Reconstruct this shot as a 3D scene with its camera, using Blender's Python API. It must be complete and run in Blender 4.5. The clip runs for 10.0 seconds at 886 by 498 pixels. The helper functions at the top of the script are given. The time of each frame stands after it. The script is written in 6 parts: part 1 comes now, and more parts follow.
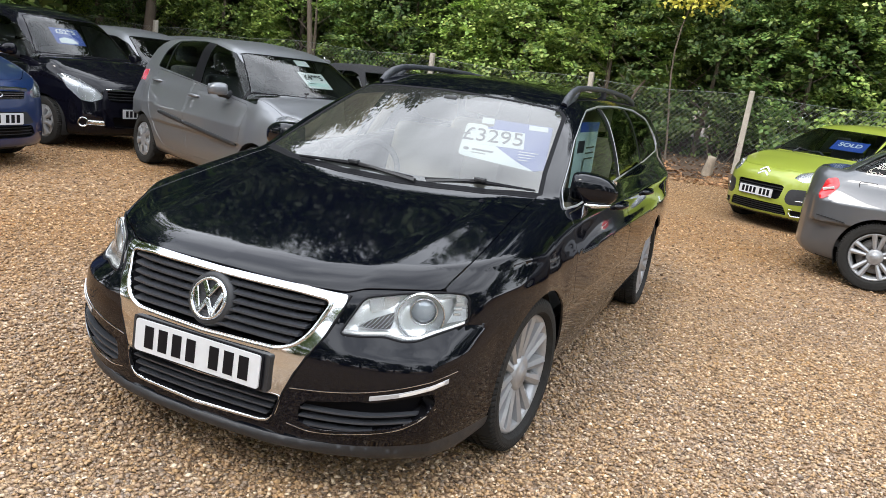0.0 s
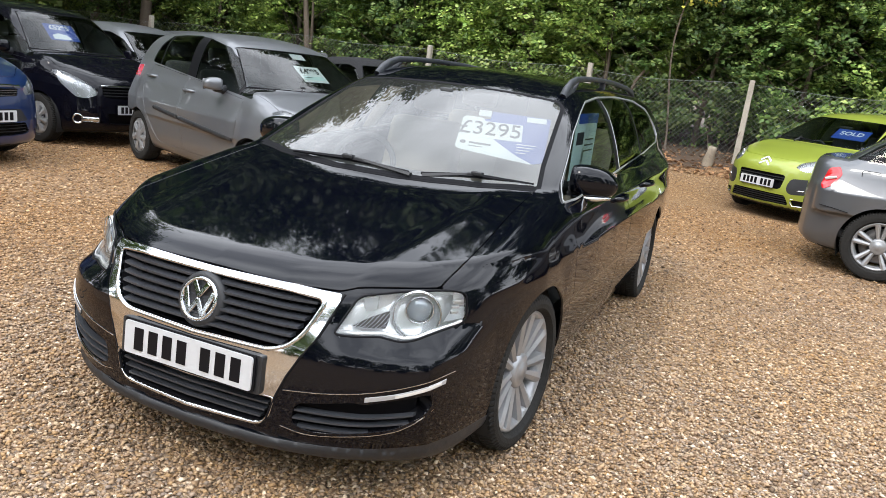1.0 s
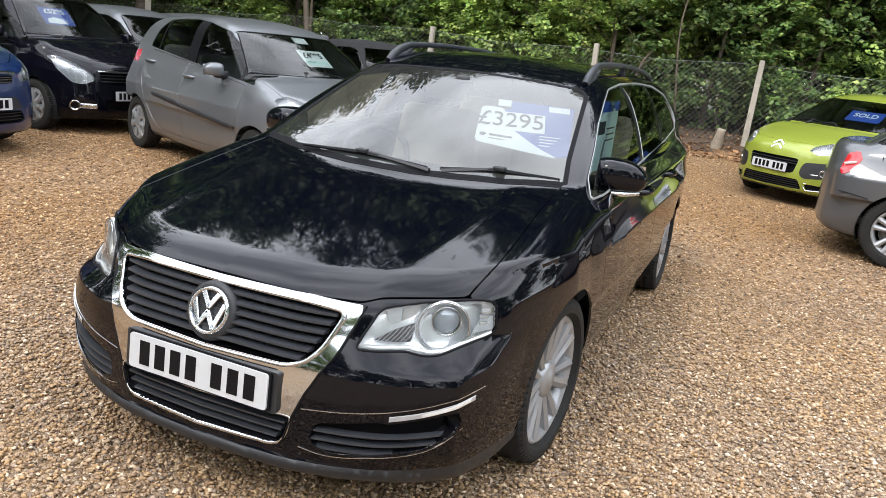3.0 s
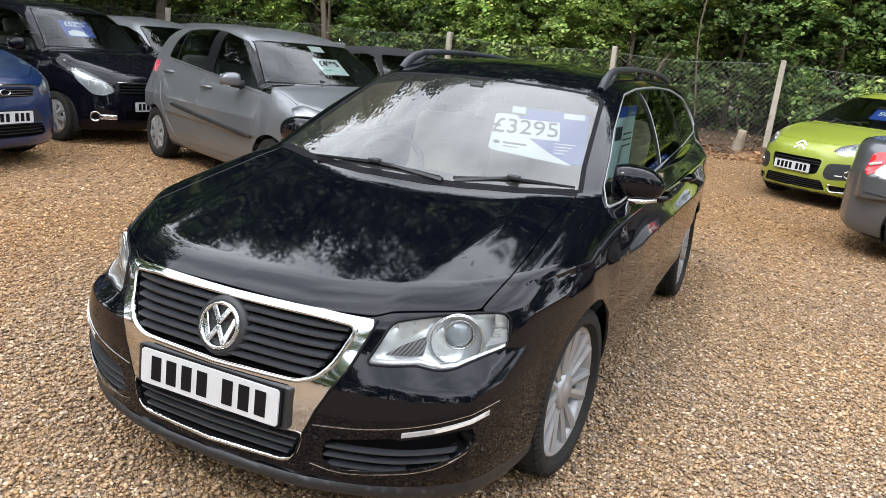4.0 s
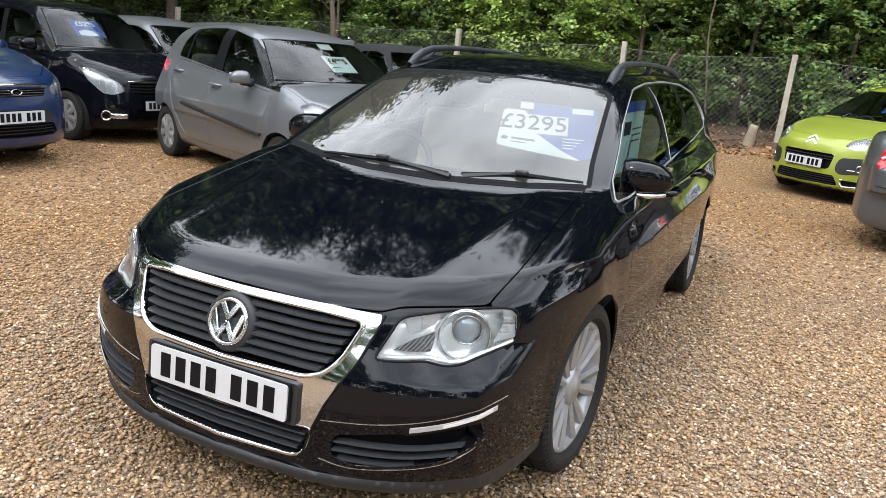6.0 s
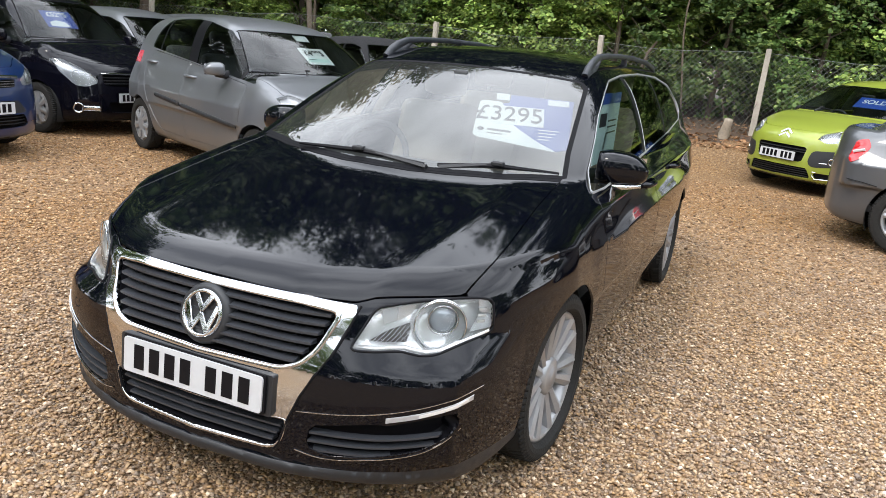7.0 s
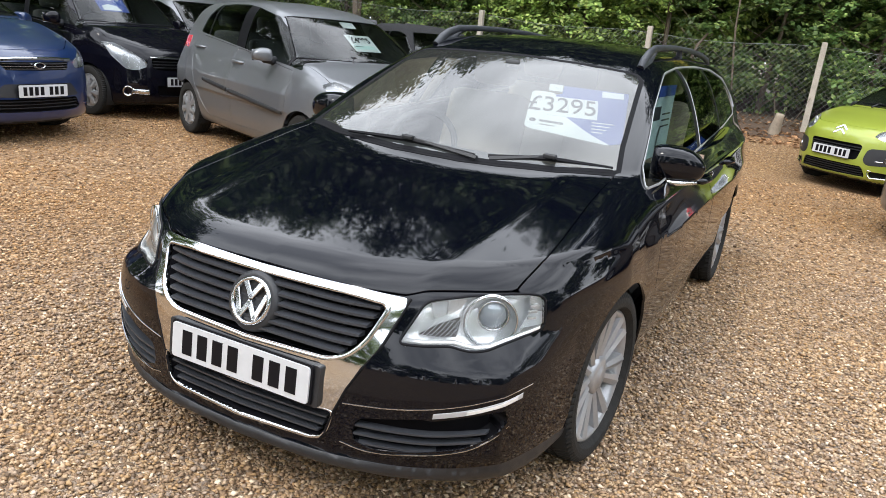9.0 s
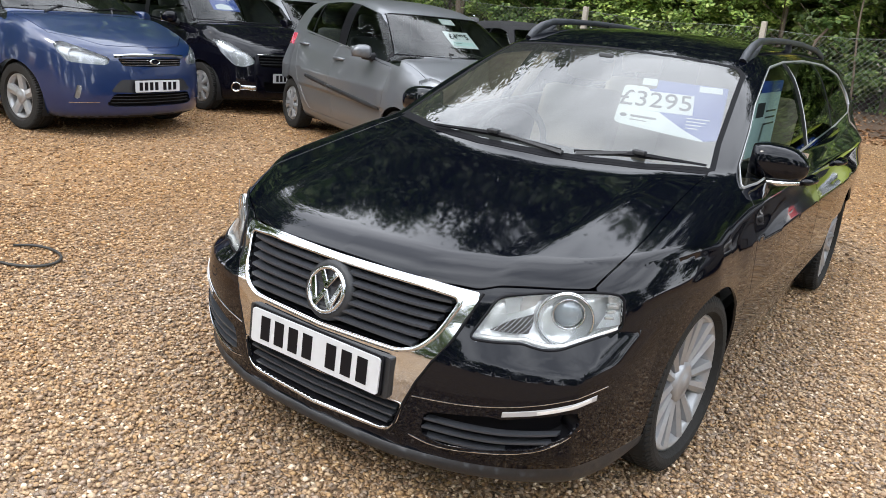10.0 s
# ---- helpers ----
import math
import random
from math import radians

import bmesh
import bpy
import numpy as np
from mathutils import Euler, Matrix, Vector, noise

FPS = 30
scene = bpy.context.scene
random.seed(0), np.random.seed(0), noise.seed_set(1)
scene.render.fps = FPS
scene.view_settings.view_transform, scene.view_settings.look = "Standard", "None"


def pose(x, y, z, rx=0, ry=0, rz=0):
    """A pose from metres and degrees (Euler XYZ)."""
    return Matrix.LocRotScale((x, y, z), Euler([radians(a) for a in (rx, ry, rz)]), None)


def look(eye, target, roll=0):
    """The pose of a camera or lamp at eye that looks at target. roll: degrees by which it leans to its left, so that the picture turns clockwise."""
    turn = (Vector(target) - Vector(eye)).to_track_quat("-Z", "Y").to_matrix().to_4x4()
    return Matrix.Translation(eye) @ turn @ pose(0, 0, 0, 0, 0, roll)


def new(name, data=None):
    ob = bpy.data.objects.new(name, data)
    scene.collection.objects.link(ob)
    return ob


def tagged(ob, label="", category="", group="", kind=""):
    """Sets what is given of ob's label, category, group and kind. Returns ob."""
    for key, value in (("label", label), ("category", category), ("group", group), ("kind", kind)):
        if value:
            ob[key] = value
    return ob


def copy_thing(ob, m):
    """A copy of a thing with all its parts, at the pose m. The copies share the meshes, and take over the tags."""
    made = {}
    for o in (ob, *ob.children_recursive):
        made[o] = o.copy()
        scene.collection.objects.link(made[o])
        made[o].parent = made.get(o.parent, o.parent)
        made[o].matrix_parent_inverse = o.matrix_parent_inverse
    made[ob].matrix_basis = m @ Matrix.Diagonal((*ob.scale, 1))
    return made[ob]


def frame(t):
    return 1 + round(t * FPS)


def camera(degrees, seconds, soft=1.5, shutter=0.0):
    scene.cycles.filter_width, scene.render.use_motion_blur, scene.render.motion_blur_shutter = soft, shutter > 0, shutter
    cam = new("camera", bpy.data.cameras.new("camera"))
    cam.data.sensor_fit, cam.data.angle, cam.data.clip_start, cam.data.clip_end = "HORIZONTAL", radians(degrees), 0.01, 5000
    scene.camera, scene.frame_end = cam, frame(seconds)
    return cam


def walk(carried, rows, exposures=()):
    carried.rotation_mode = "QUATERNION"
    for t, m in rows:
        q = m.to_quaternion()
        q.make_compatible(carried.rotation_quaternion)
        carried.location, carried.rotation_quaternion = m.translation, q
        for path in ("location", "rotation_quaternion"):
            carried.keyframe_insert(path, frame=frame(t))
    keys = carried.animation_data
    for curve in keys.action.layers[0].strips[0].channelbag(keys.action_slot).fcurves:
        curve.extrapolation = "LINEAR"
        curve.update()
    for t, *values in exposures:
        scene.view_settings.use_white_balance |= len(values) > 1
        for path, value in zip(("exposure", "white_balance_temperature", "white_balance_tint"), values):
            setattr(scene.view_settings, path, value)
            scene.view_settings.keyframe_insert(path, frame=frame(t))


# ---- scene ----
cam = camera(60.0, 10.0, soft=0.6)
PATH = [
    (0, (1.623, -1.87, 1.436), (0.869, -0.071, 0.996), 7.4),
    (0.5, (1.608, -1.847, 1.433), (0.85, -0.05, 0.987), 7.1),
    (1, (1.609, -1.802, 1.434), (0.857, -0.006, 0.976), 6.8),
    (1.5, (1.56, -1.734, 1.442), (0.82, 0.064, 0.969), 6.9),
    (2, (1.481, -1.724, 1.471), (0.754, 0.074, 0.981), 7.1),
    (3.5, (1.449, -1.63, 1.451), (0.689, 0.15, 0.946), 5.9),
    (4, (1.456, -1.617, 1.473), (0.664, 0.15, 0.973), 5.5),
    (4.5, (1.447, -1.633, 1.472), (0.627, 0.122, 0.976), 5.3),
    (5, (1.446, -1.631, 1.462), (0.61, 0.116, 0.962), 5.3),
    (5.5, (1.454, -1.618, 1.469), (0.621, 0.129, 0.964), 5.2),
    (7, (1.474, -1.611, 1.457), (0.712, 0.164, 0.938), 5.3),
    (7.5, (1.455, -1.609, 1.452), (0.707, 0.168, 0.922), 5.6),
    (8, (1.436, -1.602, 1.445), (0.688, 0.172, 0.902), 5.9),
    (8.5, (1.425, -1.601, 1.449), (0.641, 0.155, 0.9), 6.1),
    (9, (1.415, -1.586, 1.452), (0.572, 0.141, 0.897), 6.1),
    (9.5, (1.42, -1.579, 1.455), (0.471, 0.091, 0.896), 6.0),
    (10, (1.458, -1.522, 1.434), (0.398, 0.071, 0.851), 5.7),
]
walk(cam, [(t, look(eye, target, roll)) for t, eye, target, roll in PATH])

# ---- world, sun, exposure ----
world = bpy.data.worlds.new("sky")
scene.world = world
world.use_nodes = True
wn, wl = world.node_tree.nodes, world.node_tree.links
wn.clear()
sky = wn.new("ShaderNodeTexSky")
sky.sky_type, sky.sun_disc = "NISHITA", False
sky.sun_elevation, sky.sun_rotation = radians(42), radians(200)
bg_sky, bg_cloud = wn.new("ShaderNodeBackground"), wn.new("ShaderNodeBackground")
bg_sky.inputs[1].default_value = 0.15
bg_cloud.inputs[0].default_value = (0.91, 0.955, 1.03, 1)
bg_cloud.inputs[1].default_value = 4.3
wc, wnoise, wramp, wmix = wn.new("ShaderNodeTexCoord"), wn.new("ShaderNodeTexNoise"), wn.new("ShaderNodeValToRGB"), wn.new("ShaderNodeMixShader")
wmap = wn.new("ShaderNodeMapping")
wmap.inputs["Scale"].default_value = (1.6, 1.6, 3.2)
wnoise.inputs["Scale"].default_value, wnoise.inputs["Detail"].default_value = 1.7, 5
wramp.color_ramp.elements[0].position, wramp.color_ramp.elements[1].position = 0.36, 0.60
wramp.color_ramp.elements[0].color = (0.45, 0.45, 0.45, 1)
wout = wn.new("ShaderNodeOutputWorld")
wl.new(wc.outputs["Generated"], wmap.inputs[0])
wl.new(wmap.outputs[0], wnoise.inputs["Vector"])
wl.new(wnoise.outputs["Fac"], wramp.inputs[0])
wl.new(wramp.outputs[0], wmix.inputs[0])
wl.new(sky.outputs[0], bg_sky.inputs[0])
wl.new(bg_sky.outputs[0], wmix.inputs[1])
wl.new(bg_cloud.outputs[0], wmix.inputs[2])
wl.new(wmix.outputs[0], wout.inputs[0])

sun = new("sun", bpy.data.lights.new("sun", "SUN"))
sun.data.energy, sun.data.angle, sun.data.color = 1.5, radians(14), (1.0, 0.95, 0.87)
sun.matrix_world = look((-2, -6, 8), (0, 0, 0))


# ---- materials ----
def mat(name, color, rough=0.5, metal=0.0, coat=0.0, spec=0.5, vary=0.0, vscale=8.0, bump=0.0, bscale=60.0, emit=0.0, rand=0.0, island=False, trans=0.0):
    """A principled material with colour variation at two scales and a fine relief."""
    m = bpy.data.materials.new(name)
    m.use_nodes = True
    n, l = m.node_tree.nodes, m.node_tree.links
    b = n["Principled BSDF"]
    b.inputs["Base Color"].default_value = (*color, 1)
    b.inputs["Roughness"].default_value = rough
    b.inputs["Metallic"].default_value = metal
    b.inputs["Coat Weight"].default_value = coat
    b.inputs["Coat Roughness"].default_value = 0.03
    b.inputs["Specular IOR Level"].default_value = spec
    b.inputs["Transmission Weight"].default_value = trans
    co = n.new("ShaderNodeTexCoord")
    if vary:
        t1, t2 = n.new("ShaderNodeTexNoise"), n.new("ShaderNodeTexNoise")
        t1.inputs["Scale"].default_value, t2.inputs["Scale"].default_value = vscale, vscale * 9
        t1.inputs["Detail"].default_value = t2.inputs["Detail"].default_value = 3
        add, mul, hsv = n.new("ShaderNodeMath"), n.new("ShaderNodeMapRange"), n.new("ShaderNodeHueSaturation")
        l.new(co.outputs["Object"], t1.inputs["Vector"]), l.new(co.outputs["Object"], t2.inputs["Vector"])
        l.new(t1.outputs["Fac"], add.inputs[0]), l.new(t2.outputs["Fac"], add.inputs[1])
        l.new(add.outputs[0], mul.inputs["Value"])
        mul.inputs["From Min"].default_value, mul.inputs["From Max"].default_value = 0.6, 1.4
        mul.inputs["To Min"].default_value, mul.inputs["To Max"].default_value = 1 - vary, 1 + vary
        hsv.inputs["Color"].default_value = (*color, 1)
        l.new(mul.outputs[0], hsv.inputs["Value"])
        l.new(hsv.outputs[0], b.inputs["Base Color"])
        r = n.new("ShaderNodeMapRange")
        r.inputs["To Min"].default_value, r.inputs["To Max"].default_value = max(rough - 0.12, 0), min(rough + 0.12, 1)
        l.new(t1.outputs["Fac"], r.inputs["Value"]), l.new(r.outputs[0], b.inputs["Roughness"])
    if bump:
        t3, bu = n.new("ShaderNodeTexNoise"), n.new("ShaderNodeBump")
        t3.inputs["Scale"].default_value, t3.inputs["Detail"].default_value = bscale, 4
        bu.inputs["Strength"].default_value, bu.inputs["Distance"].default_value = bump, 0.01
        l.new(co.outputs["Object"], t3.inputs["Vector"])
        l.new(t3.outputs["Fac"], bu.inputs["Height"]), l.new(bu.outputs[0], b.inputs["Normal"])
    if emit:
        b.inputs["Emission Color"].default_value = (*color, 1)
        b.inputs["Emission Strength"].default_value = emit
    return m


def paint(name, color, metal=0.0, rough=0.35, flake=0.0, dust=0.03, coat=0.85, coat_ior=1.5):
    """Car paint: a base with metallic flake under a clear coat, with a faint film of dust."""
    m = mat(name, color, rough, metal, coat=coat, spec=0.5 if metal else 0.0)
    n, l = m.node_tree.nodes, m.node_tree.links
    b = n["Principled BSDF"]
    b.inputs["Coat IOR"].default_value = coat_ior
    co, ns, vo = n.new("ShaderNodeTexCoord"), n.new("ShaderNodeTexNoise"), n.new("ShaderNodeTexNoise")
    ns.inputs["Scale"].default_value, ns.inputs["Detail"].default_value = 5, 6
    vo.inputs["Scale"].default_value = 900
    mix, ramp = n.new("ShaderNodeMix"), n.new("ShaderNodeMapRange")
    mix.data_type = "RGBA"
    mix.inputs[6].default_value, mix.inputs[7].default_value = (*color, 1), (0.35, 0.31, 0.26, 1)
    ramp.inputs["From Min"].default_value, ramp.inputs["From Max"].default_value = 0.45, 0.8
    ramp.inputs["To Max"].default_value = dust
    l.new(co.outputs["Object"], ns.inputs["Vector"]), l.new(ns.outputs["Fac"], ramp.inputs["Value"])
    l.new(ramp.outputs[0], mix.inputs[0]), l.new(mix.outputs[2], b.inputs["Base Color"])
    cr = n.new("ShaderNodeMapRange")
    cr.inputs["To Min"].default_value, cr.inputs["To Max"].default_value = 0.015, 0.065
    l.new(ns.outputs["Fac"], cr.inputs["Value"]), l.new(cr.outputs[0], b.inputs["Coat Roughness"])
    if flake:
        bu = n.new("ShaderNodeBump")
        bu.inputs["Strength"].default_value, bu.inputs["Distance"].default_value = flake, 0.001
        l.new(co.outputs["Object"], vo.inputs["Vector"]), l.new(vo.outputs["Fac"], bu.inputs["Height"])
        l.new(bu.outputs[0], b.inputs["Normal"])
    return m


def glass(name, tint=(0.72, 0.8, 0.78), clear=0.75, ior=1.95, haze=0.0):
    """Thin automotive glass: clear with a tint, glossy by Fresnel."""
    m = bpy.data.materials.new(name)
    m.use_nodes = True
    n, l = m.node_tree.nodes, m.node_tree.links
    n.remove(n["Principled BSDF"])
    tr, gl, mx, fr = n.new("ShaderNodeBsdfTransparent"), n.new("ShaderNodeBsdfGlossy"), n.new("ShaderNodeMixShader"), n.new("ShaderNodeFresnel")
    tr.inputs[0].default_value = (*[c * clear for c in tint], 1)
    gl.inputs["Roughness"].default_value = 0.01
    fr.inputs["IOR"].default_value = ior
    l.new(fr.outputs[0], mx.inputs[0]), l.new(tr.outputs[0], mx.inputs[1]), l.new(gl.outputs[0], mx.inputs[2])
    last = mx
    if haze:
        df, hz = n.new("ShaderNodeBsdfDiffuse"), n.new("ShaderNodeMixShader")
        df.inputs[0].default_value, hz.inputs[0].default_value = (0.75, 0.76, 0.74, 1), haze
        l.new(mx.outputs[0], hz.inputs[1]), l.new(df.outputs[0], hz.inputs[2])
        last = hz
    l.new(last.outputs[0], n["Material Output"].inputs[0])
    return m


BLACK = paint("black_paint", (0.0014, 0.0018, 0.0042), dust=0.002, coat=1.0, coat_ior=1.41)
SILVER = paint("silver_paint", (0.168, 0.176, 0.190), metal=0.5, rough=0.34, flake=0.15, coat=0.5)
BLUE = paint("blue_paint", (0.0015, 0.0165, 0.078), metal=0.1, rough=0.3, flake=0.1, coat=1.0)
GREEN = paint("lime_paint", (0.30, 0.36, 0.045), metal=0.2, rough=0.4, flake=0.1)
GREY = paint("grey_paint", (0.11, 0.115, 0.125), metal=0.5, rough=0.4, flake=0.15)
NAVY = paint("dark_paint", (0.003, 0.003, 0.006), dust=0.006, coat=1.0, coat_ior=1.38)
CHROME = mat("chrome", (0.66, 0.67, 0.69), 0.07, 1.0)
TRIM_CHROME = mat("dull_chrome", (0.40, 0.41, 0.42), 0.3, 0.45)
SATIN = mat("satin_aluminium", (0.75, 0.76, 0.78), 0.22, 1.0)
ALLOY = mat("alloy_silver", (0.33, 0.335, 0.345), 0.34, 0.4, coat=0.5, vary=0.08)
DISC = mat("brake_iron", (0.20, 0.19, 0.185), 0.5, 0.6, vary=0.2)
RUBBER = mat("tyre_rubber", (0.021, 0.0202, 0.019), 0.8, spec=0.25, vary=0.25, vscale=6, bump=0.3, bscale=90)
PLASTIC = mat("black_plastic", (0.02, 0.021, 0.024), 0.5, vary=0.12, vscale=20, bump=0.1, bscale=300)
GREYPLAST = mat("dark_grey_plastic", (0.034, 0.037, 0.044), 0.45, vary=0.1, vscale=12, bump=0.1, bscale=300)
DARK = mat("underbody", (0.01, 0.01, 0.01), 0.9)
TRIM = mat("grey_cloth", (0.10, 0.10, 0.105), 0.9, vary=0.2, vscale=30, bump=0.4, bscale=400)
BEIGE = mat("beige_leather", (0.42, 0.34, 0.25), 0.55, vary=0.1, vscale=8, bump=0.2, bscale=200)
DASH = mat("dashboard_vinyl", (0.05, 0.052, 0.055), 0.7, vary=0.1, vscale=15, bump=0.3, bscale=300)
HEADLINER = mat("headliner", (0.5, 0.48, 0.44), 0.95, vary=0.06)
GLASS = glass("window_glass", ior=1.36)
FARSCREEN = glass("far_windscreen_glass", (0.72, 0.8, 0.78), 0.75, 1.62)
TINT = glass("tinted_glass", (0.5, 0.56, 0.54), 0.55)
LENS = glass("lamp_lens", (0.97, 0.98, 0.98), 1.0, 1.42)
SCREEN = glass("windscreen_glass", (0.72, 0.8, 0.78), 0.7, 2.05, 0.02)
FRIT = mat("black_glass_edge", (0.005, 0.005, 0.0065), 0.55, spec=0.08)
WHITE = mat("white_plastic", (0.78, 0.79, 0.8), 0.35, vary=0.03, vscale=20)
PLATE = mat("plate_white", (0.55, 0.56, 0.58), 0.35, vary=0.03, vscale=10)
INK = mat("black_ink", (0.006, 0.006, 0.008), 0.45, spec=0.15)
CARD = mat("white_card", (0.82, 0.85, 0.86), 0.5, vary=0.02)
BLUECARD = mat("blue_card", (0.03, 0.09, 0.42), 0.5, vary=0.04)
SILVERLAMP = mat("lamp_reflector", (0.90, 0.905, 0.91), 0.2, 0.45, vary=0.08, vscale=30)
GREYLAMP = mat("grey_reflector", (0.46, 0.47, 0.49), 0.22, 0.5, vary=0.2, vscale=30)
RED = mat("red_lens", (0.55, 0.01, 0.015), 0.12, coat=1.0)
ORANGE = mat("amber_lens", (0.75, 0.3, 0.12), 0.2, coat=0.5)


# ---- small mesh tools ----
def mesh_of(name, verts, faces, material, smooth=False):
    me = bpy.data.meshes.new(name)
    me.from_pydata([tuple(map(float, v)) for v in verts], [], [tuple(map(int, f)) for f in faces])
    if material:
        me.materials.append(material)
    if smooth:
        me.polygons.foreach_set("use_smooth", [True] * len(me.polygons))
    me.update()
    return me


def part(name, source, material, parent=None, label="", smooth=False):
    """Links a bmesh or a mesh as one object, under a thing or a part."""
    if isinstance(source, bpy.types.Mesh):
        me = source
    else:
        me = bpy.data.meshes.new(name)
        source.to_mesh(me)
        source.free()
        me.materials.append(material)
        if smooth:
            me.polygons.foreach_set("use_smooth", [True] * len(me.polygons))
    ob = new(name, me)
    if parent:
        ob.parent = parent
    return tagged(ob, label)


def empty(name, m, label, category, group="", kind=""):
    ob = new(name)
    ob.empty_display_size = 0.2
    ob.matrix_basis = m
    return tagged(ob, label, category, group, kind)


def box(size, at=(0, 0, 0), bevel=0.0, rot=None, segs=2, bm=None):
    own = bmesh.new()
    bmesh.ops.create_cube(own, size=1)
    bmesh.ops.scale(own, vec=size, verts=own.verts)
    if bevel:
        bmesh.ops.bevel(own, geom=own.edges[:], offset=bevel, segments=segs, affect="EDGES", profile=0.5)
    if rot:
        bmesh.ops.rotate(own, matrix=Euler([radians(a) for a in rot]).to_matrix(), verts=own.verts)
    bmesh.ops.translate(own, vec=at, verts=own.verts)
    return joined(bm, own)


def joined(bm, own):
    if bm is None:
        return own
    me = bpy.data.meshes.new("tmp")
    own.to_mesh(me)
    own.free()
    bm.from_mesh(me)
    bpy.data.meshes.remove(me)
    return bm


def tube(path, radius, sides=8, caps=True, bm=None, closed=False, flat=1.0):
    """A tube along a path; radius may be a list. flat squashes it across."""
    own = bmesh.new()
    pts = [Vector(p) for p in path]
    rad = radius if hasattr(radius, "__len__") else [radius] * len(pts)
    rings = []
    n = len(pts)
    for i, p in enumerate(pts):
        a = pts[(i - 1) % n] if closed or i > 0 else p
        b = pts[(i + 1) % n] if closed or i < n - 1 else p
        d = (b - a).normalized()
        up = Vector((0, 0, 1)) if abs(d.z) < 0.95 else Vector((0, 1, 0))
        u = d.cross(up).normalized()
        w = u.cross(d)
        rings.append([own.verts.new(p + rad[i] * (u * math.cos(k * 2 * math.pi / sides) * flat + w * math.sin(k * 2 * math.pi / sides))) for k in range(sides)])
    for i in range(n if closed else n - 1):
        r0, r1 = rings[i], rings[(i + 1) % n]
        for k in range(sides):
            own.faces.new((r0[k], r0[(k + 1) % sides], r1[(k + 1) % sides], r1[k]))
    if caps and not closed:
        own.faces.new(rings[0]), own.faces.new(rings[-1][::-1])
    return joined(bm, own)


def lathe(profile, sides=48, axis="x", at=(0, 0, 0), bm=None, closed=False):
    """A profile of (along, radius) turned round an axis."""
    own = bmesh.new()
    rings = []
    for a, r in profile:
        ring = []
        for k in range(sides):
            t = k * 2 * math.pi / sides
            c, s = r * math.cos(t), r * math.sin(t)
            v = (a, c, s) if axis == "x" else (c, a, s) if axis == "y" else (c, s, a)
            ring.append(own.verts.new(Vector(v) + Vector(at)))
        rings.append(ring)
    m = len(rings)
    for i in range(m if closed else m - 1):
        for k in range(sides):
            own.faces.new((rings[i][k], rings[i][(k + 1) % sides], rings[(i + 1) % m][(k + 1) % sides], rings[(i + 1) % m][k]))
    bmesh.ops.recalc_face_normals(own, faces=own.faces)
    return joined(bm, own)


def slab(outline, thick, bm=None, m=None, bevel=0.0):
    """A flat outline of (x, z) given a thickness along y (towards +y)."""
    own = bmesh.new()
    f = own.faces.new([own.verts.new((x, 0, z)) for x, z in outline])
    r = bmesh.ops.extrude_face_region(own, geom=[f])
    bmesh.ops.translate(own, vec=(0, thick, 0), verts=[g for g in r["geom"] if isinstance(g, bmesh.types.BMVert)])
    bmesh.ops.recalc_face_normals(own, faces=own.faces)
    if bevel:
        bmesh.ops.bevel(own, geom=own.edges[:], offset=bevel, segments=1, affect="EDGES")
    if m:
        own.transform(m)
    return joined(bm, own)


def text_mesh(name, body, size, material, depth=0.001, stretch=1.0, bold=0.0):
    cu = bpy.data.curves.new(name, "FONT")
    cu.body, cu.size, cu.extrude, cu.offset = body, size, depth, bold
    cu.align_x, cu.align_y = "CENTER", "CENTER"
    tmp = bpy.data.objects.new(name, cu)
    scene.collection.objects.link(tmp)
    me = bpy.data.meshes.new_from_object(tmp.evaluated_get(bpy.context.evaluated_depsgraph_get()))
    bpy.data.objects.remove(tmp)
    bpy.data.curves.remove(cu)
    me.transform(Matrix.Diagonal((stretch, 1, 1, 1)))
    me.materials.clear()
    me.materials.append(material)
    return me


# ---- car bodies: smooth solids, meshed and cut into panels ----
def curve(*pts):
    """A smooth curve through (a, b) points that holds its end values."""
    xs, ys = np.array([p[0] for p in pts], float), np.array([p[1] for p in pts], float)
    h = np.diff(xs)
    d = np.diff(ys) / h
    m = np.zeros(len(xs))
    m[0], m[-1] = d[0], d[-1]
    for i in range(1, len(xs) - 1):
        if d[i - 1] * d[i] > 0:
            w1, w2 = 2 * h[i] + h[i - 1], h[i] + 2 * h[i - 1]
            m[i] = (w1 + w2) / (w1 / d[i - 1] + w2 / d[i])

    x = np.linspace(xs[0], xs[-1], 3001)
    i = np.clip(np.searchsorted(xs, x) - 1, 0, len(xs) - 2)
    t = (x - xs[i]) / h[i]
    table = (ys[i] * (1 + 2 * t) * (1 - t) ** 2 + h[i] * m[i] * t * (1 - t) ** 2
             + ys[i + 1] * t * t * (3 - 2 * t) + h[i] * m[i + 1] * t * t * (t - 1))
    first, scale = xs[0], 3000 / (xs[-1] - xs[0])

    def at(x):
        u = np.clip((np.asarray(x, float) - first) * scale, 0, 2999.999)
        k = u.astype(int)
        return table[k] + (table[k + 1] - table[k]) * (u - k)
    return at


def smax(a, b, k):
    h = np.maximum(k - np.abs(a - b), 0) / k
    return np.maximum(a, b) + h * h * k * 0.25


def smin(a, b, k):
    return -smax(-a, -b, k)


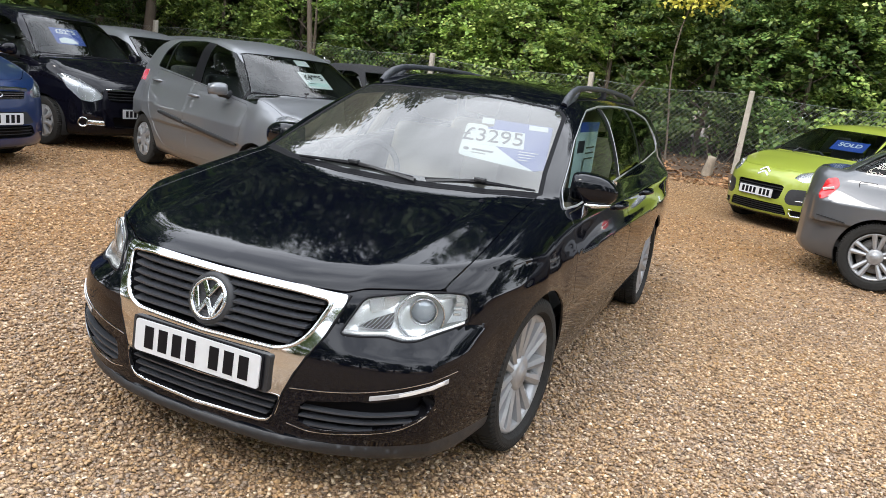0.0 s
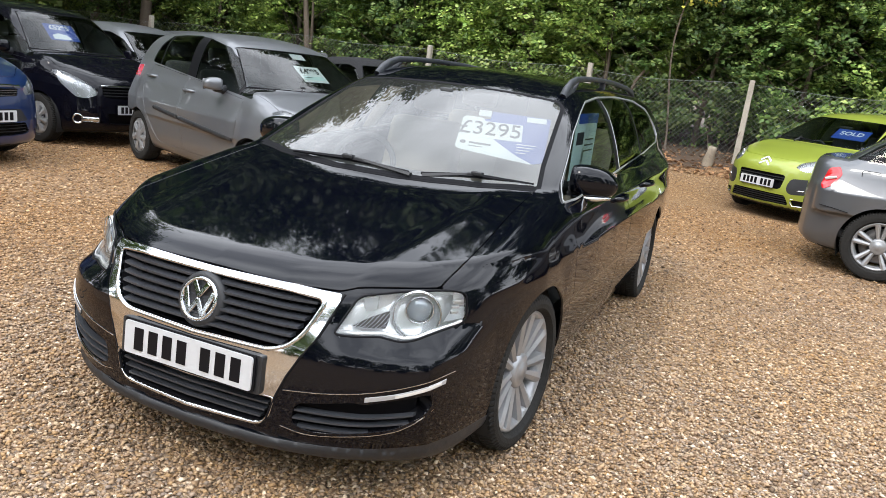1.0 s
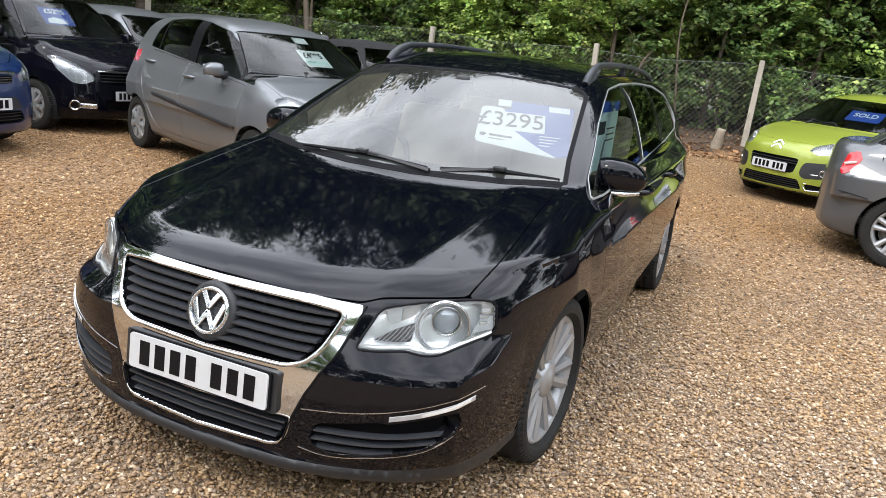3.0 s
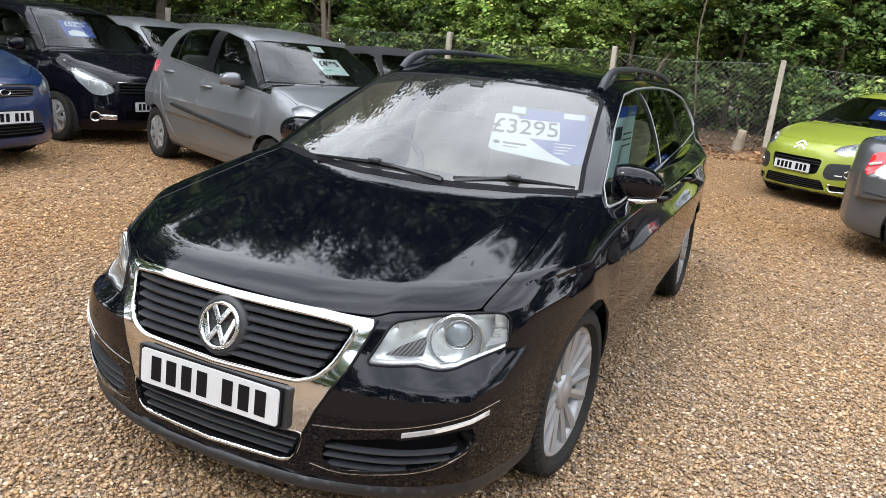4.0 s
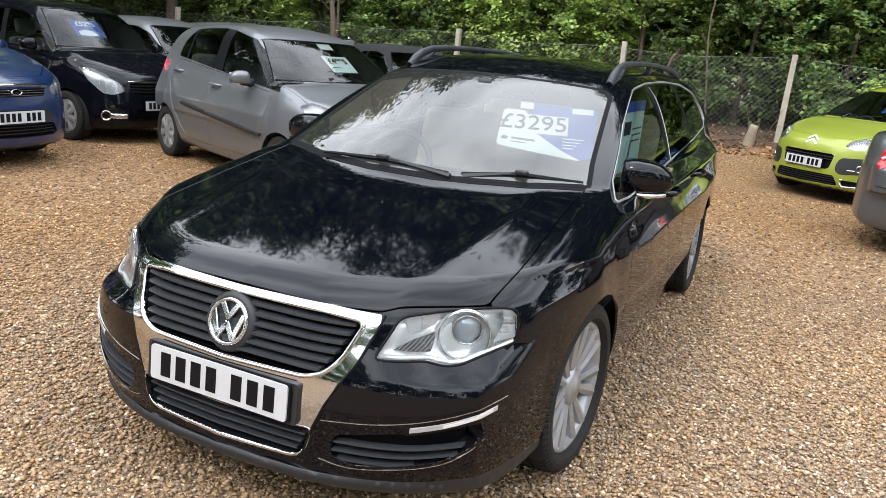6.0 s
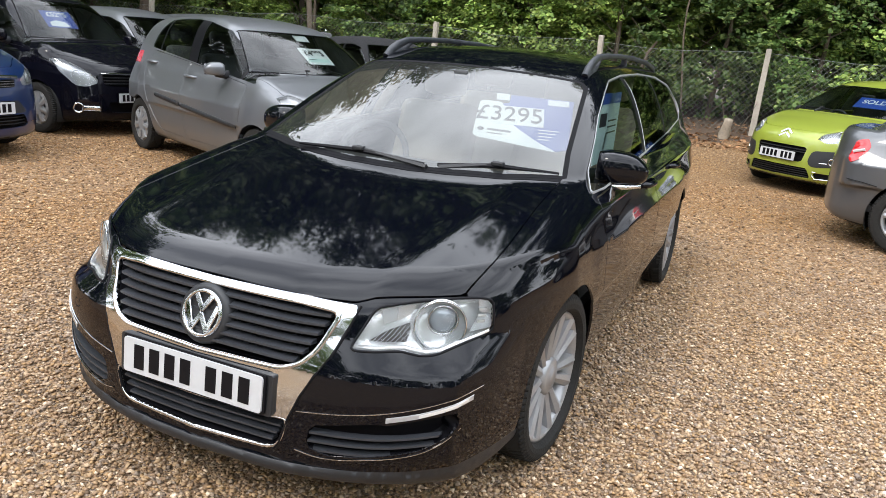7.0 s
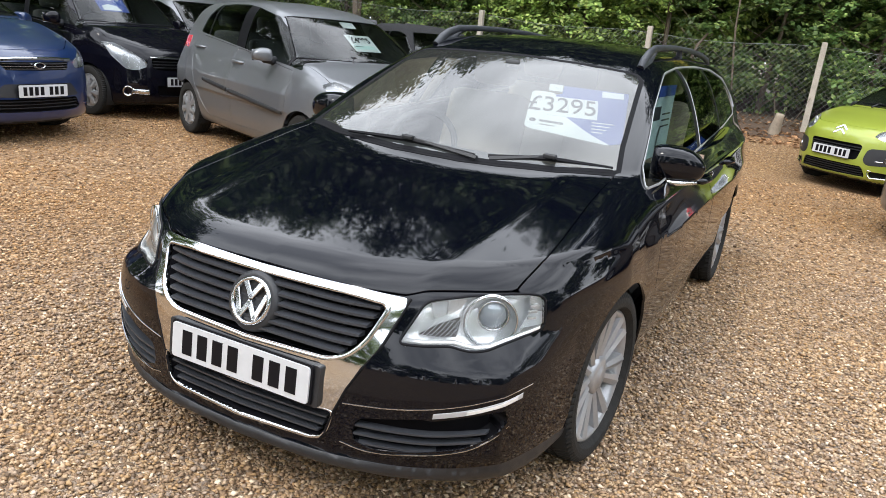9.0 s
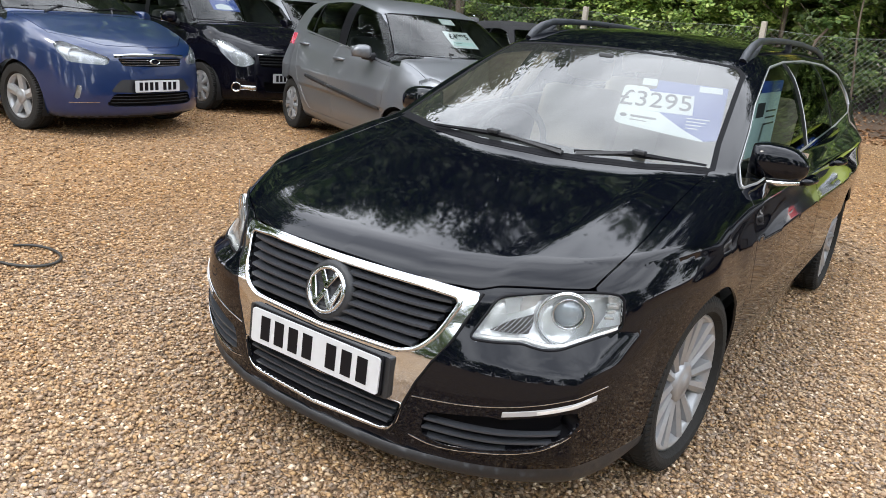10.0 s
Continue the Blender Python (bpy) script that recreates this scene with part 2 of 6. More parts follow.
def plan_scale(s, x, z):
    """How much fuller the bumper is in plan than the lamps above it, fading out towards the wings."""
    return 1 - (1 - s["plan_z"](z)) * np.clip((0.845 - x) / 0.085, 0, 1) if "plan_z" in s else 1.0


def body_solid(s):
    """The implicit solid of a car from its curves: nose at y = 0, tail at y = length."""
    def f(p):
        x, y, z = np.abs(p[:, 0]), p[:, 1], p[:, 2]
        w = s["width"](y)
        side = x - (w + s["section"](z) + s["flare"] * sum(np.exp(-(((y - a) / 0.36) ** 2 + ((z - 0.42) / 0.30) ** 2)) for a in s["axles"]))
        if "fender" in s:
            side = side + s["fender"](z) * np.clip((1.4 - y) / 0.35, 0, 1)
        top = z - (s["deck"](y) - s["crown"](y) * (x / w) ** 2)
        if s.get("ridge"):
            top = top - s["ridge"] * np.exp(-((x - 0.47 - 0.09 * y) / 0.055) ** 2) * np.clip(1.5 - y, 0, 1)
        front = 0.8 * (s["nose"](z) + s["nose_plan"](x) * plan_scale(s, x, z) - y)
        back = 0.9 * (y - s["tail"](z) + s["tail_plan"](x))
        low = smax(smax(smax(side, top, s["edge"]), smax(front, back, 0.02), s["corner"]), s["floor"](y) - z, 0.05)
        gside = x - (s["glass_low"](y) + (s["glass_high"](y) - s["glass_low"](y)) * np.clip((z - s["belt"]) / (s["roof_z"] - s["belt"]), -0.5, 1.3)
                     + 0.02 * np.sin(np.clip((z - s["belt"]) / (s["roof_z"] - s["belt"]), 0, 1) * math.pi))
        roof = z - (s["roof"](y) - s["roof_crown"] * (x / 0.6) ** 2)
        screen = s["screen_k"] * (s["screen"](z) + s["screen_plan"] * x * x - y)
        rear = 0.8 * (y - s["hatch"](z) + 0.18 * x * x)
        cab = smax(smax(gside, roof, s["cant"]), smax(screen, rear, 0.02), s["pillar"])
        cab = smax(cab, 0.55 - z, 0.02)
        return smin(low, cab, s["blend"])
    return f


def gradient(f, p, e=1e-4):
    g = np.stack([(f(p + d) - f(p - d)) / (2 * e) for d in np.eye(3) * e], 1)
    return g


class Shell:
    """Polygons of a solid's skin, which can be cut along the zero line of any function."""

    def __init__(self, f, lo, hi, h):
        ax = [np.arange(lo[i], hi[i] + h, h) for i in range(3)]
        n = [len(a) for a in ax]
        g = np.stack(np.meshgrid(*ax, indexing="ij"), -1).reshape(-1, 3)
        v = np.concatenate([f(c) for c in np.array_split(g, max(1, len(g) // 400000))]).reshape(n)
        g = g.reshape(*n, 3)
        inside = v < 0
        corner = [(i, j, k) for i in (0, 1) for j in (0, 1) for k in (0, 1)]

        def sub(a, c):
            return a[c[0]:n[0] - 1 + c[0], c[1]:n[1] - 1 + c[1], c[2]:n[2] - 1 + c[2]]
        cnt = sum(sub(inside, c).astype(int) for c in corner)
        mixed = (cnt > 0) & (cnt < 8)
        idx = -np.ones([m - 1 for m in n], int)
        idx[mixed] = np.arange(mixed.sum())
        acc, num = np.zeros((mixed.sum(), 3)), np.zeros(mixed.sum())
        for a in corner:
            for b in corner:
                if a < b and sum(abs(a[i] - b[i]) for i in range(3)) == 1:
                    va, vb = sub(v, a)[mixed], sub(v, b)[mixed]
                    pa, pb = sub(g, a)[mixed], sub(g, b)[mixed]
                    cross = (va < 0) != (vb < 0)
                    t = np.where(cross, va / np.where(va == vb, 1, va - vb), 0)[:, None]
                    acc += np.where(cross[:, None], pa + t * (pb - pa), 0)
                    num += cross
        V = acc / num[:, None]
        F = []
        for axis in range(3):
            u, w = (axis + 1) % 3, (axis + 2) % 3
            a = np.moveaxis(inside, axis, 0)
            flip_edge = inside.take(range(n[axis] - 1), axis) != inside.take(range(1, n[axis]), axis)
            pos = np.argwhere(flip_edge)
            pos = pos[(pos[:, u] > 0) & (pos[:, w] > 0) & (pos[:, u] < n[u] - 1) & (pos[:, w] < n[w] - 1)]
            q = []
            for du, dw in ((-1, -1), (0, -1), (0, 0), (-1, 0)):
                c = pos.copy()
                c[:, u] += du
                c[:, w] += dw
                q.append(idx[c[:, 0], c[:, 1], c[:, 2]])
            q = np.stack(q, 1)
            rev = ~inside[pos[:, 0], pos[:, 1], pos[:, 2]]
            q[rev] = q[rev][:, ::-1]
            F.append(q)
        F = np.concatenate(F)
        # relax along the skin, then settle on it
        e = np.concatenate([F[:, [i, (i + 1) % 4]] for i in range(4)])
        deg = np.bincount(e.ravel(), minlength=len(V))
        for turn in range(4):
            avg = np.stack([np.bincount(e[:, 0], V[e[:, 1], c], len(V)) + np.bincount(e[:, 1], V[e[:, 0], c], len(V)) for c in range(3)], 1) / deg[:, None]
            gr = gradient(f, V)
            nn = gr / (np.linalg.norm(gr, axis=1)[:, None] + 1e-9)
            d = (avg - V) * 0.6
            V = V + d - nn * (d * nn).sum(1)[:, None]
            for _ in range(2):
                gr = gradient(f, V)
                step = f(V)[:, None] * gr / ((gr * gr).sum(1)[:, None] + 1e-6)
                V = V - np.clip(step, -0.02, 0.02)
        self.f, self.V, self.F = f, V, [tuple(q) for q in F]

    def cut(self, g):
        v = g(self.V)
        v = np.where(np.abs(v) < 2e-5, 2e-5, v)
        s = v > 0
        made, extra, out = {}, [], []
        base = len(self.V)
        V = self.V

        def mid(a, b):
            key = (a, b) if a < b else (b, a)
            if key not in made:
                t = v[a] / (v[a] - v[b])
                made[key] = base + len(extra)
                extra.append(V[a] + t * (V[b] - V[a]))
            return made[key]
        size = np.array([len(q) for q in self.F])
        flat = np.fromiter((i for q in self.F for i in q), int, size.sum())
        count = np.add.reduceat(s[flat].astype(int), np.concatenate([[0], np.cumsum(size)[:-1]]))
        mixed = (count > 0) & (count < size)
        out = [q for q, k in zip(self.F, mixed) if not k]
        for n in np.nonzero(mixed)[0]:
            q = self.F[n]
            loops = ([], [])
            crossings = 0
            for a, b in zip(q, q[1:] + q[:1]):
                loops[int(s[a])].append(a)
                if s[a] != s[b]:
                    m = mid(a, b)
                    crossings += 1
                    loops[0].append(m), loops[1].append(m)
            if crossings == 2:
                out += [tuple(l) for l in loops if len(l) > 2]
            else:
                full = []
                for a, b in zip(q, q[1:] + q[:1]):
                    full.append(a)
                    if s[a] != s[b]:
                        full.append(mid(a, b))
                out.append(tuple(full))
        self.F = out
        if extra:
            self.V = np.concatenate([V, np.array(extra)])
        return self

    def settle(self):
        for _ in range(3):
            gr = gradient(self.f, self.V)
            self.V = self.V - np.clip(self.f(self.V)[:, None] * gr / ((gr * gr).sum(1)[:, None] + 1e-6), -0.01, 0.01)
        gr = gradient(self.f, self.V)
        self.N = gr / (np.linalg.norm(gr, axis=1)[:, None] + 1e-9)
        size = np.array([len(q) for q in self.F])
        flat = np.fromiter((i for q in self.F for i in q), int, size.sum())
        start = np.concatenate([[0], np.cumsum(size)[:-1]])
        self.C = np.add.reduceat(self.V[flat], start) / size[:, None]
        self.CN = np.add.reduceat(self.N[flat], start) / size[:, None]
        self.left = np.ones(len(self.F), bool)
        return self

    def take(self, mask, keep=False):
        """Faces of the mask that no panel has taken yet."""
        m = mask & self.left
        if not keep:
            self.left &= ~m
        return [self.F[i] for i in np.nonzero(m)[0]]

    def panel(self, name, faces, material, parent, label="", lift=0.0, flange=0.012, flat=None):
        """A panel with the skin's own normals and a folded-in edge."""
        if not len(faces):
            return None
        used = sorted({i for q in faces for i in q})
        at = {i: k for k, i in enumerate(used)}
        P, N = self.V[used] + self.N[used] * lift, self.N[used]
        quads = [tuple(at[i] for i in q) for q in faces]
        normals = [N[i] for q in quads for i in q]
        verts = list(P)
        if flange:
            seen = {}
            for q in quads:
                for a, b in zip(q, q[1:] + q[:1]):
                    if (b, a) in seen:
                        del seen[(b, a)]
                    else:
                        seen[(a, b)] = 1
            low = {}
            for a, b in seen:
                for i in (a, b):
                    if i not in low:
                        low[i] = len(verts)
                        verts.append(P[i] - N[i] * flange)
                quads.append((b, a, low[a], low[b]))
                normals += [Vector((0, 0, 0))] * 4
        me = mesh_of(name, verts, quads, material, smooth=True)
        me.normals_split_custom_set([tuple(map(float, n)) for n in normals])
        ob = new(name, me)
        ob.parent = parent
        return tagged(ob, label)


def poly(points, a=0, b=1, round_=0.0):
    """The signed distance to a closed outline in the plane of two axes (inside: minus)."""
    P = np.array(points, float)

    def g(p):
        q = np.stack([np.abs(p[:, a]) if a == 0 else p[:, a], p[:, b]], 1)
        d = np.full(len(q), 1e9)
        ins = np.zeros(len(q), bool)
        for i in range(len(P)):
            s, e = P[i], P[(i + 1) % len(P)]
            w, ed = q - s, e - s
            t = np.clip((w @ ed) / (ed @ ed), 0, 1)
            d = np.minimum(d, np.linalg.norm(w - t[:, None] * ed, axis=1))
            cond = (s[1] > q[:, 1]) != (e[1] > q[:, 1])
            with np.errstate(all="ignore"):
                xx = s[0] + (q[:, 1] - s[1]) * (e[0] - s[0]) / (e[1] - s[1])
            ins ^= cond & (q[:, 0] < xx)
        return np.where(ins, -d, d) - round_
    return g


def rounded(points, r=0.03, steps=4):
    """An outline with its corners rounded."""
    out = []
    n = len(points)
    for i in range(n):
        p, a, b = Vector(points[i]), Vector(points[i - 1]), Vector(points[(i + 1) % n])
        ra = min(r, (a - p).length * 0.45)
        rb = min(r, (b - p).length * 0.45)
        s, e = p + (a - p).normalized() * ra, p + (b - p).normalized() * rb
        for k in range(steps + 1):
            t = k / steps
            out.append(tuple((1 - t) ** 2 * s + 2 * t * (1 - t) * p + t * t * e))
    return out


def shifted(g, d):
    return lambda p: g(p) - d


def where(g, test):
    """g where the test holds, else far outside."""
    return lambda p: np.where(test(p), g(p), 1.0)


# ---- wheels ----
def wheel_meshes(radius, width, rim, spokes, style):
    """Tyre, rim, spokes and cap meshes of one wheel that turns round x; its outer face looks to +x."""
    w = width / 2
    steps = 240
    prof = [(-0.72, rim, 0), (-0.98, rim + 0.02, 0), (-1, (rim + radius) / 2, 0), (-0.97, radius - 0.022, 0.003), (-0.88, radius - 0.006, 0.011), (-0.55, radius - 0.001, 0.011)]
    for g in (-0.42, -0.14, 0.14, 0.42):
        prof += [(g - 0.06, radius, 0.003), (g - 0.045, radius - 0.008, 0), (g + 0.045, radius - 0.008, 0), (g + 0.06, radius, 0.003)]
    prof += [(-x, r, d) for x, r, d in prof[5::-1]]
    tyre = bmesh.new()
    rings = []
    for k in range(steps):
        ring = []
        for x, r, d in prof:
            t = (k + 1.2 * abs(x)) * 2 * math.pi / steps
            r = r - (d if k % 3 == 0 else 0)
            ring.append(tyre.verts.new((x * w, r * math.sin(t), r * math.cos(t))))
        rings.append(ring)
    for k in range(steps):
        a, b = rings[k], rings[(k + 1) % steps]
        for i in range(len(prof) - 1):
            tyre.faces.new((a[i], a[i + 1], b[i + 1], b[i]))
    bmesh.ops.recalc_face_normals(tyre, faces=tyre.faces)
    rim_bm = lathe([(w * 0.70, rim + 0.004), (w * 0.80, rim + 0.003), (w * 0.82, rim - 0.008), (w * 0.66, rim - 0.02), (w * 0.45, rim - 0.03), (-w * 0.7, rim - 0.03), (-w * 0.72, rim)], 64)
    back = lathe([(w * 0.05, 0.0001), (w * 0.05, rim * 0.55), (0, rim * 0.75)], 32)
    lathe([(w * 0.05, rim * 0.3), (w * 0.12, rim * 0.32), (w * 0.12, rim * 0.7), (w * 0.02, rim * 0.72)], 40, bm=back)
    sp = bmesh.new()
    if style == "cover":
        disc = lathe([(w * 0.74, rim - 0.005), (w * 0.86, rim - 0.03), (w * 0.88, rim * 0.80)], 64)
        joined(sp, disc)
        lathe([(w * 0.96, 0.0001), (w * 0.96, rim * 0.2), (w * 0.93, rim * 0.42)], 48, bm=sp)
    for k in range(spokes):
        t = k * 2 * math.pi / spokes
        one = bmesh.new()
        pairs = (-1, 1) if style == "pair" else (0,)
        for pr in pairs:
            r0, r1 = 0.055, rim - 0.012
            pts = []
            for i in range(7):
                u = i / 6
                r = r0 + (r1 - r0) * u
                off = pr * (0.013 + 0.030 * u)
                half = {"pair": 0.016 + 0.012 * u, "thin": 0.013 + 0.033 * u, "five": 0.05 - 0.018 * u + 0.02 * u * u, "cover": 0.022 + 0.03 * u}[style]
                xx = w * (0.62 + 0.16 * u) if style != "cover" else w * (0.93 - 0.05 * u)
                ridge = 0.012
                pts.append([one.verts.new(c) for c in ((xx - 0.03, off - half, r), (xx, off - half * 0.8, r), (xx + ridge * 0.7, off, r), (xx, off + half * 0.8, r), (xx - 0.03, off + half, r))])
            for i in range(6):
                for c in range(4):
                    one.faces.new((pts[i][c], pts[i + 1][c], pts[i + 1][c + 1], pts[i][c + 1]))
        bmesh.ops.recalc_face_normals(one, faces=one.faces)
        bmesh.ops.rotate(one, matrix=Matrix.Rotation(t, 3, "X"), verts=one.verts)
        joined(sp, one)
    hub = lathe([(w * 0.5, 0.075), (w * 0.72, 0.07), (w * 0.78, 0.055), (w * 0.78, 0.036), (w * 0.82, 0.033), (w * 0.83, 0.0001)], 32)
    return tyre, rim_bm, back, sp, hub


def add_wheels(car, s):
    """Four wheels under their car; the discs face outwards."""
    made = None
    for side in (1, -1):
        for i, a in enumerate(s["axles"]):
            m = pose(side * s["track"], a, s["wheel"][0], 0, 0, 0 if side > 0 else 180)
            if i == 0 and s.get("steer"):
                m = m @ pose(0, 0, 0, 0, 0, s["steer"])
            if made is None:
                r, wd, rim, n, style = s["wheel"]
                tyre, rim_bm, back, sp, hub = wheel_meshes(r, wd, rim, n, style)
                made = [mesh_from(b, nm, mt, sm) for b, nm, mt, sm in ((tyre, "tyre", RUBBER, False), (rim_bm, "rim", ALLOY, True), (back, "brake_disc", DISC, True), (sp, "spokes", ALLOY, False), (hub, "hub_cap", ALLOY, True))]
            whl = new("wheel", made[0])
            whl.parent, whl.matrix_basis = car, m
            for me in made[1:]:
                o = new(me.name, me)
                o.parent = whl


def mesh_from(bm, name, material, smooth):
    me = bpy.data.meshes.new(name)
    bm.to_mesh(me)
    bm.free()
    me.materials.append(material)
    if smooth:
        me.polygons.foreach_set("use_smooth", [True] * len(me.polygons))
    return me


def seat(car, x, y, z, material, bench=0.5):
    """A car seat: cushion, backrest and headrest in one part."""
    bm = box((bench, 0.5, 0.16), (x, y, z + 0.08), 0.05, (8, 0, 0))
    box((bench * 0.96, 0.14, 0.6), (x, y + 0.33, z + 0.42), 0.055, (-17, 0, 0), bm=bm)
    for k in ((0,) if bench < 0.8 else (-0.4, 0.4)):
        box((0.26, 0.09, 0.19), (x + k, y + 0.45, z + 0.84), 0.04, (-12, 0, 0), bm=bm)
    part("seat", bm, material, car, smooth=True)


def number_plate(car, x, y, z, rx=-4, rz=0, size=(0.52, 0.111), back=INK):
    """A plate with plain bars in place of its characters."""
    m = pose(x, y, z, rx, 0, rz)
    pl = part("number_plate", slab(rounded([(-size[0] / 2, -size[1] / 2), (size[0] / 2, -size[1] / 2), (size[0] / 2, size[1] / 2), (-size[0] / 2, size[1] / 2)], 0.012), 0.006, m=m), PLATE, car, "white plate with black bars")
    fr = slab(rounded([(-size[0] / 2 - .007, -size[1] / 2 - .007), (size[0] / 2 + .007, -size[1] / 2 - .007), (size[0] / 2 + .007, size[1] / 2 + .007), (-size[0] / 2 - .007, size[1] / 2 + .007)], 0.014), 0.006, m=m @ pose(0, 0.0062, 0))
    part("plate_frame", fr, INK, pl)
    bar = mesh_from(box((0.038 * size[0] / 0.52, 0.003, 0.077)), "character_bar", INK, False)
    for cx in (-0.198, -0.138, -0.078, -0.018, 0.078, 0.138, 0.198):
        o = new("character_bar", bar)
        o.parent, o.matrix_basis = pl, m @ pose(cx * size[0] / 0.52, -0.0005, 0)


# ---- the black estate car ----
ESTATE = dict(
    axles=(0.95, 3.659), track=0.758, wheel=(0.318, 0.245, 0.241, 7, "pair"), length=4.774,
    width=curve((0, 0.81), (0.45, 0.872), (0.95, 0.896), (1.6, 0.90), (2.6, 0.896), (3.66, 0.878), (4.3, 0.85), (4.78, 0.78)),
    section=curve((0.15, -0.10), (0.24, -0.045), (0.36, -0.012), (0.52, 0.0), (0.66, 0.002), (0.76, -0.002), (0.87, -0.009), (0.90, -0.014), (0.925, -0.032), (0.96, -0.058), (1.05, -0.13)),
    flare=0.016, ridge=0.0045, steer=-4.5,
    deck=curve((0.0, 0.66), (0.06, 0.70), (0.10, 0.728), (0.15, 0.752), (0.22, 0.773), (0.30, 0.792), (0.50, 0.835), (0.70, 0.876), (1.0, 0.936), (1.25, 0.978), (1.6, 1.00), (2.6, 1.03), (3.6, 1.06), (4.5, 1.07), (4.78, 1.04)),
    crown=curve((0.0, 0.02), (0.4, 0.035), (1.2, 0.02), (2, 0.0)),
    nose=curve((0.13, 0.14), (0.16, 0.08), (0.185, 0.043), (0.210, 0.024), (0.228, 0.023), (0.246, 0.035), (0.30, 0.032), (0.45, 0.035), (0.55, 0.048), (0.64, 0.075), (0.72, 0.112), (0.80, 0.2)),
    nose_plan=curve((0, 0), (0.26, 0.018), (0.45, 0.073), (0.60, 0.160), (0.72, 0.275), (0.80, 0.40), (0.86, 0.58), (0.92, 0.85)),
    plan_z=curve((0.2, 0.86), (0.3, 0.70), (0.46, 0.655), (0.53, 0.67), (0.58, 0.83), (0.63, 1.0)),
    fender=curve((0.60, 0.0), (0.70, 0.001), (0.76, 0.005), (0.86, 0.022), (0.90, 0.030), (0.96, 0.012), (1.05, 0.0)),
    tail=curve((0.15, 4.66), (0.3, 4.74), (0.5, 4.774), (0.7, 4.74), (1.0, 4.68), (1.2, 4.64)),
    tail_plan=curve((0, 0), (0.4, 0.03), (0.65, 0.10), (0.8, 0.24), (0.9, 0.5)),
    edge=0.10, corner=0.06, floor=curve((0, 0.182), (0.5, 0.17), (1.0, 0.165), (4.0, 0.17), (4.78, 0.25)),
    glass_low=curve((1.1, 0.80), (1.8, 0.825), (2.8, 0.83), (3.8, 0.80), (4.7, 0.73)),
    glass_high=curve((1.1, 0.60), (2.0, 0.61), (2.8, 0.625), (3.8, 0.60), (4.7, 0.55)),
    belt=0.98, roof_z=1.40,
    roof=curve((1.7, 1.37), (2.05, 1.425), (2.5, 1.458), (3.0, 1.465), (3.7, 1.45), (4.3, 1.415), (4.7, 1.37)),
    roof_crown=0.05, screen=curve((0.8, 0.80), (0.98, 1.10), (1.20, 1.56), (1.42, 2.06), (1.5, 2.26)), screen_plan=0.40, screen_k=0.45,
    hatch=curve((0.9, 4.72), (1.05, 4.66), (1.25, 4.54), (1.42, 4.40)), cant=0.13, pillar=0.08, blend=0.025)


def arches(shell, s, r):
    def g(p):
        return np.minimum.reduce([np.hypot(p[:, 1] - a, p[:, 2] - s["wheel"][0]) for a in s["axles"]]) - r
    shell.cut(g)
    return lambda p: (g(p) < 0) & (np.abs(p[:, 0]) > 0.3)


def nose_y(s, x, z):
    return float(s["nose"](z) + s["nose_plan"](abs(x)) * plan_scale(s, abs(x), z))


def nose_line(s, xs, zs):
    """How far back the skin of the nose lies at each (x, z)."""
    f = body_solid(s)
    xs, zs = np.abs(np.asarray(xs, float)), np.asarray(zs, float)
    a, b = np.full(len(xs), -0.3), np.full(len(xs), 0.9)
    for _ in range(26):
        m = (a + b) / 2
        ins = f(np.stack([xs, m, zs], 1)) < 0
        a, b = np.where(ins, a, m), np.where(ins, m, b)
    return b


def ring_on_nose(s, half, widths, rise, material, name, parent, label="", r=0.02):
    """A raised moulding round a symmetric outline on the nose. half: (x, z) from the top middle to the bottom middle;
    widths: at the top, the sides and the bottom."""
    loop = rounded(list(half) + [(-x, z) for x, z in half[-2:0:-1]], r, 5)
    pts = []
    for (x0, z0), (x1, z1) in zip(loop, loop[1:] + loop[:1]):
        n = max(1, int(math.hypot(x1 - x0, z1 - z0) / 0.02))
        pts += [(x0 + (x1 - x0) * k / n, z0 + (z1 - z0) * k / n) for k in range(n)]
    P = np.array(pts)
    T = np.roll(P, -1, 0) - np.roll(P, 1, 0)
    T /= np.linalg.norm(T, axis=1)[:, None]
    N = np.stack([-T[:, 1], T[:, 0]], 1)
    if (N * (P - P.mean(0))).sum() < 0:
        N = -N
    w = np.where(N[:, 1] > 0, widths[1] + (widths[0] - widths[1]) * N[:, 1] ** 2, widths[1] + (widths[2] - widths[1]) * N[:, 1] ** 2)
    rows, m = [], len(P)
    for u, d in ((0.0, 0.016), (0.0, 0.0), (0.12, -rise * 0.8), (0.4, -rise), (0.75, -rise * 0.8), (1.0, -0.003), (1.0, 0.008)):
        q = P + N * (w * u)[:, None]
        y = nose_line(s, q[:, 0], q[:, 1]) + d
        rows.append(np.stack([q[:, 0], y, q[:, 1]], 1))
    V = np.concatenate(rows)
    F = [(k * m + i, k * m + (i + 1) % m, (k + 1) * m + (i + 1) % m, (k + 1) * m + i) for k in range(len(rows) - 1) for i in range(m)]
    bm = bmesh.new()
    vs = [bm.verts.new(v) for v in V]
    for f in F:
        bm.faces.new([vs[i] for i in f])
    bmesh.ops.recalc_face_normals(bm, faces=bm.faces)
    return part(name, bm, material, parent, label, smooth=True)


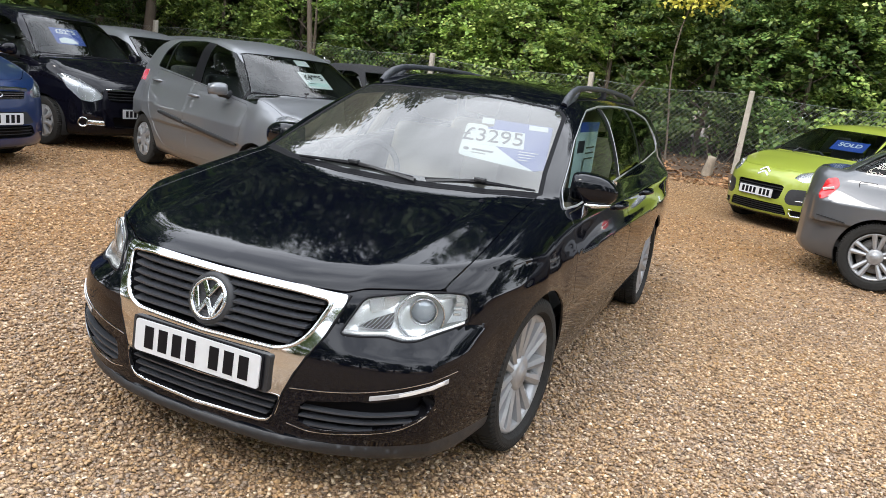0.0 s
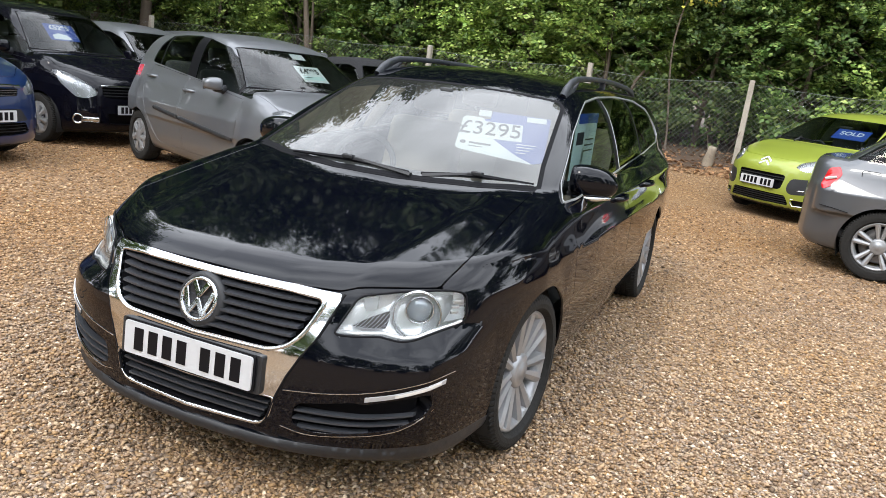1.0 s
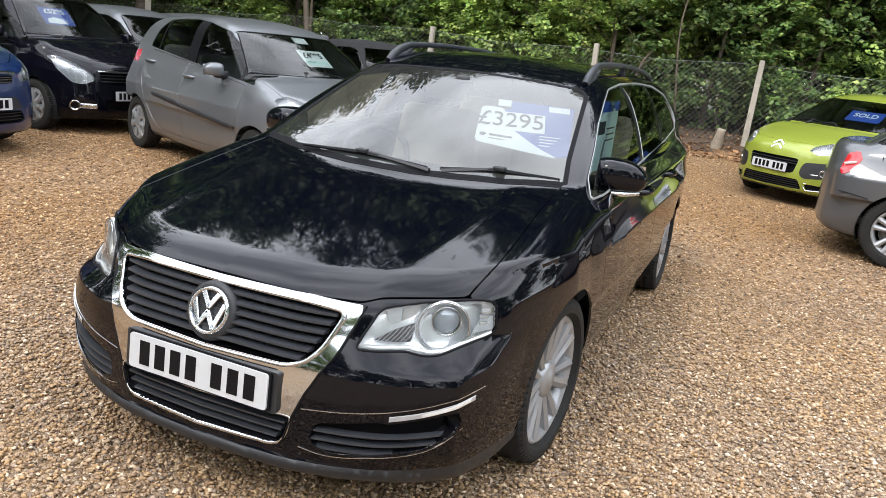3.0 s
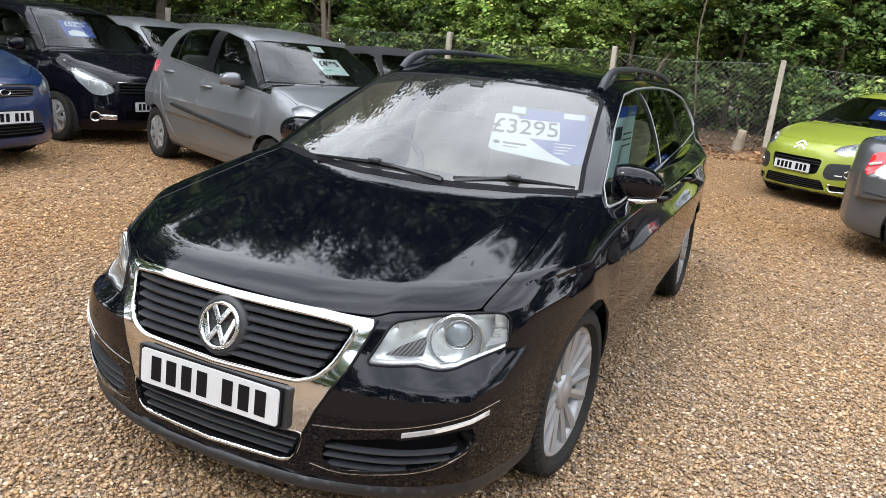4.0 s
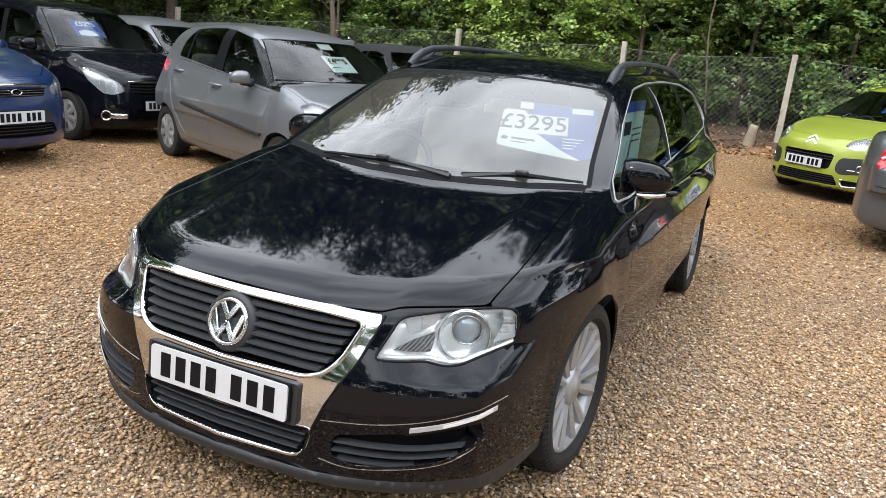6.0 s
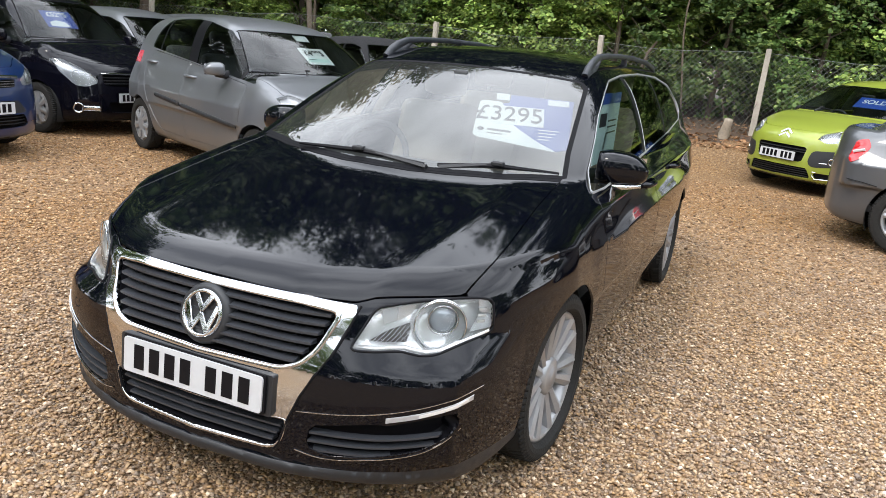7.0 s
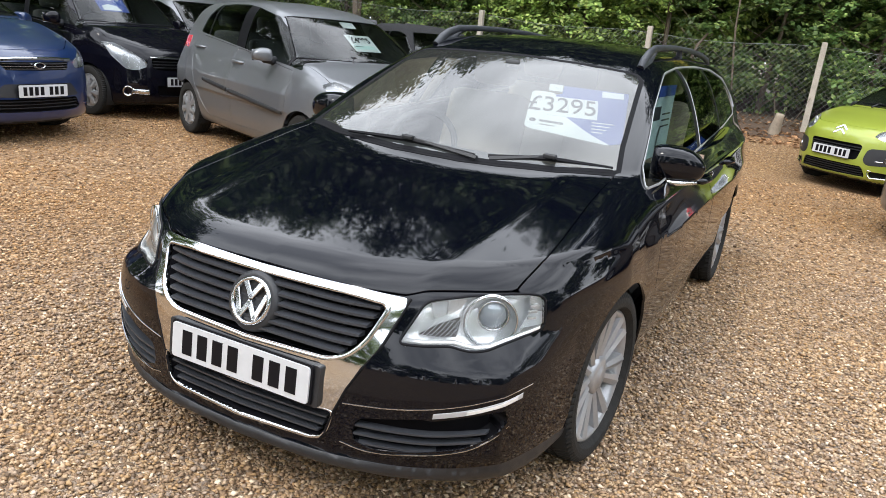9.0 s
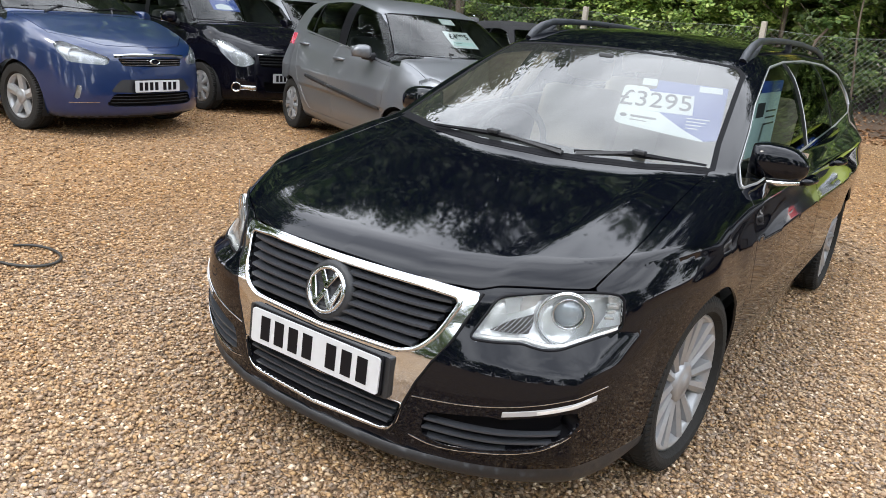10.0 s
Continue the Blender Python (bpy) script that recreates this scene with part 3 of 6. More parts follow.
def bar_on_nose(s, pts, inset, half_h, half_d, material, name, parent, label="", n=24):
    """A bar that follows the nose through (x, z) points, mirrored about the middle when it starts at x = 0."""
    line = curve(*pts)
    xs = np.linspace(pts[0][0], pts[-1][0], n)
    both = abs(pts[0][0]) < 1e-6
    runs = [list(-xs[::-1]) + list(xs[1:])] if both else [list(xs), list(-xs)]
    for run in runs:
        bm = bmesh.new()
        rings = []
        zs = line(np.abs(run))
        for x, z, y in zip(run, zs, nose_line(s, run, zs) + inset):
            rings.append([bm.verts.new((x, y + a, z + b)) for a, b in ((-half_d, -half_h * 0.5), (-half_d, half_h * 0.5), (half_d, half_h), (half_d, -half_h))])
        for r0, r1 in zip(rings, rings[1:]):
            for k in range(4):
                bm.faces.new((r0[k], r0[(k + 1) % 4], r1[(k + 1) % 4], r1[k]))
        bm.faces.new(rings[0]), bm.faces.new(rings[-1])
        bmesh.ops.recalc_face_normals(bm, faces=bm.faces)
        part(name, bm, material, parent, label)


def lamp_bowl(parent, centre, r, depth, facing, material=None, off=(0, 0), lens=None):
    """A reflector bowl with a round lens in it."""
    m = pose(*centre, 0, 0, facing)
    bm = lathe([(depth, r * 0.25), (depth * 0.7, r * 0.7), (depth * 0.25, r * 0.95), (0, r)], 32, "y")
    lathe([(0.0, r), (-0.003, r * 1.03), (0.0, r * 1.06), (0.01, r * 1.06)], 32, "y", bm=bm)
    bm.transform(m)
    b = part("reflector", bm, material or SILVERLAMP, parent, smooth=True)
    bm = bmesh.new()
    m = m @ pose(off[0], 0, off[1])
    r = lens / 0.58 if lens else r
    prof = [(-0.012, 0.0001), (-0.010, r * 0.3), (-0.002, r * 0.5), (0.008, r * 0.58)]
    lathe(prof, 32, "y", bm=bm)
    bm.transform(m @ pose(0, depth * 0.35, 0))
    part("projector_lens", bm, PROJECTOR, parent, smooth=True)
    bm = lathe([(0.0, r * 0.58), (-0.006, r * 0.62), (0.0, r * 0.68), (0.02, r * 0.66)], 32, "y")
    bm.transform(m @ pose(0, depth * 0.35, 0))
    part("projector_ring", bm, CHROME, parent, smooth=True)


PROJECTOR = mat("projector_glass", (0.42, 0.46, 0.50), 0.03, 0.2, coat=1.0)
BOWL = mat("satin_bowl", (0.86, 0.875, 0.88), 0.3, 0.3, vary=0.03)
SLOT = mat("dark_reflector", (0.10, 0.092, 0.085), 0.3, 0.5)
TURN = mat("turn_lens", (0.36, 0.355, 0.36), 0.12, coat=1.0, vary=0.05, vscale=40)


def skin_x(f, y, z):
    """How far out the skin lies at a point of the side."""
    a, b = 0.3, 1.1
    for _ in range(30):
        x = (a + b) / 2
        a, b = (x, b) if f(np.array([[x, y, z]]))[0] < 0 else (a, x)
    return a


def door_handle(car, side, x, y, z, material, yaw=0):
    bm = tube([(0.0, -0.11, 0), (0.03, -0.085, 0.002), (0.042, 0, 0.004), (0.03, 0.085, 0.002), (0.0, 0.11, 0)], [0.012, 0.015, 0.016, 0.015, 0.012], 8, flat=1.0)
    bm.transform(Matrix.Diagonal((side, 1, 1, 1)) @ pose(x, y, z, 0, 0, yaw))
    bmesh.ops.recalc_face_normals(bm, faces=bm.faces)
    return part("door_handle", bm, material, car, smooth=True)


def door_mirror(car, side, x, y, z, size, material, strip=True):
    """A door mirror: rounded housing, arm, glass and a repeater strip."""
    w, d, h = size
    bm = bmesh.new()
    bmesh.ops.create_icosphere(bm, subdivisions=4, radius=1)
    for v in bm.verts:
        c = v.co
        c.x, c.y, c.z = [math.copysign(abs(q) ** 0.66, q) for q in c]
        x_ = max(c.x, -0.86)
        up_ = c.z * (1 - 0.42 * max(0, c.x) ** 2) if c.z > 0 else max(c.z, -0.78) * (1 - 0.25 * max(0, c.x))
        v.co = Vector((x_ * w / 2, min(c.y, 0.45) * d * 0.62 * (1 - 0.2 * c.x), up_ * h / 2))
    bm.transform(pose(x, y, z, 0, 4, 12))
    bm.transform(Matrix.Diagonal((side, 1, 1, 1)))
    bmesh.ops.recalc_face_normals(bm, faces=bm.faces)
    mir = part("door_mirror", bm, material, car, smooth=True)
    bm = tube([(x - w * 0.78, y + 0.03, z - h * 0.40), (x - w * 0.55, y + 0.03, z - h * 0.36), (x - w * 0.15, y + 0.02, z - h * 0.30)], [0.048, 0.034, 0.032], 12)
    bm.transform(Matrix.Diagonal((side, 1, 1, 1)))
    bmesh.ops.recalc_face_normals(bm, faces=bm.faces)
    part("mirror_arm", bm, PLASTIC, mir, smooth=True)
    g = box((w * 0.8, 0.004, h * 0.74), (x, y + d * 0.30, z), 0.0, (0, 4, 12))
    g.transform(Matrix.Diagonal((side, 1, 1, 1)))
    part("mirror_glass", g, CHROME, mir)
    if strip:
        st = tube([(x - w * 0.3, y - d * 0.52, z - h * 0.47), (x + w * 0.1, y - d * 0.46, z - h * 0.47), (x + w * 0.42, y - d * 0.2, z - h * 0.40)], [0.009, 0.013, 0.008], 8)
        st.transform(Matrix.Diagonal((side, 1, 1, 1)))
        bmesh.ops.recalc_face_normals(st, faces=st.faces)
        part("repeater_strip", st, SATIN, mir, "pale repeater strip", smooth=True)
    return mir


def cabin(car, s, seats, rhd=True):
    """Dashboard, steering wheel, seats and headliner as seen through the glass."""
    y0 = float(s["screen"](0.95))
    bm = box((1.36, 0.42, 0.30), (0, y0 + 0.28, 0.80), 0.08)
    part("dashboard", bm, DASH, car, smooth=True)
    bm = lathe([(0.016 * math.cos(t), 0.185 + 0.016 * math.sin(t)) for t in np.linspace(0, 2 * math.pi, 9)[:-1]], 32, "y", closed=True)
    box((0.3, 0.02, 0.05), (0, 0.01, 0), 0.005, bm=bm)
    box((0.11, 0.05, 0.10), (0, 0.015, -0.01), 0.02, bm=bm)
    bm.transform(pose(-0.36, y0 + 0.62, 0.88, -25, 0, 0))
    part("steering_wheel", bm, DASH, car, smooth=True)
    for x in (-0.36, 0.36):
        seat(car, x, y0 + 1.0, 0.42, seats)
    seat(car, 0, y0 + 1.85, 0.45, seats, 1.24)
    bm = box((1.5, s["length"] - y0 - 0.9, 0.06), (0, (s["length"] + y0) / 2 + 0.1, 0.36))
    part("cabin_floor", bm, TRIM, car)
    ym = s.get("mirror_z", 1.275)
    bm = box((s.get("mirror_w", 0.19), 0.025, 0.045), (0, y0 + 0.72 + (ym - 1.275) * 2, ym), 0.012, (15, 0, 0))
    part("rear_view_mirror", bm, DASH, car, smooth=True)


def wiper(car, a, b, pivot):
    """A wiper: arm from its pivot and a blade from a to b."""
    bm = tube([pivot, tuple((Vector(a) + Vector(b)) / 2 + Vector((0, 0, 0.02)))], [0.012, 0.007], 6)
    wp = part("wiper", bm, PLASTIC, car)
    bm = tube([a, tuple((Vector(a) + Vector(b)) / 2 + Vector((0, -0.004, 0.012))), b], [0.006, 0.011, 0.006], 6)
    part("wiper_blade", bm, INK, wp)
    bm = box((0.05, 0.03, 0.016), tuple((Vector(a) + Vector(b)) / 2 + Vector((0, -0.008, 0.022))), 0.004)
    part("wiper_clip", bm, PLASTIC, wp)


def window_trim(car, f, outline, side):
    """A slim bright strip laid on the skin round the side windows."""
    pts = []
    loop = rounded(outline, 0.018)
    if side < 0:
        k = max(range(len(loop)), key=lambda i: loop[i][1])
        loop = loop[k:]
    for y, z in loop:
        pts.append((side * (skin_x(f, y, z) - 0.0005), y, z))
    part("window_trim", tube(pts, 0.0085, 8, closed=side > 0, flat=0.3), TRIM_CHROME, car, "bright strip round the side windows", smooth=True)


def build_car(name, s, m, paint_mat, label, h=0.035, gap=0.0025):
    """Meshes a body, cuts its shut lines and openings and adds the parts common to all cars."""
    car = empty(name, m, label, "car", "parked cars")
    L, r = s["length"], s["wheel"][0]
    sh = Shell(body_solid(s), (-1.06, -0.12, 0.04), (1.06, L + 0.12, 1.76), h)
    arch_r = s.get("arch", r + 0.03)
    inarch = arches(sh, s, arch_r)
    side_x = lambda p: (np.abs(p[:, 0]) > 0.42) & (p[:, 1] > s["screen_y"])
    chrome = s.get("dlo_trim", 0)
    dlo = where(shifted(poly(rounded(s["dlo"], s.get("dlo_round", 0.05)), 1, 2), -chrome), side_x)
    ws = where(poly(s["ws"], 0, 1), lambda p: (p[:, 2] > 0.8) & (p[:, 1] < s["screen_y"] + 1.4))
    ahead = lambda p: p[:, 1] < 1.05
    behind = lambda p: p[:, 1] > L - 0.36
    fronts = [(nm, where(poly(rounded(o, rr), 0, 2), ahead), kind, dep) for nm, o, rr, kind, dep in s["front"]]
    rears = [(nm, where(poly(rounded(o, rr), 0, 2), behind), kind, dep) for nm, o, rr, kind, dep in s.get("rear", [])]
    doors = [where(poly(rounded(o, 0.05), 1, 2), lambda p: np.abs(p[:, 0]) > 0.42) for o in s["doors"]]
    zb = curve(*s["bonnet_front"])
    bxy = poly(s["bonnet"], 0, 1)
    bonnet = lambda p: np.where((p[:, 2] > 0.5) & (p[:, 1] < s["screen_y"] + 0.6), np.maximum(bxy(p), zb(np.abs(p[:, 0])) - p[:, 2]), 1.0)
    lip = lambda p: p[:, 2] - s["lip"](np.abs(p[:, 0])) if s.get("lip") else p[:, 2] + 1
    sh.cut(dlo)
    if chrome:
        sh.cut(shifted(dlo, chrome))
    sh.cut(ws)
    seal = s.get("seal", 0.012)
    sh.cut(shifted(ws, seal))
    if s.get("frit"):
        sh.cut(shifted(ws, -s["frit"]))
    for _, g, kind, _ in fronts + rears:
        sh.cut(g)
    for g in doors + [bonnet]:
        sh.cut(shifted(g, gap)), sh.cut(shifted(g, -gap))
    if s.get("lip"):
        sh.cut(lip)
    for y0, y1, hw in s["pillars"]:
        for k in (-hw, hw):
            sh.cut(where(lambda p: p[:, 1] - (y0 + (y1 - y0) * (p[:, 2] - 0.95) / 0.42) - k, side_x))
    sh.settle()
    C = sh.C
    sh.take(inarch(C) & (np.abs(C[:, 0]) > 0.35))
    for nm, g, kind, dep in fronts + rears:
        mask = g(C) < 0
        for sgn in ((1, -1) if np.abs(C[mask][:, 0]).min() > 0.05 else (0,)):
            fs = sh.take(mask & ((C[:, 0] * sgn > 0) if sgn else True))
            if kind == "lamp":
                lens = sh.panel(nm, fs, LENS, car, flange=0)
                sh.panel("lamp_housing", fs, s.get("lamp_mat", GREYLAMP), lens, lift=-dep, flange=-dep * 0.9)
            elif kind == "open":
                sh.panel(nm, fs, INK, car, lift=-dep, flange=-dep)
            else:
                sh.panel(nm, fs, kind, car, lift=dep, flange=0.012)
    wsm = ws(C)
    screen = sh.panel("windscreen", sh.take(wsm < -s.get("frit", 0)), s.get("screen_glass", FARSCREEN), car, flange=0)
    screen.visible_shadow = False
    sh.panel("screen_seal", sh.take((wsm < seal) & (C[:, 2] > 0.9)), FRIT, car, lift=0.001, flange=0.01)
    if s.get("scuttle"):
        sh.panel("scuttle_panel", sh.take((wsm > 0) & (wsm < 0.09) & (bonnet(C) > gap) & (C[:, 1] < 1.33) & (C[:, 2] > 0.92) & (np.abs(C[:, 0]) < 0.705)), FRIT, car)
    dm = dlo(C)
    pill = np.zeros(len(C), bool)
    for y0, y1, hw in s["pillars"]:
        pill |= np.abs(C[:, 1] - (y0 + (y1 - y0) * (C[:, 2] - 0.95) / 0.42)) < hw
    for sgn in (1, -1):
        sd = C[:, 0] * sgn > 0
        cuts = [-9] + [y0 + (y1 - y0) * 0.4 for y0, y1, hw in s["pillars"]] + [9]
        for a, b in zip(cuts, cuts[1:]):
            ob = sh.panel("side_window", sh.take((dm < 0) & sd & ~pill & (C[:, 1] > a) & (C[:, 1] < b)), GLASS, car, flange=0)
            if ob:
                ob.visible_shadow = False
        for a, b in zip(cuts[1:-1], cuts[2:]):
            mid = (a + b) / 2
            sh.panel("pillar_trim", sh.take((dm < 0) & sd & pill & (C[:, 1] < (mid if b < 9 else 9))), INK, car)
        if chrome:
            sh.panel("window_trim", sh.take((dm < chrome) & sd), CHROME, car, "bright window surround", lift=0.003)
        if s.get("bright_dlo"):
            window_trim(car, sh.f, s["dlo"], sgn)
    if s.get("rear_glass"):
        rg = poly(rounded(s["rear_glass"], 0.06), 0, 2)
        sh.panel("rear_window", sh.take((rg(C) < 0) & (C[:, 1] > L - 0.9)), TINT, car, flange=0)
    if s.get("lip"):
        sh.panel("bumper_lip", sh.take((lip(C) < 0) & (C[:, 1] < 1.0)), PLASTIC, car, "dark grey plastic lip")
    bo = bonnet(C)
    sh.take(np.abs(bo) < gap)
    sh.panel("bonnet", sh.take(bo < 0), paint_mat, car)
    for g in doors:
        d = g(C)
        sh.take((np.abs(d) < gap) & (dm > chrome))
        for sgn in (1, -1):
            sh.panel("door", sh.take((d < 0) & (C[:, 0] * sgn > 0)), paint_mat, car)
    sh.panel("underbody", sh.take((sh.CN[:, 2] < -0.8) & (C[:, 2] < 0.4)), DARK, car)
    split = s["screen_y"]
    sh.panel("front_bumper", sh.take((C[:, 1] < 0.95) & (C[:, 2] < s["bumper_z"])), paint_mat, car)
    sh.panel("rear_bumper", sh.take((C[:, 1] > L - 0.75) & (C[:, 2] < s["bumper_z"] + 0.1)), paint_mat, car)
    sh.panel("roof", sh.take((C[:, 2] > 1.25) & (np.abs(C[:, 0]) < 0.5)), paint_mat, car)
    for sgn in (1, -1):
        sh.panel("body_side", sh.take(C[:, 0] * sgn > 0), paint_mat, car)
    add_wheels(car, s)
    for sd in (1, -1):
        for a in s["axles"]:
            liner(car, s, arch_r, sd, a)
    cabin(car, s, s.get("seats", TRIM))
    return car, sh


def liner(car, s, r, side, a):
    own = bmesh.new()
    x1, x0 = s["track"] + s["wheel"][1] / 2 - 0.03, s["track"] - s["wheel"][1] / 2 - 0.06
    ring = []
    for k in range(25):
        t = math.radians(-25 + 230 * k / 24)
        ring.append([own.verts.new((side * x, a + (r + 0.003) * math.cos(t), s["wheel"][0] + (r + 0.003) * math.sin(t))) for x in (x1, x0)])
    for p, q in zip(ring, ring[1:]):
        own.faces.new((p[0], q[0], q[1], p[1]))
    own.faces.new([v[1] for v in ring])
    part("wheel_arch_liner", own, DARK, car)


ESTATE.update(
    mirror_z=1.315, mirror_w=0.075, scuttle=True, lamp_mat=SILVERLAMP,
    screen_y=1.05, bumper_z=0.452, frit=0.004, seal=0.016, dlo_round=0.018, screen_glass=SCREEN, arch=0.352, bright_dlo=True, seats=BEIGE,
    ws=[(-0.1, 1.085), (0.15, 1.097), (0.30, 1.13), (0.50, 1.20), (0.70, 1.315), (0.667, 1.45), (0.581, 1.945), (0.552, 1.982), (0.40, 1.952), (0.2, 1.922), (-0.1, 1.917)],
    dlo=[(1.305, 0.943), (1.43, 1.016), (1.60, 1.107), (1.79, 1.203), (2.03, 1.296), (2.2, 1.342), (2.5, 1.366), (3.0, 1.374), (3.6, 1.356), (3.95, 1.305), (4.10, 1.20), (4.12, 1.12), (3.98, 1.085), (3.3, 1.05), (2.42, 1.004), (1.74, 0.964), (1.45, 0.947)],
    pillars=[(2.37, 2.50, 0.036), (3.12, 3.22, 0.022)],
    doors=[[(1.29, 0.93), (1.31, 0.75), (1.36, 0.52), (1.40, 0.26), (2.39, 0.255), (2.40, 0.6), (2.375, 0.99)],
           [(2.40, 0.99), (2.41, 0.6), (2.40, 0.255), (3.16, 0.26), (3.30, 0.52), (3.46, 0.70), (3.42, 1.03)]],
    bonnet_front=[(0, 0.727), (0.44, 0.723), (0.50, 0.738), (0.60, 0.744), (0.72, 0.747)],
    bonnet=[(-0.1, -0.2), (0.70, -0.2), (0.70, 0.40), (0.725, 0.54), (0.722, 0.68), (0.705, 1.0), (0.700, 1.272), (0.5, 1.165), (0.3, 1.097), (0.15, 1.066), (-0.1, 1.056)],
    lip=curve((0, 0.238), (0.55, 0.244), (0.8, 0.262), (0.9, 0.27)),
    front=[
        ("headlight", [(0.466, 0.601), (0.506, 0.716), (0.604, 0.735), (0.677, 0.740), (0.731, 0.740), (0.767, 0.729), (0.782, 0.640), (0.738, 0.622), (0.710, 0.610), (0.681, 0.596), (0.649, 0.594), (0.616, 0.600), (0.594, 0.605), (0.525, 0.600)], 0.02, "lamp", 0.055),
        ("grille_opening", [(-0.100, 0.706), (0.304, 0.706), (0.419, 0.696), (0.403, 0.655), (0.376, 0.591), (0.341, 0.553), (0.289, 0.534), (-0.100, 0.527)], 0.025, "open", 0.075),
        ("lower_opening", [(-0.100, 0.378), (0.324, 0.380), (0.305, 0.315), (0.289, 0.292), (0.259, 0.281), (-0.100, 0.272)], 0.02, "open", 0.07),
        ("side_intake", [(0.380, 0.307), (0.393, 0.375), (0.571, 0.406), (0.595, 0.401), (0.764, 0.444), (0.771, 0.398), (0.744, 0.360), (0.678, 0.321), (0.563, 0.297), (0.441, 0.285)], 0.02, "open", 0.06),
        ("grille_surround", [(-0.100, 0.722), (0.307, 0.724), (0.465, 0.716), (0.447, 0.651), (0.430, 0.592), (0.391, 0.523), (0.357, 0.457), (0.327, 0.386), (0.302, 0.305), (0.268, 0.277), (-0.100, 0.268)], 0.012, CHROME, 0.002),
    ])
estate, shell = build_car("estate_car", ESTATE, pose(0, 0, 0), BLACK, "black estate car with chrome grille and roof rails on gravel", 0.0195)

# grille slats, the raised chrome band, badge and plate
for z, xw in ((0.684, 0.395), (0.658, 0.385), (0.632, 0.372), (0.606, 0.36), (0.580, 0.345), (0.554, 0.325)):
    bar_on_nose(ESTATE, [(0, z), (xw * 0.5, z - 0.001), (xw, z - 0.003)], 0.020, 0.0075, 0.016, GREYPLAST, "grille_slat", estate)
for x in (-0.3, -0.16, 0.16, 0.3):
    bm = box((0.008, 0.02, 0.16), (x, nose_y(ESTATE, x, 0.61) + 0.045, 0.615), 0, (-18, 0, 0))
    part("grille_strut", bm, INK, estate)
for z, xw in ((0.350, 0.30), (0.325, 0.29), (0.300, 0.275)):
    bar_on_nose(ESTATE, [(0, z), (xw * 0.5, z), (xw, z)], 0.022, 0.006, 0.014, GREYPLAST, "lower_grille_slat", estate)
for z, x0, x1 in ((0.362, 0.39, 0.725), (0.335, 0.385, 0.72), (0.308, 0.39, 0.69)):
    bar_on_nose(ESTATE, [(x0, z - 0.012), ((x0 + x1) / 2, z - 0.010), (x1, z + 0.008)], 0.016, 0.006, 0.012, GREYPLAST, "intake_slat", estate)
bar_on_nose(ESTATE, [(0.352, 0.411), (0.463, 0.421), (0.569, 0.435), (0.674, 0.458), (0.798, 0.497)], 0.0005, 0.0022, 0.003, CHROME, "trim_strip", estate, "thin bright strip")
bar_on_nose(ESTATE, [(0.351, 0.290), (0.430, 0.276), (0.563, 0.289), (0.678, 0.313), (0.742, 0.352), (0.771, 0.386)], 0.0005, 0.0022, 0.003, CHROME, "trim_strip", estate, "thin bright strip")
ring_on_nose(ESTATE, [(0.0, 0.704), (0.304, 0.703), (0.414, 0.692), (0.401, 0.655), (0.3756, 0.591), (0.3412, 0.5532), (0.2893, 0.533), (0.0, 0.527)], (0.019, 0.016, 0.010), 0.007, CHROME, "grille_band", estate, "polished chrome band")
ring_on_nose(ESTATE, [(0.0, 0.376), (0.321, 0.377), (0.3047, 0.3148), (0.2892, 0.2923), (0.2585, 0.2815), (0.0, 0.272)], (0.004, 0.007, 0.008), 0.003, CHROME, "lower_grille_rim", estate, "thin chrome rim", 0.015)
for sd in (1, -1):
    edge = [(0.466, 0.716), (0.448, 0.650), (0.431, 0.592), (0.392, 0.523), (0.358, 0.457), (0.328, 0.385), (0.303, 0.304), (0.284, 0.277)]
    ys = nose_line(ESTATE, [e[0] for e in edge], [e[1] for e in edge])
    part("surround_gap", tube([(sd * x, y + 0.001, z) for (x, z), y in zip(edge, ys)], 0.005, 8), INK, estate)

bm = lathe([(0.03, 0.094), (0.0, 0.092), (-0.012, 0.085), (-0.016, 0.07), (-0.010, 0.066), (-0.010, 0.0001)], 48, "y")
bm.transform(pose(0, 0.085, 0.619, -16))
badge = part("badge", bm, PLASTIC, estate, smooth=True)
bm = lathe([(-0.010, 0.0585), (-0.022, 0.061), (-0.025, 0.066), (-0.022, 0.071), (-0.012, 0.073)], 48, "y")
bm.transform(pose(0, 0.085, 0.619, -16))
part("badge_ring", bm, CHROME, badge, "chrome ring", smooth=True)
for pts in ([(-0.027, 0.052), (0.0, 0.012), (0.027, 0.052)], [(-0.055, 0.024), (-0.028, -0.048), (0.0, -0.004), (0.028, -0.048), (0.055, 0.024)]):
    bm = bmesh.new()
    for (x0, z0), (x1, z1) in zip(pts, pts[1:]):
        ln, an = math.hypot(x1 - x0, z1 - z0), math.degrees(math.atan2(z1 - z0, x1 - x0))
        box((ln + 0.008, 0.012, 0.0175), ((x0 + x1) / 2, -0.017, (z0 + z1) / 2), 0.002, (0, -an, 0), 1, bm=bm)
    bm.transform(pose(0, 0.085, 0.619, -16))
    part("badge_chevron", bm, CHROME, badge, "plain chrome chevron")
number_plate(estate, 0, 0.018, 0.448, -3)
bm = slab(rounded([(-0.285, -0.066), (0.285, -0.066), (0.285, 0.06), (-0.285, 0.06)], 0.01), 0.02, m=pose(0, 0.033, 0.448, -3))
part("plate_holder", bm, PLASTIC, estate)

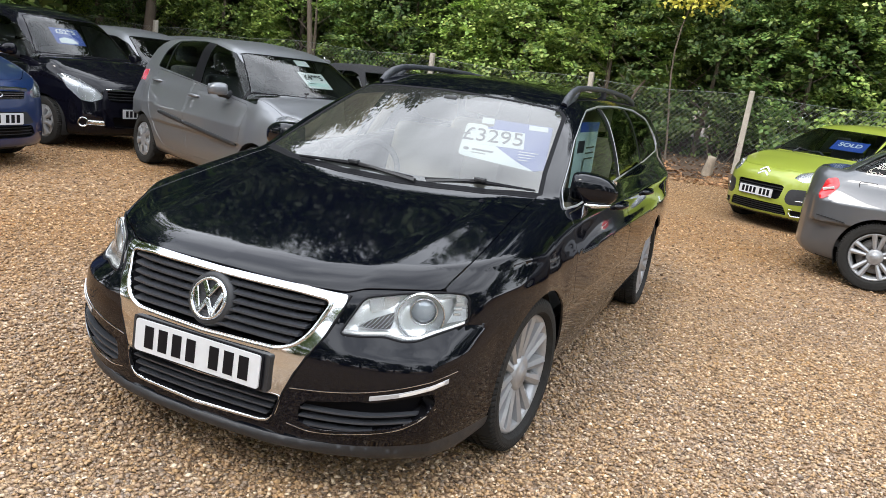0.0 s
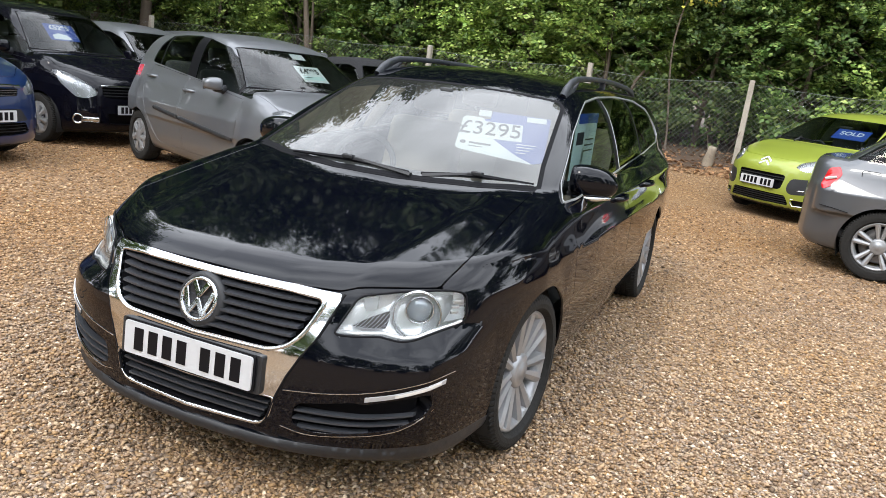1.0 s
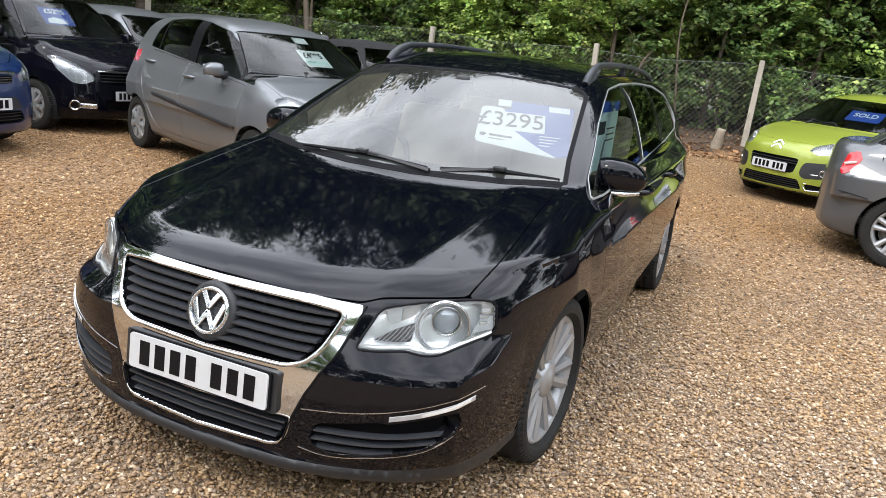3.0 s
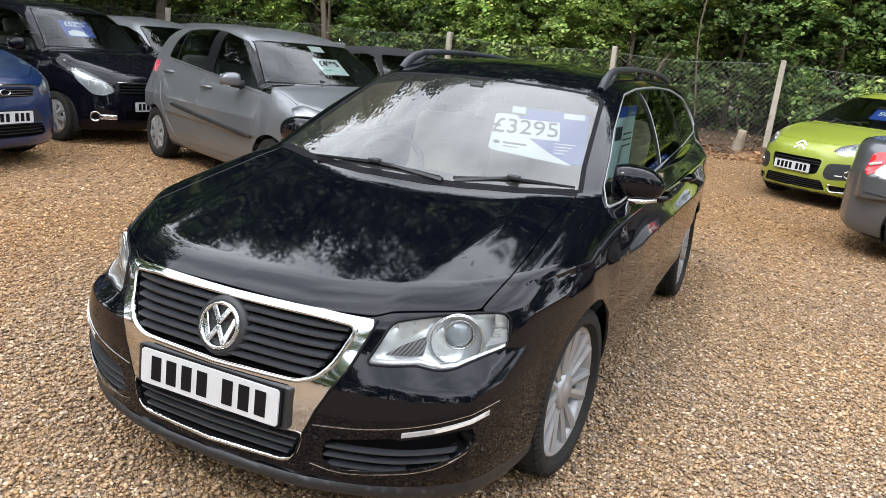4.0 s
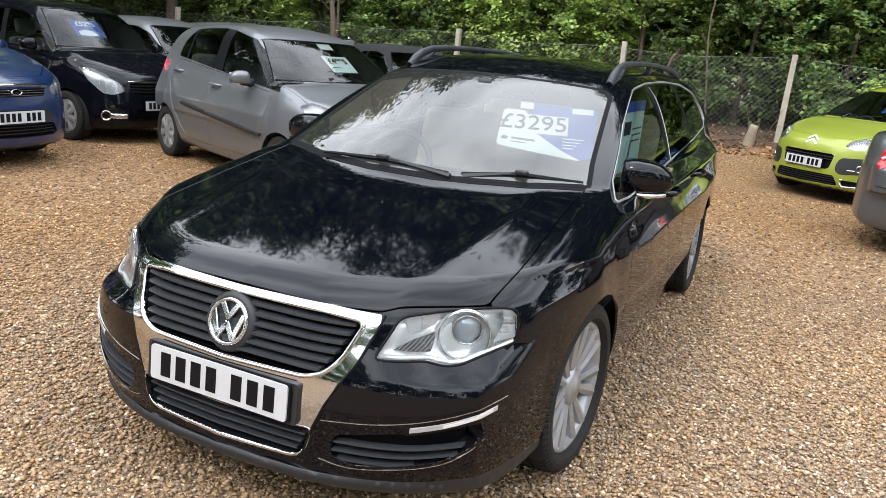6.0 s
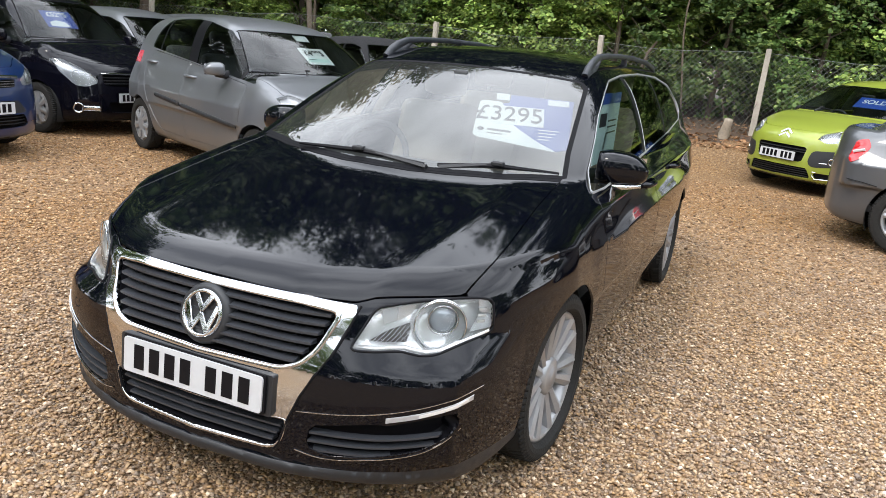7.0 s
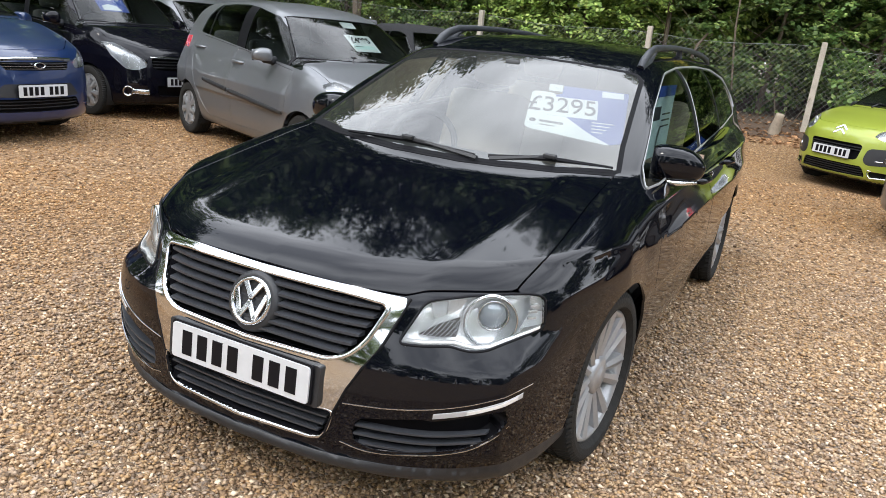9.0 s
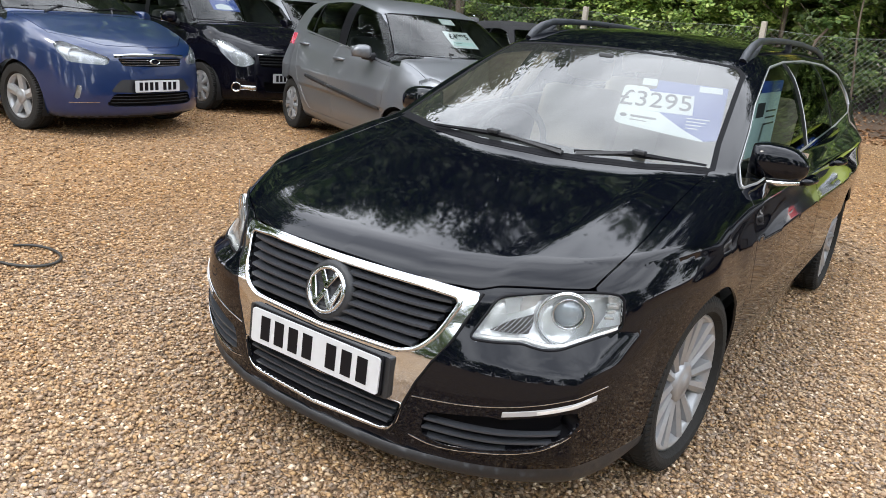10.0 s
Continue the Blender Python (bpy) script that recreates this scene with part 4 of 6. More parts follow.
# headlight innards and turn lamps
bar_on_nose(ESTATE, [(0.598, 0.418), (0.685, 0.438), (0.786, 0.472)], 0.004, 0.0135, 0.007, TURN, "turn_lamp", estate, "pale turn lamp with a clear lens")
bar_on_nose(ESTATE, [(0.679, 0.435), (0.727, 0.450), (0.780, 0.470)], 0.0015, 0.009, 0.006, SILVERLAMP, "turn_lamp_bulb", estate)
for sd in (1, -1):
    lamp_bowl(estate, (sd * 0.656, 0.324, 0.663), 0.074, 0.045, sd * 33, BOWL, (0.011 * sd, 0.010), 0.041)
    bm = lathe([(-0.008, 0.0735), (-0.013, 0.0765), (-0.008, 0.0795)], 40, "y", closed=True)
    bm.transform(pose(sd * 0.656, 0.324, 0.663, 0, 0, sd * 33))
    part("bowl_ring", bm, CHROME, estate, smooth=True)

    def facet(x, z, d):
        return (sd * x, float(nose_line(ESTATE, [x], [z])[0]) + d, z)

    def plate(name, corners, material, label=""):
        bm = bmesh.new()
        bm.faces.new([bm.verts.new(facet(*c)) for c in corners])
        bmesh.ops.solidify(bm, geom=bm.faces[:], thickness=0.003)
        part(name, bm, material, estate, label)
    plate("lower_facet", ((0.500, 0.622, 0.024), (0.545, 0.620, 0.022), (0.592, 0.622, 0.022), (0.590, 0.648, 0.036), (0.582, 0.668, 0.046), (0.536, 0.648, 0.040)), SLOT, "darker lower reflector facet")
    plate("upper_facet", ((0.512, 0.704, 0.026), (0.524, 0.664, 0.036), (0.548, 0.672, 0.044), (0.545, 0.715, 0.034)), BOWL)
    plate("upper_facet", ((0.549, 0.716, 0.030), (0.552, 0.672, 0.044), (0.580, 0.690, 0.046), (0.592, 0.726, 0.030)), SILVERLAMP)
    plate("side_facet", ((0.728, 0.732, 0.024), (0.735, 0.690, 0.040), (0.769, 0.690, 0.024), (0.765, 0.725, 0.018)), SILVERLAMP)
    plate("side_facet", ((0.735, 0.684, 0.040), (0.725, 0.640, 0.028), (0.774, 0.650, 0.016), (0.770, 0.684, 0.024)), BOWL)
    for k in range(7):
        x = 0.514 + 0.011 * k
        part("lamp_fin", tube([facet(x - 0.004, 0.620, 0.018), facet(x + 0.006, 0.636, 0.026), facet(x + 0.018, 0.655 + 0.002 * k, 0.034)], 0.0009, 5), SILVERLAMP, estate)
    low = [(0.474, 0.607), (0.525, 0.6065), (0.594, 0.6115), (0.617, 0.606), (0.650, 0.600), (0.681, 0.6025), (0.710, 0.6165), (0.738, 0.628), (0.768, 0.641)]
    part("lamp_rim", tube([facet(x, z, 0.012) for x, z in low], 0.0085, 8), SILVERLAMP, estate, "pale lower lamp rim", smooth=True)
    rim = rounded([(0.4655, 0.6011), (0.5063, 0.7157), (0.604, 0.7345), (0.6772, 0.74), (0.7308, 0.7398), (0.7669, 0.7291), (0.7821, 0.6398), (0.7375, 0.6219), (0.7098, 0.6104), (0.681, 0.5963), (0.6495, 0.5935), (0.6164, 0.5998), (0.5942, 0.6053), (0.5246, 0.6004)], 0.02)
    part("lamp_gasket", tube([facet(x, z, 0.001) for x, z in rim], 0.0042, 6, closed=True), INK, estate, smooth=True)
    for k, z in enumerate((0.668, 0.686, 0.704)):
        bm = box((0.028, 0.008, 0.009), (sd * 0.7445, 0.420 + 0.004 * k, z), 0.002, (0, 0, sd * 50))
        part("lamp_crystal", bm, SILVERLAMP, estate)

# mirrors, handles, wipers, rails
for sd in (1, -1):
    door_mirror(estate, sd, 0.856, 1.64, 1.010, (0.232, 0.14, 0.145), BLACK)
    for y in (2.19, 3.05):
        door_handle(estate, sd, skin_x(shell.f, y, 0.885) - 0.008, y, 0.885, BLACK)
    # the gleam on the black door frame edge is made as a bright tube
    edge = [(sd * (skin_x(shell.f, 2.37 + 0.31 * (z - 0.95) + 0.038, z) + 0.0005), 2.37 + 0.31 * (z - 0.95) + 0.038, z) for z in np.linspace(1.01, 1.352, 8)]
    part("door_frame_glint", tube(edge, 0.0022, 6), TRIM_CHROME, estate, "bright line for the gleam on the black door frame edge", smooth=True)
    rail = [(0.540, 2.08, 1.352), (0.539, 2.13, 1.392), (0.538, 2.20, 1.424), (0.536, 2.31, 1.450), (0.532, 2.5, 1.460), (0.526, 2.85, 1.466), (0.520, 3.3, 1.462), (0.514, 3.8, 1.440), (0.512, 4.05, 1.41), (0.510, 4.14, 1.35)]
    bm = tube([(x * sd, y, z) for x, y, z in rail], [0.026, 0.025, 0.022, 0.018, 0.0155, 0.0145, 0.0145, 0.016, 0.020, 0.024], 12, flat=0.75)
    tube([(0.540 * sd, 2.11, 1.352), (0.538 * sd, 2.23, 1.388), (0.537 * sd, 2.36, 1.440)], [0.028, 0.024, 0.010], 10, bm=bm, flat=0.75)
    tube([(0.524 * sd, 3.02, 1.39), (0.523 * sd, 3.0, 1.462)], [0.022, 0.014], 10, bm=bm)
    part("roof_rail", bm, GREYPLAST, estate, "black roof rail", smooth=True)
wiper(estate, (-0.42, 1.146, 0.987), (0.19, 1.112, 0.988), (0.205, 1.102, 0.978))
wiper(estate, (0.235, 1.140, 0.990), (0.68, 1.322, 0.998), (0.245, 1.130, 0.980))


# ---- the other cars' bodies ----
def hatchback(L, hw, axles, wheel, track, cowl, top, roof, nose_z, belt, tail_lean=0.30, sweep=0.34, bulge=0.10, roof_half=0.58, **own):
    """Body curves of a small car. cowl and top: (y, z) of the windscreen's ends; roof: its highest and its rear height."""
    (yc, zc), (yt, zt), (zr, ze) = cowl, top, roof
    s = dict(
        length=L, axles=axles, wheel=wheel, track=track,
        width=curve((0, hw - 0.09), (0.4, hw - 0.04), (axles[0], hw - 0.012), (L * 0.5, hw), (axles[1], hw - 0.008), (L - 0.4, hw - 0.04), (L, hw - 0.10)),
        section=curve((0.15, -0.11), (0.25, -0.05), (0.4, -0.012), (0.6, 0.0), (0.75, -0.004), (0.9, -0.03), (1.05, -0.075), (1.2, -0.14)),
        flare=0.022,
        deck=curve((0, nose_z - 0.10), (0.10, nose_z), (0.25, nose_z + 0.055), (yc * 0.6, (nose_z + zc) / 2 + 0.035), (yc, zc), (yc + 0.6, belt + 0.03), (L * 0.65, belt + 0.06), (L, belt + 0.08)),
        crown=curve((0, 0.05), (0.5, 0.06), (yc, 0.03), (2, 0.0)),
        nose=curve((0.14, 0.16), (0.18, 0.08), (0.25, 0.02), (0.4, 0.0), (0.55, 0.012), (nose_z - 0.08, 0.05), (nose_z, 0.10), (nose_z + 0.1, 0.22)),
        nose_plan=curve((0, 0), (0.25, bulge * 0.18), (0.45, bulge * 0.75), (hw * 0.72, bulge * 1.8), (hw * 0.86, bulge * 3.2), (hw * 0.95, bulge * 5.2), (hw + 0.02, bulge * 8)),
        tail=curve((0.15, L - 0.10), (0.35, L), (0.6, L), (0.9, L - 0.03), (1.2, L - 0.10)),
        tail_plan=curve((0, 0), (0.4, 0.03), (hw * 0.8, 0.11), (hw, 0.32)),
        edge=0.13, corner=0.09, floor=curve((0, 0.19), (0.5, 0.17), (L - 0.5, 0.19), (L, 0.26)),
        glass_low=curve((yc, hw - 0.07), (L * 0.5, hw - 0.06), (L, hw - 0.12)),
        glass_high=curve((yc, roof_half), (L * 0.5, roof_half + 0.02), (L, roof_half - 0.05)),
        belt=belt, roof_z=zt - 0.03,
        roof=curve((yt - 0.3, zt - 0.06), (yt, zt), (yt + 0.6, zr), (L * 0.7, zr - 0.01), (L - 0.25, ze)),
        roof_crown=0.05, screen=curve((zc - 0.2, yc - 0.22), (zc, yc), ((zc + zt) / 2, (yc + yt) / 2 - 0.02), (zt, yt), (zt + 0.1, yt + 0.2)), screen_plan=sweep, screen_k=0.6,
        hatch=curve((belt - 0.1, L - 0.02), (belt + 0.1, L - 0.06), (ze - 0.1, L - tail_lean * 0.7), (ze, L - tail_lean)), cant=0.13, pillar=0.09, blend=0.03,
        screen_y=yc - 0.05, bumper_z=0.5)
    s.update(own)
    return s


HATCH = hatchback(3.75, 0.8475, (0.78, 3.24), (0.285, 0.185, 0.185, 7, "cover"), 0.735, (0.93, 1.03), (1.62, 1.46), (1.525, 1.46), 0.80, 0.96)
CITY = hatchback(3.74, 0.84, (0.72, 3.08), (0.295, 0.185, 0.19, 7, "cover"), 0.73, (0.85, 1.07), (1.50, 1.57), (1.635, 1.56), 0.84, 1.0)
CARRIER = hatchback(4.33, 0.91, (0.87, 3.51), (0.315, 0.205, 0.208, 5, "five"), 0.785, (1.02, 1.09), (1.85, 1.52), (1.585, 1.52), 0.84, 1.0)
LIME = hatchback(3.85, 0.834, (0.76, 3.22), (0.295, 0.185, 0.19, 7, "cover"), 0.72, (0.95, 1.02), (1.70, 1.45), (1.51, 1.44), 0.80, 0.95)
SILVER2 = hatchback(4.0, 0.85, (0.82, 3.33), (0.30, 0.195, 0.19, 7, "cover"), 0.74, (1.0, 1.03), (1.72, 1.47), (1.53, 1.46), 0.80, 0.95)
SOFT = hatchback(4.0, 0.84, (0.82, 3.3), (0.30, 0.195, 0.19, 7, "cover"), 0.74, (1.15, 0.98), (1.75, 1.33), (1.385, 1.30), 0.78, 0.92, tail_lean=0.9)
GREYCAR = hatchback(4.25, 0.885, (0.87, 3.48), (0.318, 0.215, 0.215, 5, "pair"), 0.775, (1.02, 1.02), (1.8, 1.44), (1.50, 1.40), 0.80, 0.97, hatch=curve((0.8, 4.20), (0.92, 4.08), (1.05, 3.93), (1.27, 3.62), (1.43, 3.25)))
HATCH_AT = pose(-1.80, 4.43, 0, 0, 0, 68)
CITY_AT = pose(-5.80, 5.50, 0, 0, 0, 86)
CARRIER_AT = pose(-5.194, 3.158, 0, 0, 0, 94.1)
LIME_AT = pose(1.383, 9.09, -0.015, 0, 0, -37.3)
GREY_AT = pose(6.12, 6.37, 0, 0, 0, 82)
SILVER2_AT = pose(-5.8, 7.35, 0, 0, 0, 84)
SOFT_AT = pose(-2.9, 8.6, 0.05, 0, 0, 60)
PALE_AT = pose(-6.6, 10.6, 0.05, 0, 0, 84)


def common(s, hw, yc, yt, sweep, nose_z, roof_half, xb=None):
    """Windscreen and bonnet outlines in plan."""
    xb = xb or hw - 0.15
    xt = roof_half - 0.04
    base = [(x, yc + 0.02 + sweep * x * x) for x in np.linspace(0, xb, 6)]
    top = [(x, yt - 0.10 + sweep * x * x) for x in np.linspace(xt, 0, 6)]
    s["ws"] = [(-0.1, yc + 0.02)] + base + top + [(-0.1, yt - 0.10)]
    s["bonnet"] = [(-0.1, -0.3), (hw * 0.80, -0.3), (hw * 0.83, 0.55), (hw * 0.86, yc), (hw * 0.80, yc + 0.10), (hw * 0.5, yc - 0.02), (-0.1, yc - 0.06)]
    s["bonnet_front"] = [(0, nose_z + 0.01), (0.40, nose_z + 0.015), (0.62, nose_z + 0.07), (0.8, nose_z + 0.10)]
    s.setdefault("front", [])
    s["doors"] = s.get("doors", [])
    s["pillars"] = s.get("pillars", [])


common(HATCH, 0.8475, 0.93, 1.62, 0.34, 0.80, 0.58)
HATCH.update(
    dlo=[(0.86, 0.945), (0.98, 0.955), (2.07, 1.045), (2.6, 1.085), (3.19, 1.125), (3.15, 1.28), (3.04, 1.425), (2.72, 1.452), (2.4, 1.462), (2.1, 1.445), (1.66, 1.383), (1.40, 1.262), (1.10, 1.10)],
    dlo_round=0.03,
    pillars=[(1.12, 1.16, 0.018), (2.09, 2.18, 0.095), (2.93, 2.97, 0.014)],
    doors=[[(0.98, 0.93), (1.02, 0.6), (1.08, 0.30), (2.12, 0.28), (2.16, 0.6), (2.14, 1.04)], [(2.17, 1.04), (2.19, 0.6), (2.15, 0.28), (2.72, 0.29), (2.86, 0.42), (3.02, 0.62), (3.13, 0.85), (3.12, 1.10)]],
    front=[("headlight", [(0.44, 0.66), (0.46, 0.80), (0.66, 0.90), (0.76, 0.86), (0.74, 0.70)], 0.03, "lamp", 0.04), ("grille_opening", [(-0.1, 0.74), (0.36, 0.75), (0.33, 0.67), (-0.1, 0.66)], 0.02, "open", 0.05)],
    rear=[("tail_lamp", [(0.70, 0.94), (0.70, 1.08), (0.75, 1.08), (0.80, 0.95)], 0.03, RED, 0.004)])
common(CITY, 0.84, 0.85, 1.52, 0.34, 0.84, 0.58)
CITY.update(
    dlo=[(0.88, 0.99), (1.1, 1.02), (2.0, 1.06), (3.1, 1.10), (3.1, 1.32), (2.9, 1.42), (2.2, 1.47), (1.75, 1.46), (1.45, 1.38), (1.15, 1.18)],
    pillars=[(1.98, 2.06, 0.05)],
    doors=[[(0.95, 0.97), (1.0, 0.6), (1.06, 0.30), (2.0, 0.28), (2.03, 0.6), (2.02, 1.04)]],
    front=[("headlight", [(0.452, 0.64), (0.46, 0.69), (0.584, 0.80), (0.687, 0.885), (0.755, 0.885), (0.745, 0.742), (0.66, 0.60), (0.571, 0.588)], 0.03, "lamp", 0.05),
           ("grille_opening", [(-0.1, 0.735), (0.41, 0.735), (0.40, 0.61), (-0.1, 0.58)], 0.03, "open", 0.06),
           ("lower_opening", [(-0.1, 0.42), (0.36, 0.42), (0.34, 0.30), (-0.1, 0.28)], 0.03, "open", 0.06)])
common(CARRIER, 0.91, 1.02, 1.85, 0.34, 0.84, 0.58)
CARRIER.update(
    dlo=[(1.05, 1.0), (1.3, 1.02), (2.3, 1.06), (3.6, 1.10), (3.75, 1.28), (3.4, 1.42), (2.6, 1.46), (2.1, 1.45), (1.75, 1.37), (1.4, 1.18)],
    pillars=[(2.3, 2.4, 0.05)],
    doors=[[(1.12, 0.98), (1.18, 0.6), (1.24, 0.30), (2.32, 0.28), (2.36, 0.6), (2.34, 1.04)]],
    front=[("headlight", [(0.43, 0.745), (0.627, 0.83), (0.735, 0.877), (0.79, 0.85), (0.785, 0.777), (0.752, 0.70), (0.635, 0.69), (0.464, 0.685)], 0.025, "lamp", 0.05),
           ("grille_opening", [(-0.1, 0.755), (0.375, 0.752), (0.335, 0.68), (-0.1, 0.675)], 0.02, "open", 0.05),
           ("lower_opening", [(-0.1, 0.425), (0.43, 0.425), (0.485, 0.335), (0.46, 0.305), (-0.1, 0.30)], 0.02, "open", 0.05),
           ("fog_lamp", [(0.733, 0.36), (0.708, 0.495), (0.672, 0.50), (0.698, 0.372)], 0.008, "lamp", 0.02),
           ("plate_recess", [(-0.1, 0.56), (0.36, 0.558), (0.47, 0.44), (-0.1, 0.435)], 0.02, PLASTIC, 0.001)])
common(LIME, 0.834, 0.95, 1.70, 0.34, 0.80, 0.58)
LIME.update(
    dlo=[(0.98, 0.95), (1.2, 0.98), (2.1, 1.02), (3.2, 1.08), (3.2, 1.26), (2.9, 1.38), (2.3, 1.41), (1.9, 1.39), (1.6, 1.31), (1.25, 1.12)],
    pillars=[(2.05, 2.15, 0.05)],
    doors=[[(1.02, 0.93), (1.06, 0.6), (1.12, 0.30), (2.07, 0.28), (2.1, 0.6), (2.09, 1.0)]],
    front=[("headlight", [(0.43, 0.735), (0.452, 0.80), (0.60, 0.87), (0.69, 0.885), (0.74, 0.80), (0.725, 0.745), (0.544, 0.688)], 0.03, "lamp", 0.05),
           ("grille_opening", [(-0.1, 0.62), (0.362, 0.62), (0.33, 0.43), (-0.1, 0.428)], 0.04, "open", 0.05),
           ("lower_opening", [(-0.1, 0.368), (0.40, 0.368), (0.455, 0.245), (-0.1, 0.238)], 0.02, "open", 0.05),
           ("fog_surround", [(0.393, 0.448), (0.422, 0.588), (0.691, 0.61), (0.715, 0.42), (0.446, 0.386)], 0.05, PLASTIC, 0.002),
           ("vent", [(0.475, 0.33), (0.66, 0.32), (0.68, 0.262), (0.50, 0.248)], 0.02, "open", 0.03)])
common(SILVER2, 0.85, 1.0, 1.72, 0.34, 0.80, 0.58)
SILVER2.update(dlo=[(1.02, 0.95), (1.25, 0.98), (2.1, 1.02), (3.2, 1.08), (3.2, 1.24), (2.9, 1.34), (2.3, 1.39), (1.9, 1.38), (1.6, 1.30), (1.3, 1.12)], pillars=[(2.05, 2.15, 0.05)],
               doors=[[(1.07, 0.93), (1.1, 0.6), (1.16, 0.30), (2.07, 0.28), (2.1, 0.6), (2.09, 1.0)]],
               front=[("headlight", [(0.44, 0.66), (0.46, 0.78), (0.66, 0.87), (0.76, 0.84), (0.74, 0.70)], 0.03, "lamp", 0.04)])
common(SOFT, 0.84, 1.15, 1.75, 0.34, 0.78, 0.55)
SOFT.update(dlo=[(1.25, 0.93), (2.2, 0.98), (2.9, 1.0), (2.75, 1.15), (2.4, 1.24), (2.0, 1.26), (1.75, 1.22)], pillars=[(2.2, 2.25, 0.02)],
            doors=[[(1.2, 0.9), (1.25, 0.3), (2.4, 0.3), (2.45, 0.96)]],
            front=[("headlight", [(0.44, 0.64), (0.46, 0.76), (0.66, 0.83), (0.76, 0.80), (0.74, 0.66)], 0.03, "lamp", 0.04)])
common(GREYCAR, 0.885, 1.02, 1.8, 0.34, 0.80, 0.58)
GREYCAR.update(
    dlo=[(1.05, 0.96), (1.3, 0.985), (2.4, 1.02), (3.84, 1.055), (3.62, 1.24), (3.2, 1.36), (2.5, 1.405), (2.0, 1.39), (1.7, 1.30), (1.35, 1.12)],
    pillars=[(2.2, 2.3, 0.05), (3.05, 3.1, 0.025)],
    doors=[[(1.1, 0.94), (1.15, 0.6), (1.22, 0.30), (2.24, 0.28), (2.28, 0.6), (2.26, 1.0)], [(2.29, 1.0), (2.31, 0.6), (2.27, 0.28), (2.95, 0.29), (3.08, 0.45), (3.22, 0.66), (3.36, 0.8), (3.34, 1.02)]],
    rear=[], front=[("headlight", [(0.44, 0.66), (0.46, 0.78), (0.66, 0.87), (0.76, 0.84), (0.74, 0.70)], 0.03, "lamp", 0.04)])


LEAFLET = pose(0.60, 2.45, 1.10, 0, 0, 90) @ Matrix.Diagonal((2.2, 1, 1.05, 1))
TEALCARD = mat("pale_teal_paper", (0.66, 0.84, 0.82), 0.5, vary=0.04)


def screen_card(car, s, x, z, w, h, material=None, outline=None):
    """A price card on the inside of the windscreen, lying along the glass."""
    y = float(s["screen"](z)) + s["screen_plan"] * x * x + 0.045
    dydz = (float(s["screen"](z + 0.05)) - float(s["screen"](z - 0.05))) / 0.1
    m = pose(x, y, z, -math.degrees(math.atan(dydz)), 0, math.degrees(math.atan(2 * s["screen_plan"] * x)))
    c = part("price_card", slab(outline or [(-w / 2, -h / 2), (w / 2, -h / 2), (w / 2, h / 2), (-w / 2, h / 2)], 0.003, m=m), material or CARD, car, "printed price card behind the glass")
    return c, m


def card_text(c, m, body, size, at, material, bold=0.003, stretch=0.95):
    me = text_mesh("price_text", body, size, material, 0.0005, stretch, bold)
    me.transform(m @ pose(at[0], -0.002, at[1], 90, 0, 0))
    part("price_text", me, material, c)


def card_piece(c, m, outline, material, lift=0.0015, name="print_area"):
    part(name, slab(outline, 0.001, m=m @ pose(0, -lift, 0)), material, c)


# price sheet and leaflet of the estate
c, m = screen_card(estate, ESTATE, 0.43, 1.155, 0.385, 0.42, BLUECARD, [(-0.20, -0.13), (-0.20, 0.10), (-0.075, 0.16), (-0.07, 0.235), (0.215, 0.225), (0.185, -0.19), (0.14, -0.21)])
card_piece(c, m, rounded([(-0.215, -0.15), (-0.205, 0.165), (-0.10, 0.16), (-0.095, 0.02), (0.0, -0.09), (0.06, -0.155), (0.145, -0.222), (0.0, -0.195)], 0.03), CARD)
card_piece(c, m, [(-0.128, -0.035), (0.082, -0.035), (0.082, 0.125), (-0.128, 0.125)], CARD, 0.003, "price_label")
card_text(c, m @ pose(0, -0.0025, 0), "£3295", 0.178, (-0.068, 0.046), INK, 0.0, 0.66)
card_piece(c, m, [(-0.183 + 0.014 * math.cos(a), -0.088 + 0.014 * math.sin(a)) for a in np.linspace(0, 6.283, 13)[:-1]], INK, 0.003, "logo_mark")
card_piece(c, m, [(-0.155, -0.096), (-0.055, -0.103), (-0.055, -0.088), (-0.155, -0.081)], TRIM, 0.003, "print_bar")
card_piece(c, m, [(-0.155, -0.120), (-0.09, -0.124), (-0.09, -0.118), (-0.155, -0.114)], TRIM, 0.003, "print_bar")
card_piece(c, m, [(-0.135, 0.175), (-0.075, 0.175), (-0.075, 0.235), (-0.135, 0.235)], CARD, 0.003, "sticker")
card_piece(c, m, [(0.098, 0.165), (0.192, 0.165), (0.192, 0.215), (0.098, 0.215)], CARD, 0.003, "sticker")
for k, zz in enumerate((-0.06, -0.085, -0.11, -0.135)):
    card_piece(c, m, [(0.06, zz), (0.15 - 0.015 * k, zz), (0.15 - 0.015 * k, zz + 0.007), (0.06, zz + 0.007)], CARD, 0.002, "print_bar")
leaf_m = LEAFLET
sheet = part("leaflet", slab([(-0.11, -0.17), (0.11, -0.17), (0.11, 0.17), (-0.11, 0.17)], 0.002, m=leaf_m), TEALCARD, estate, "printed leaflet inside the side window")
card_piece(sheet, leaf_m, [(-0.085, 0.12), (0.11, 0.12), (0.11, 0.172), (-0.085, 0.172)], BLUECARD)
card_piece(sheet, leaf_m, [(-0.085, 0.01), (-0.02, 0.01), (-0.02, 0.075), (-0.085, 0.075)], GREYPLAST)
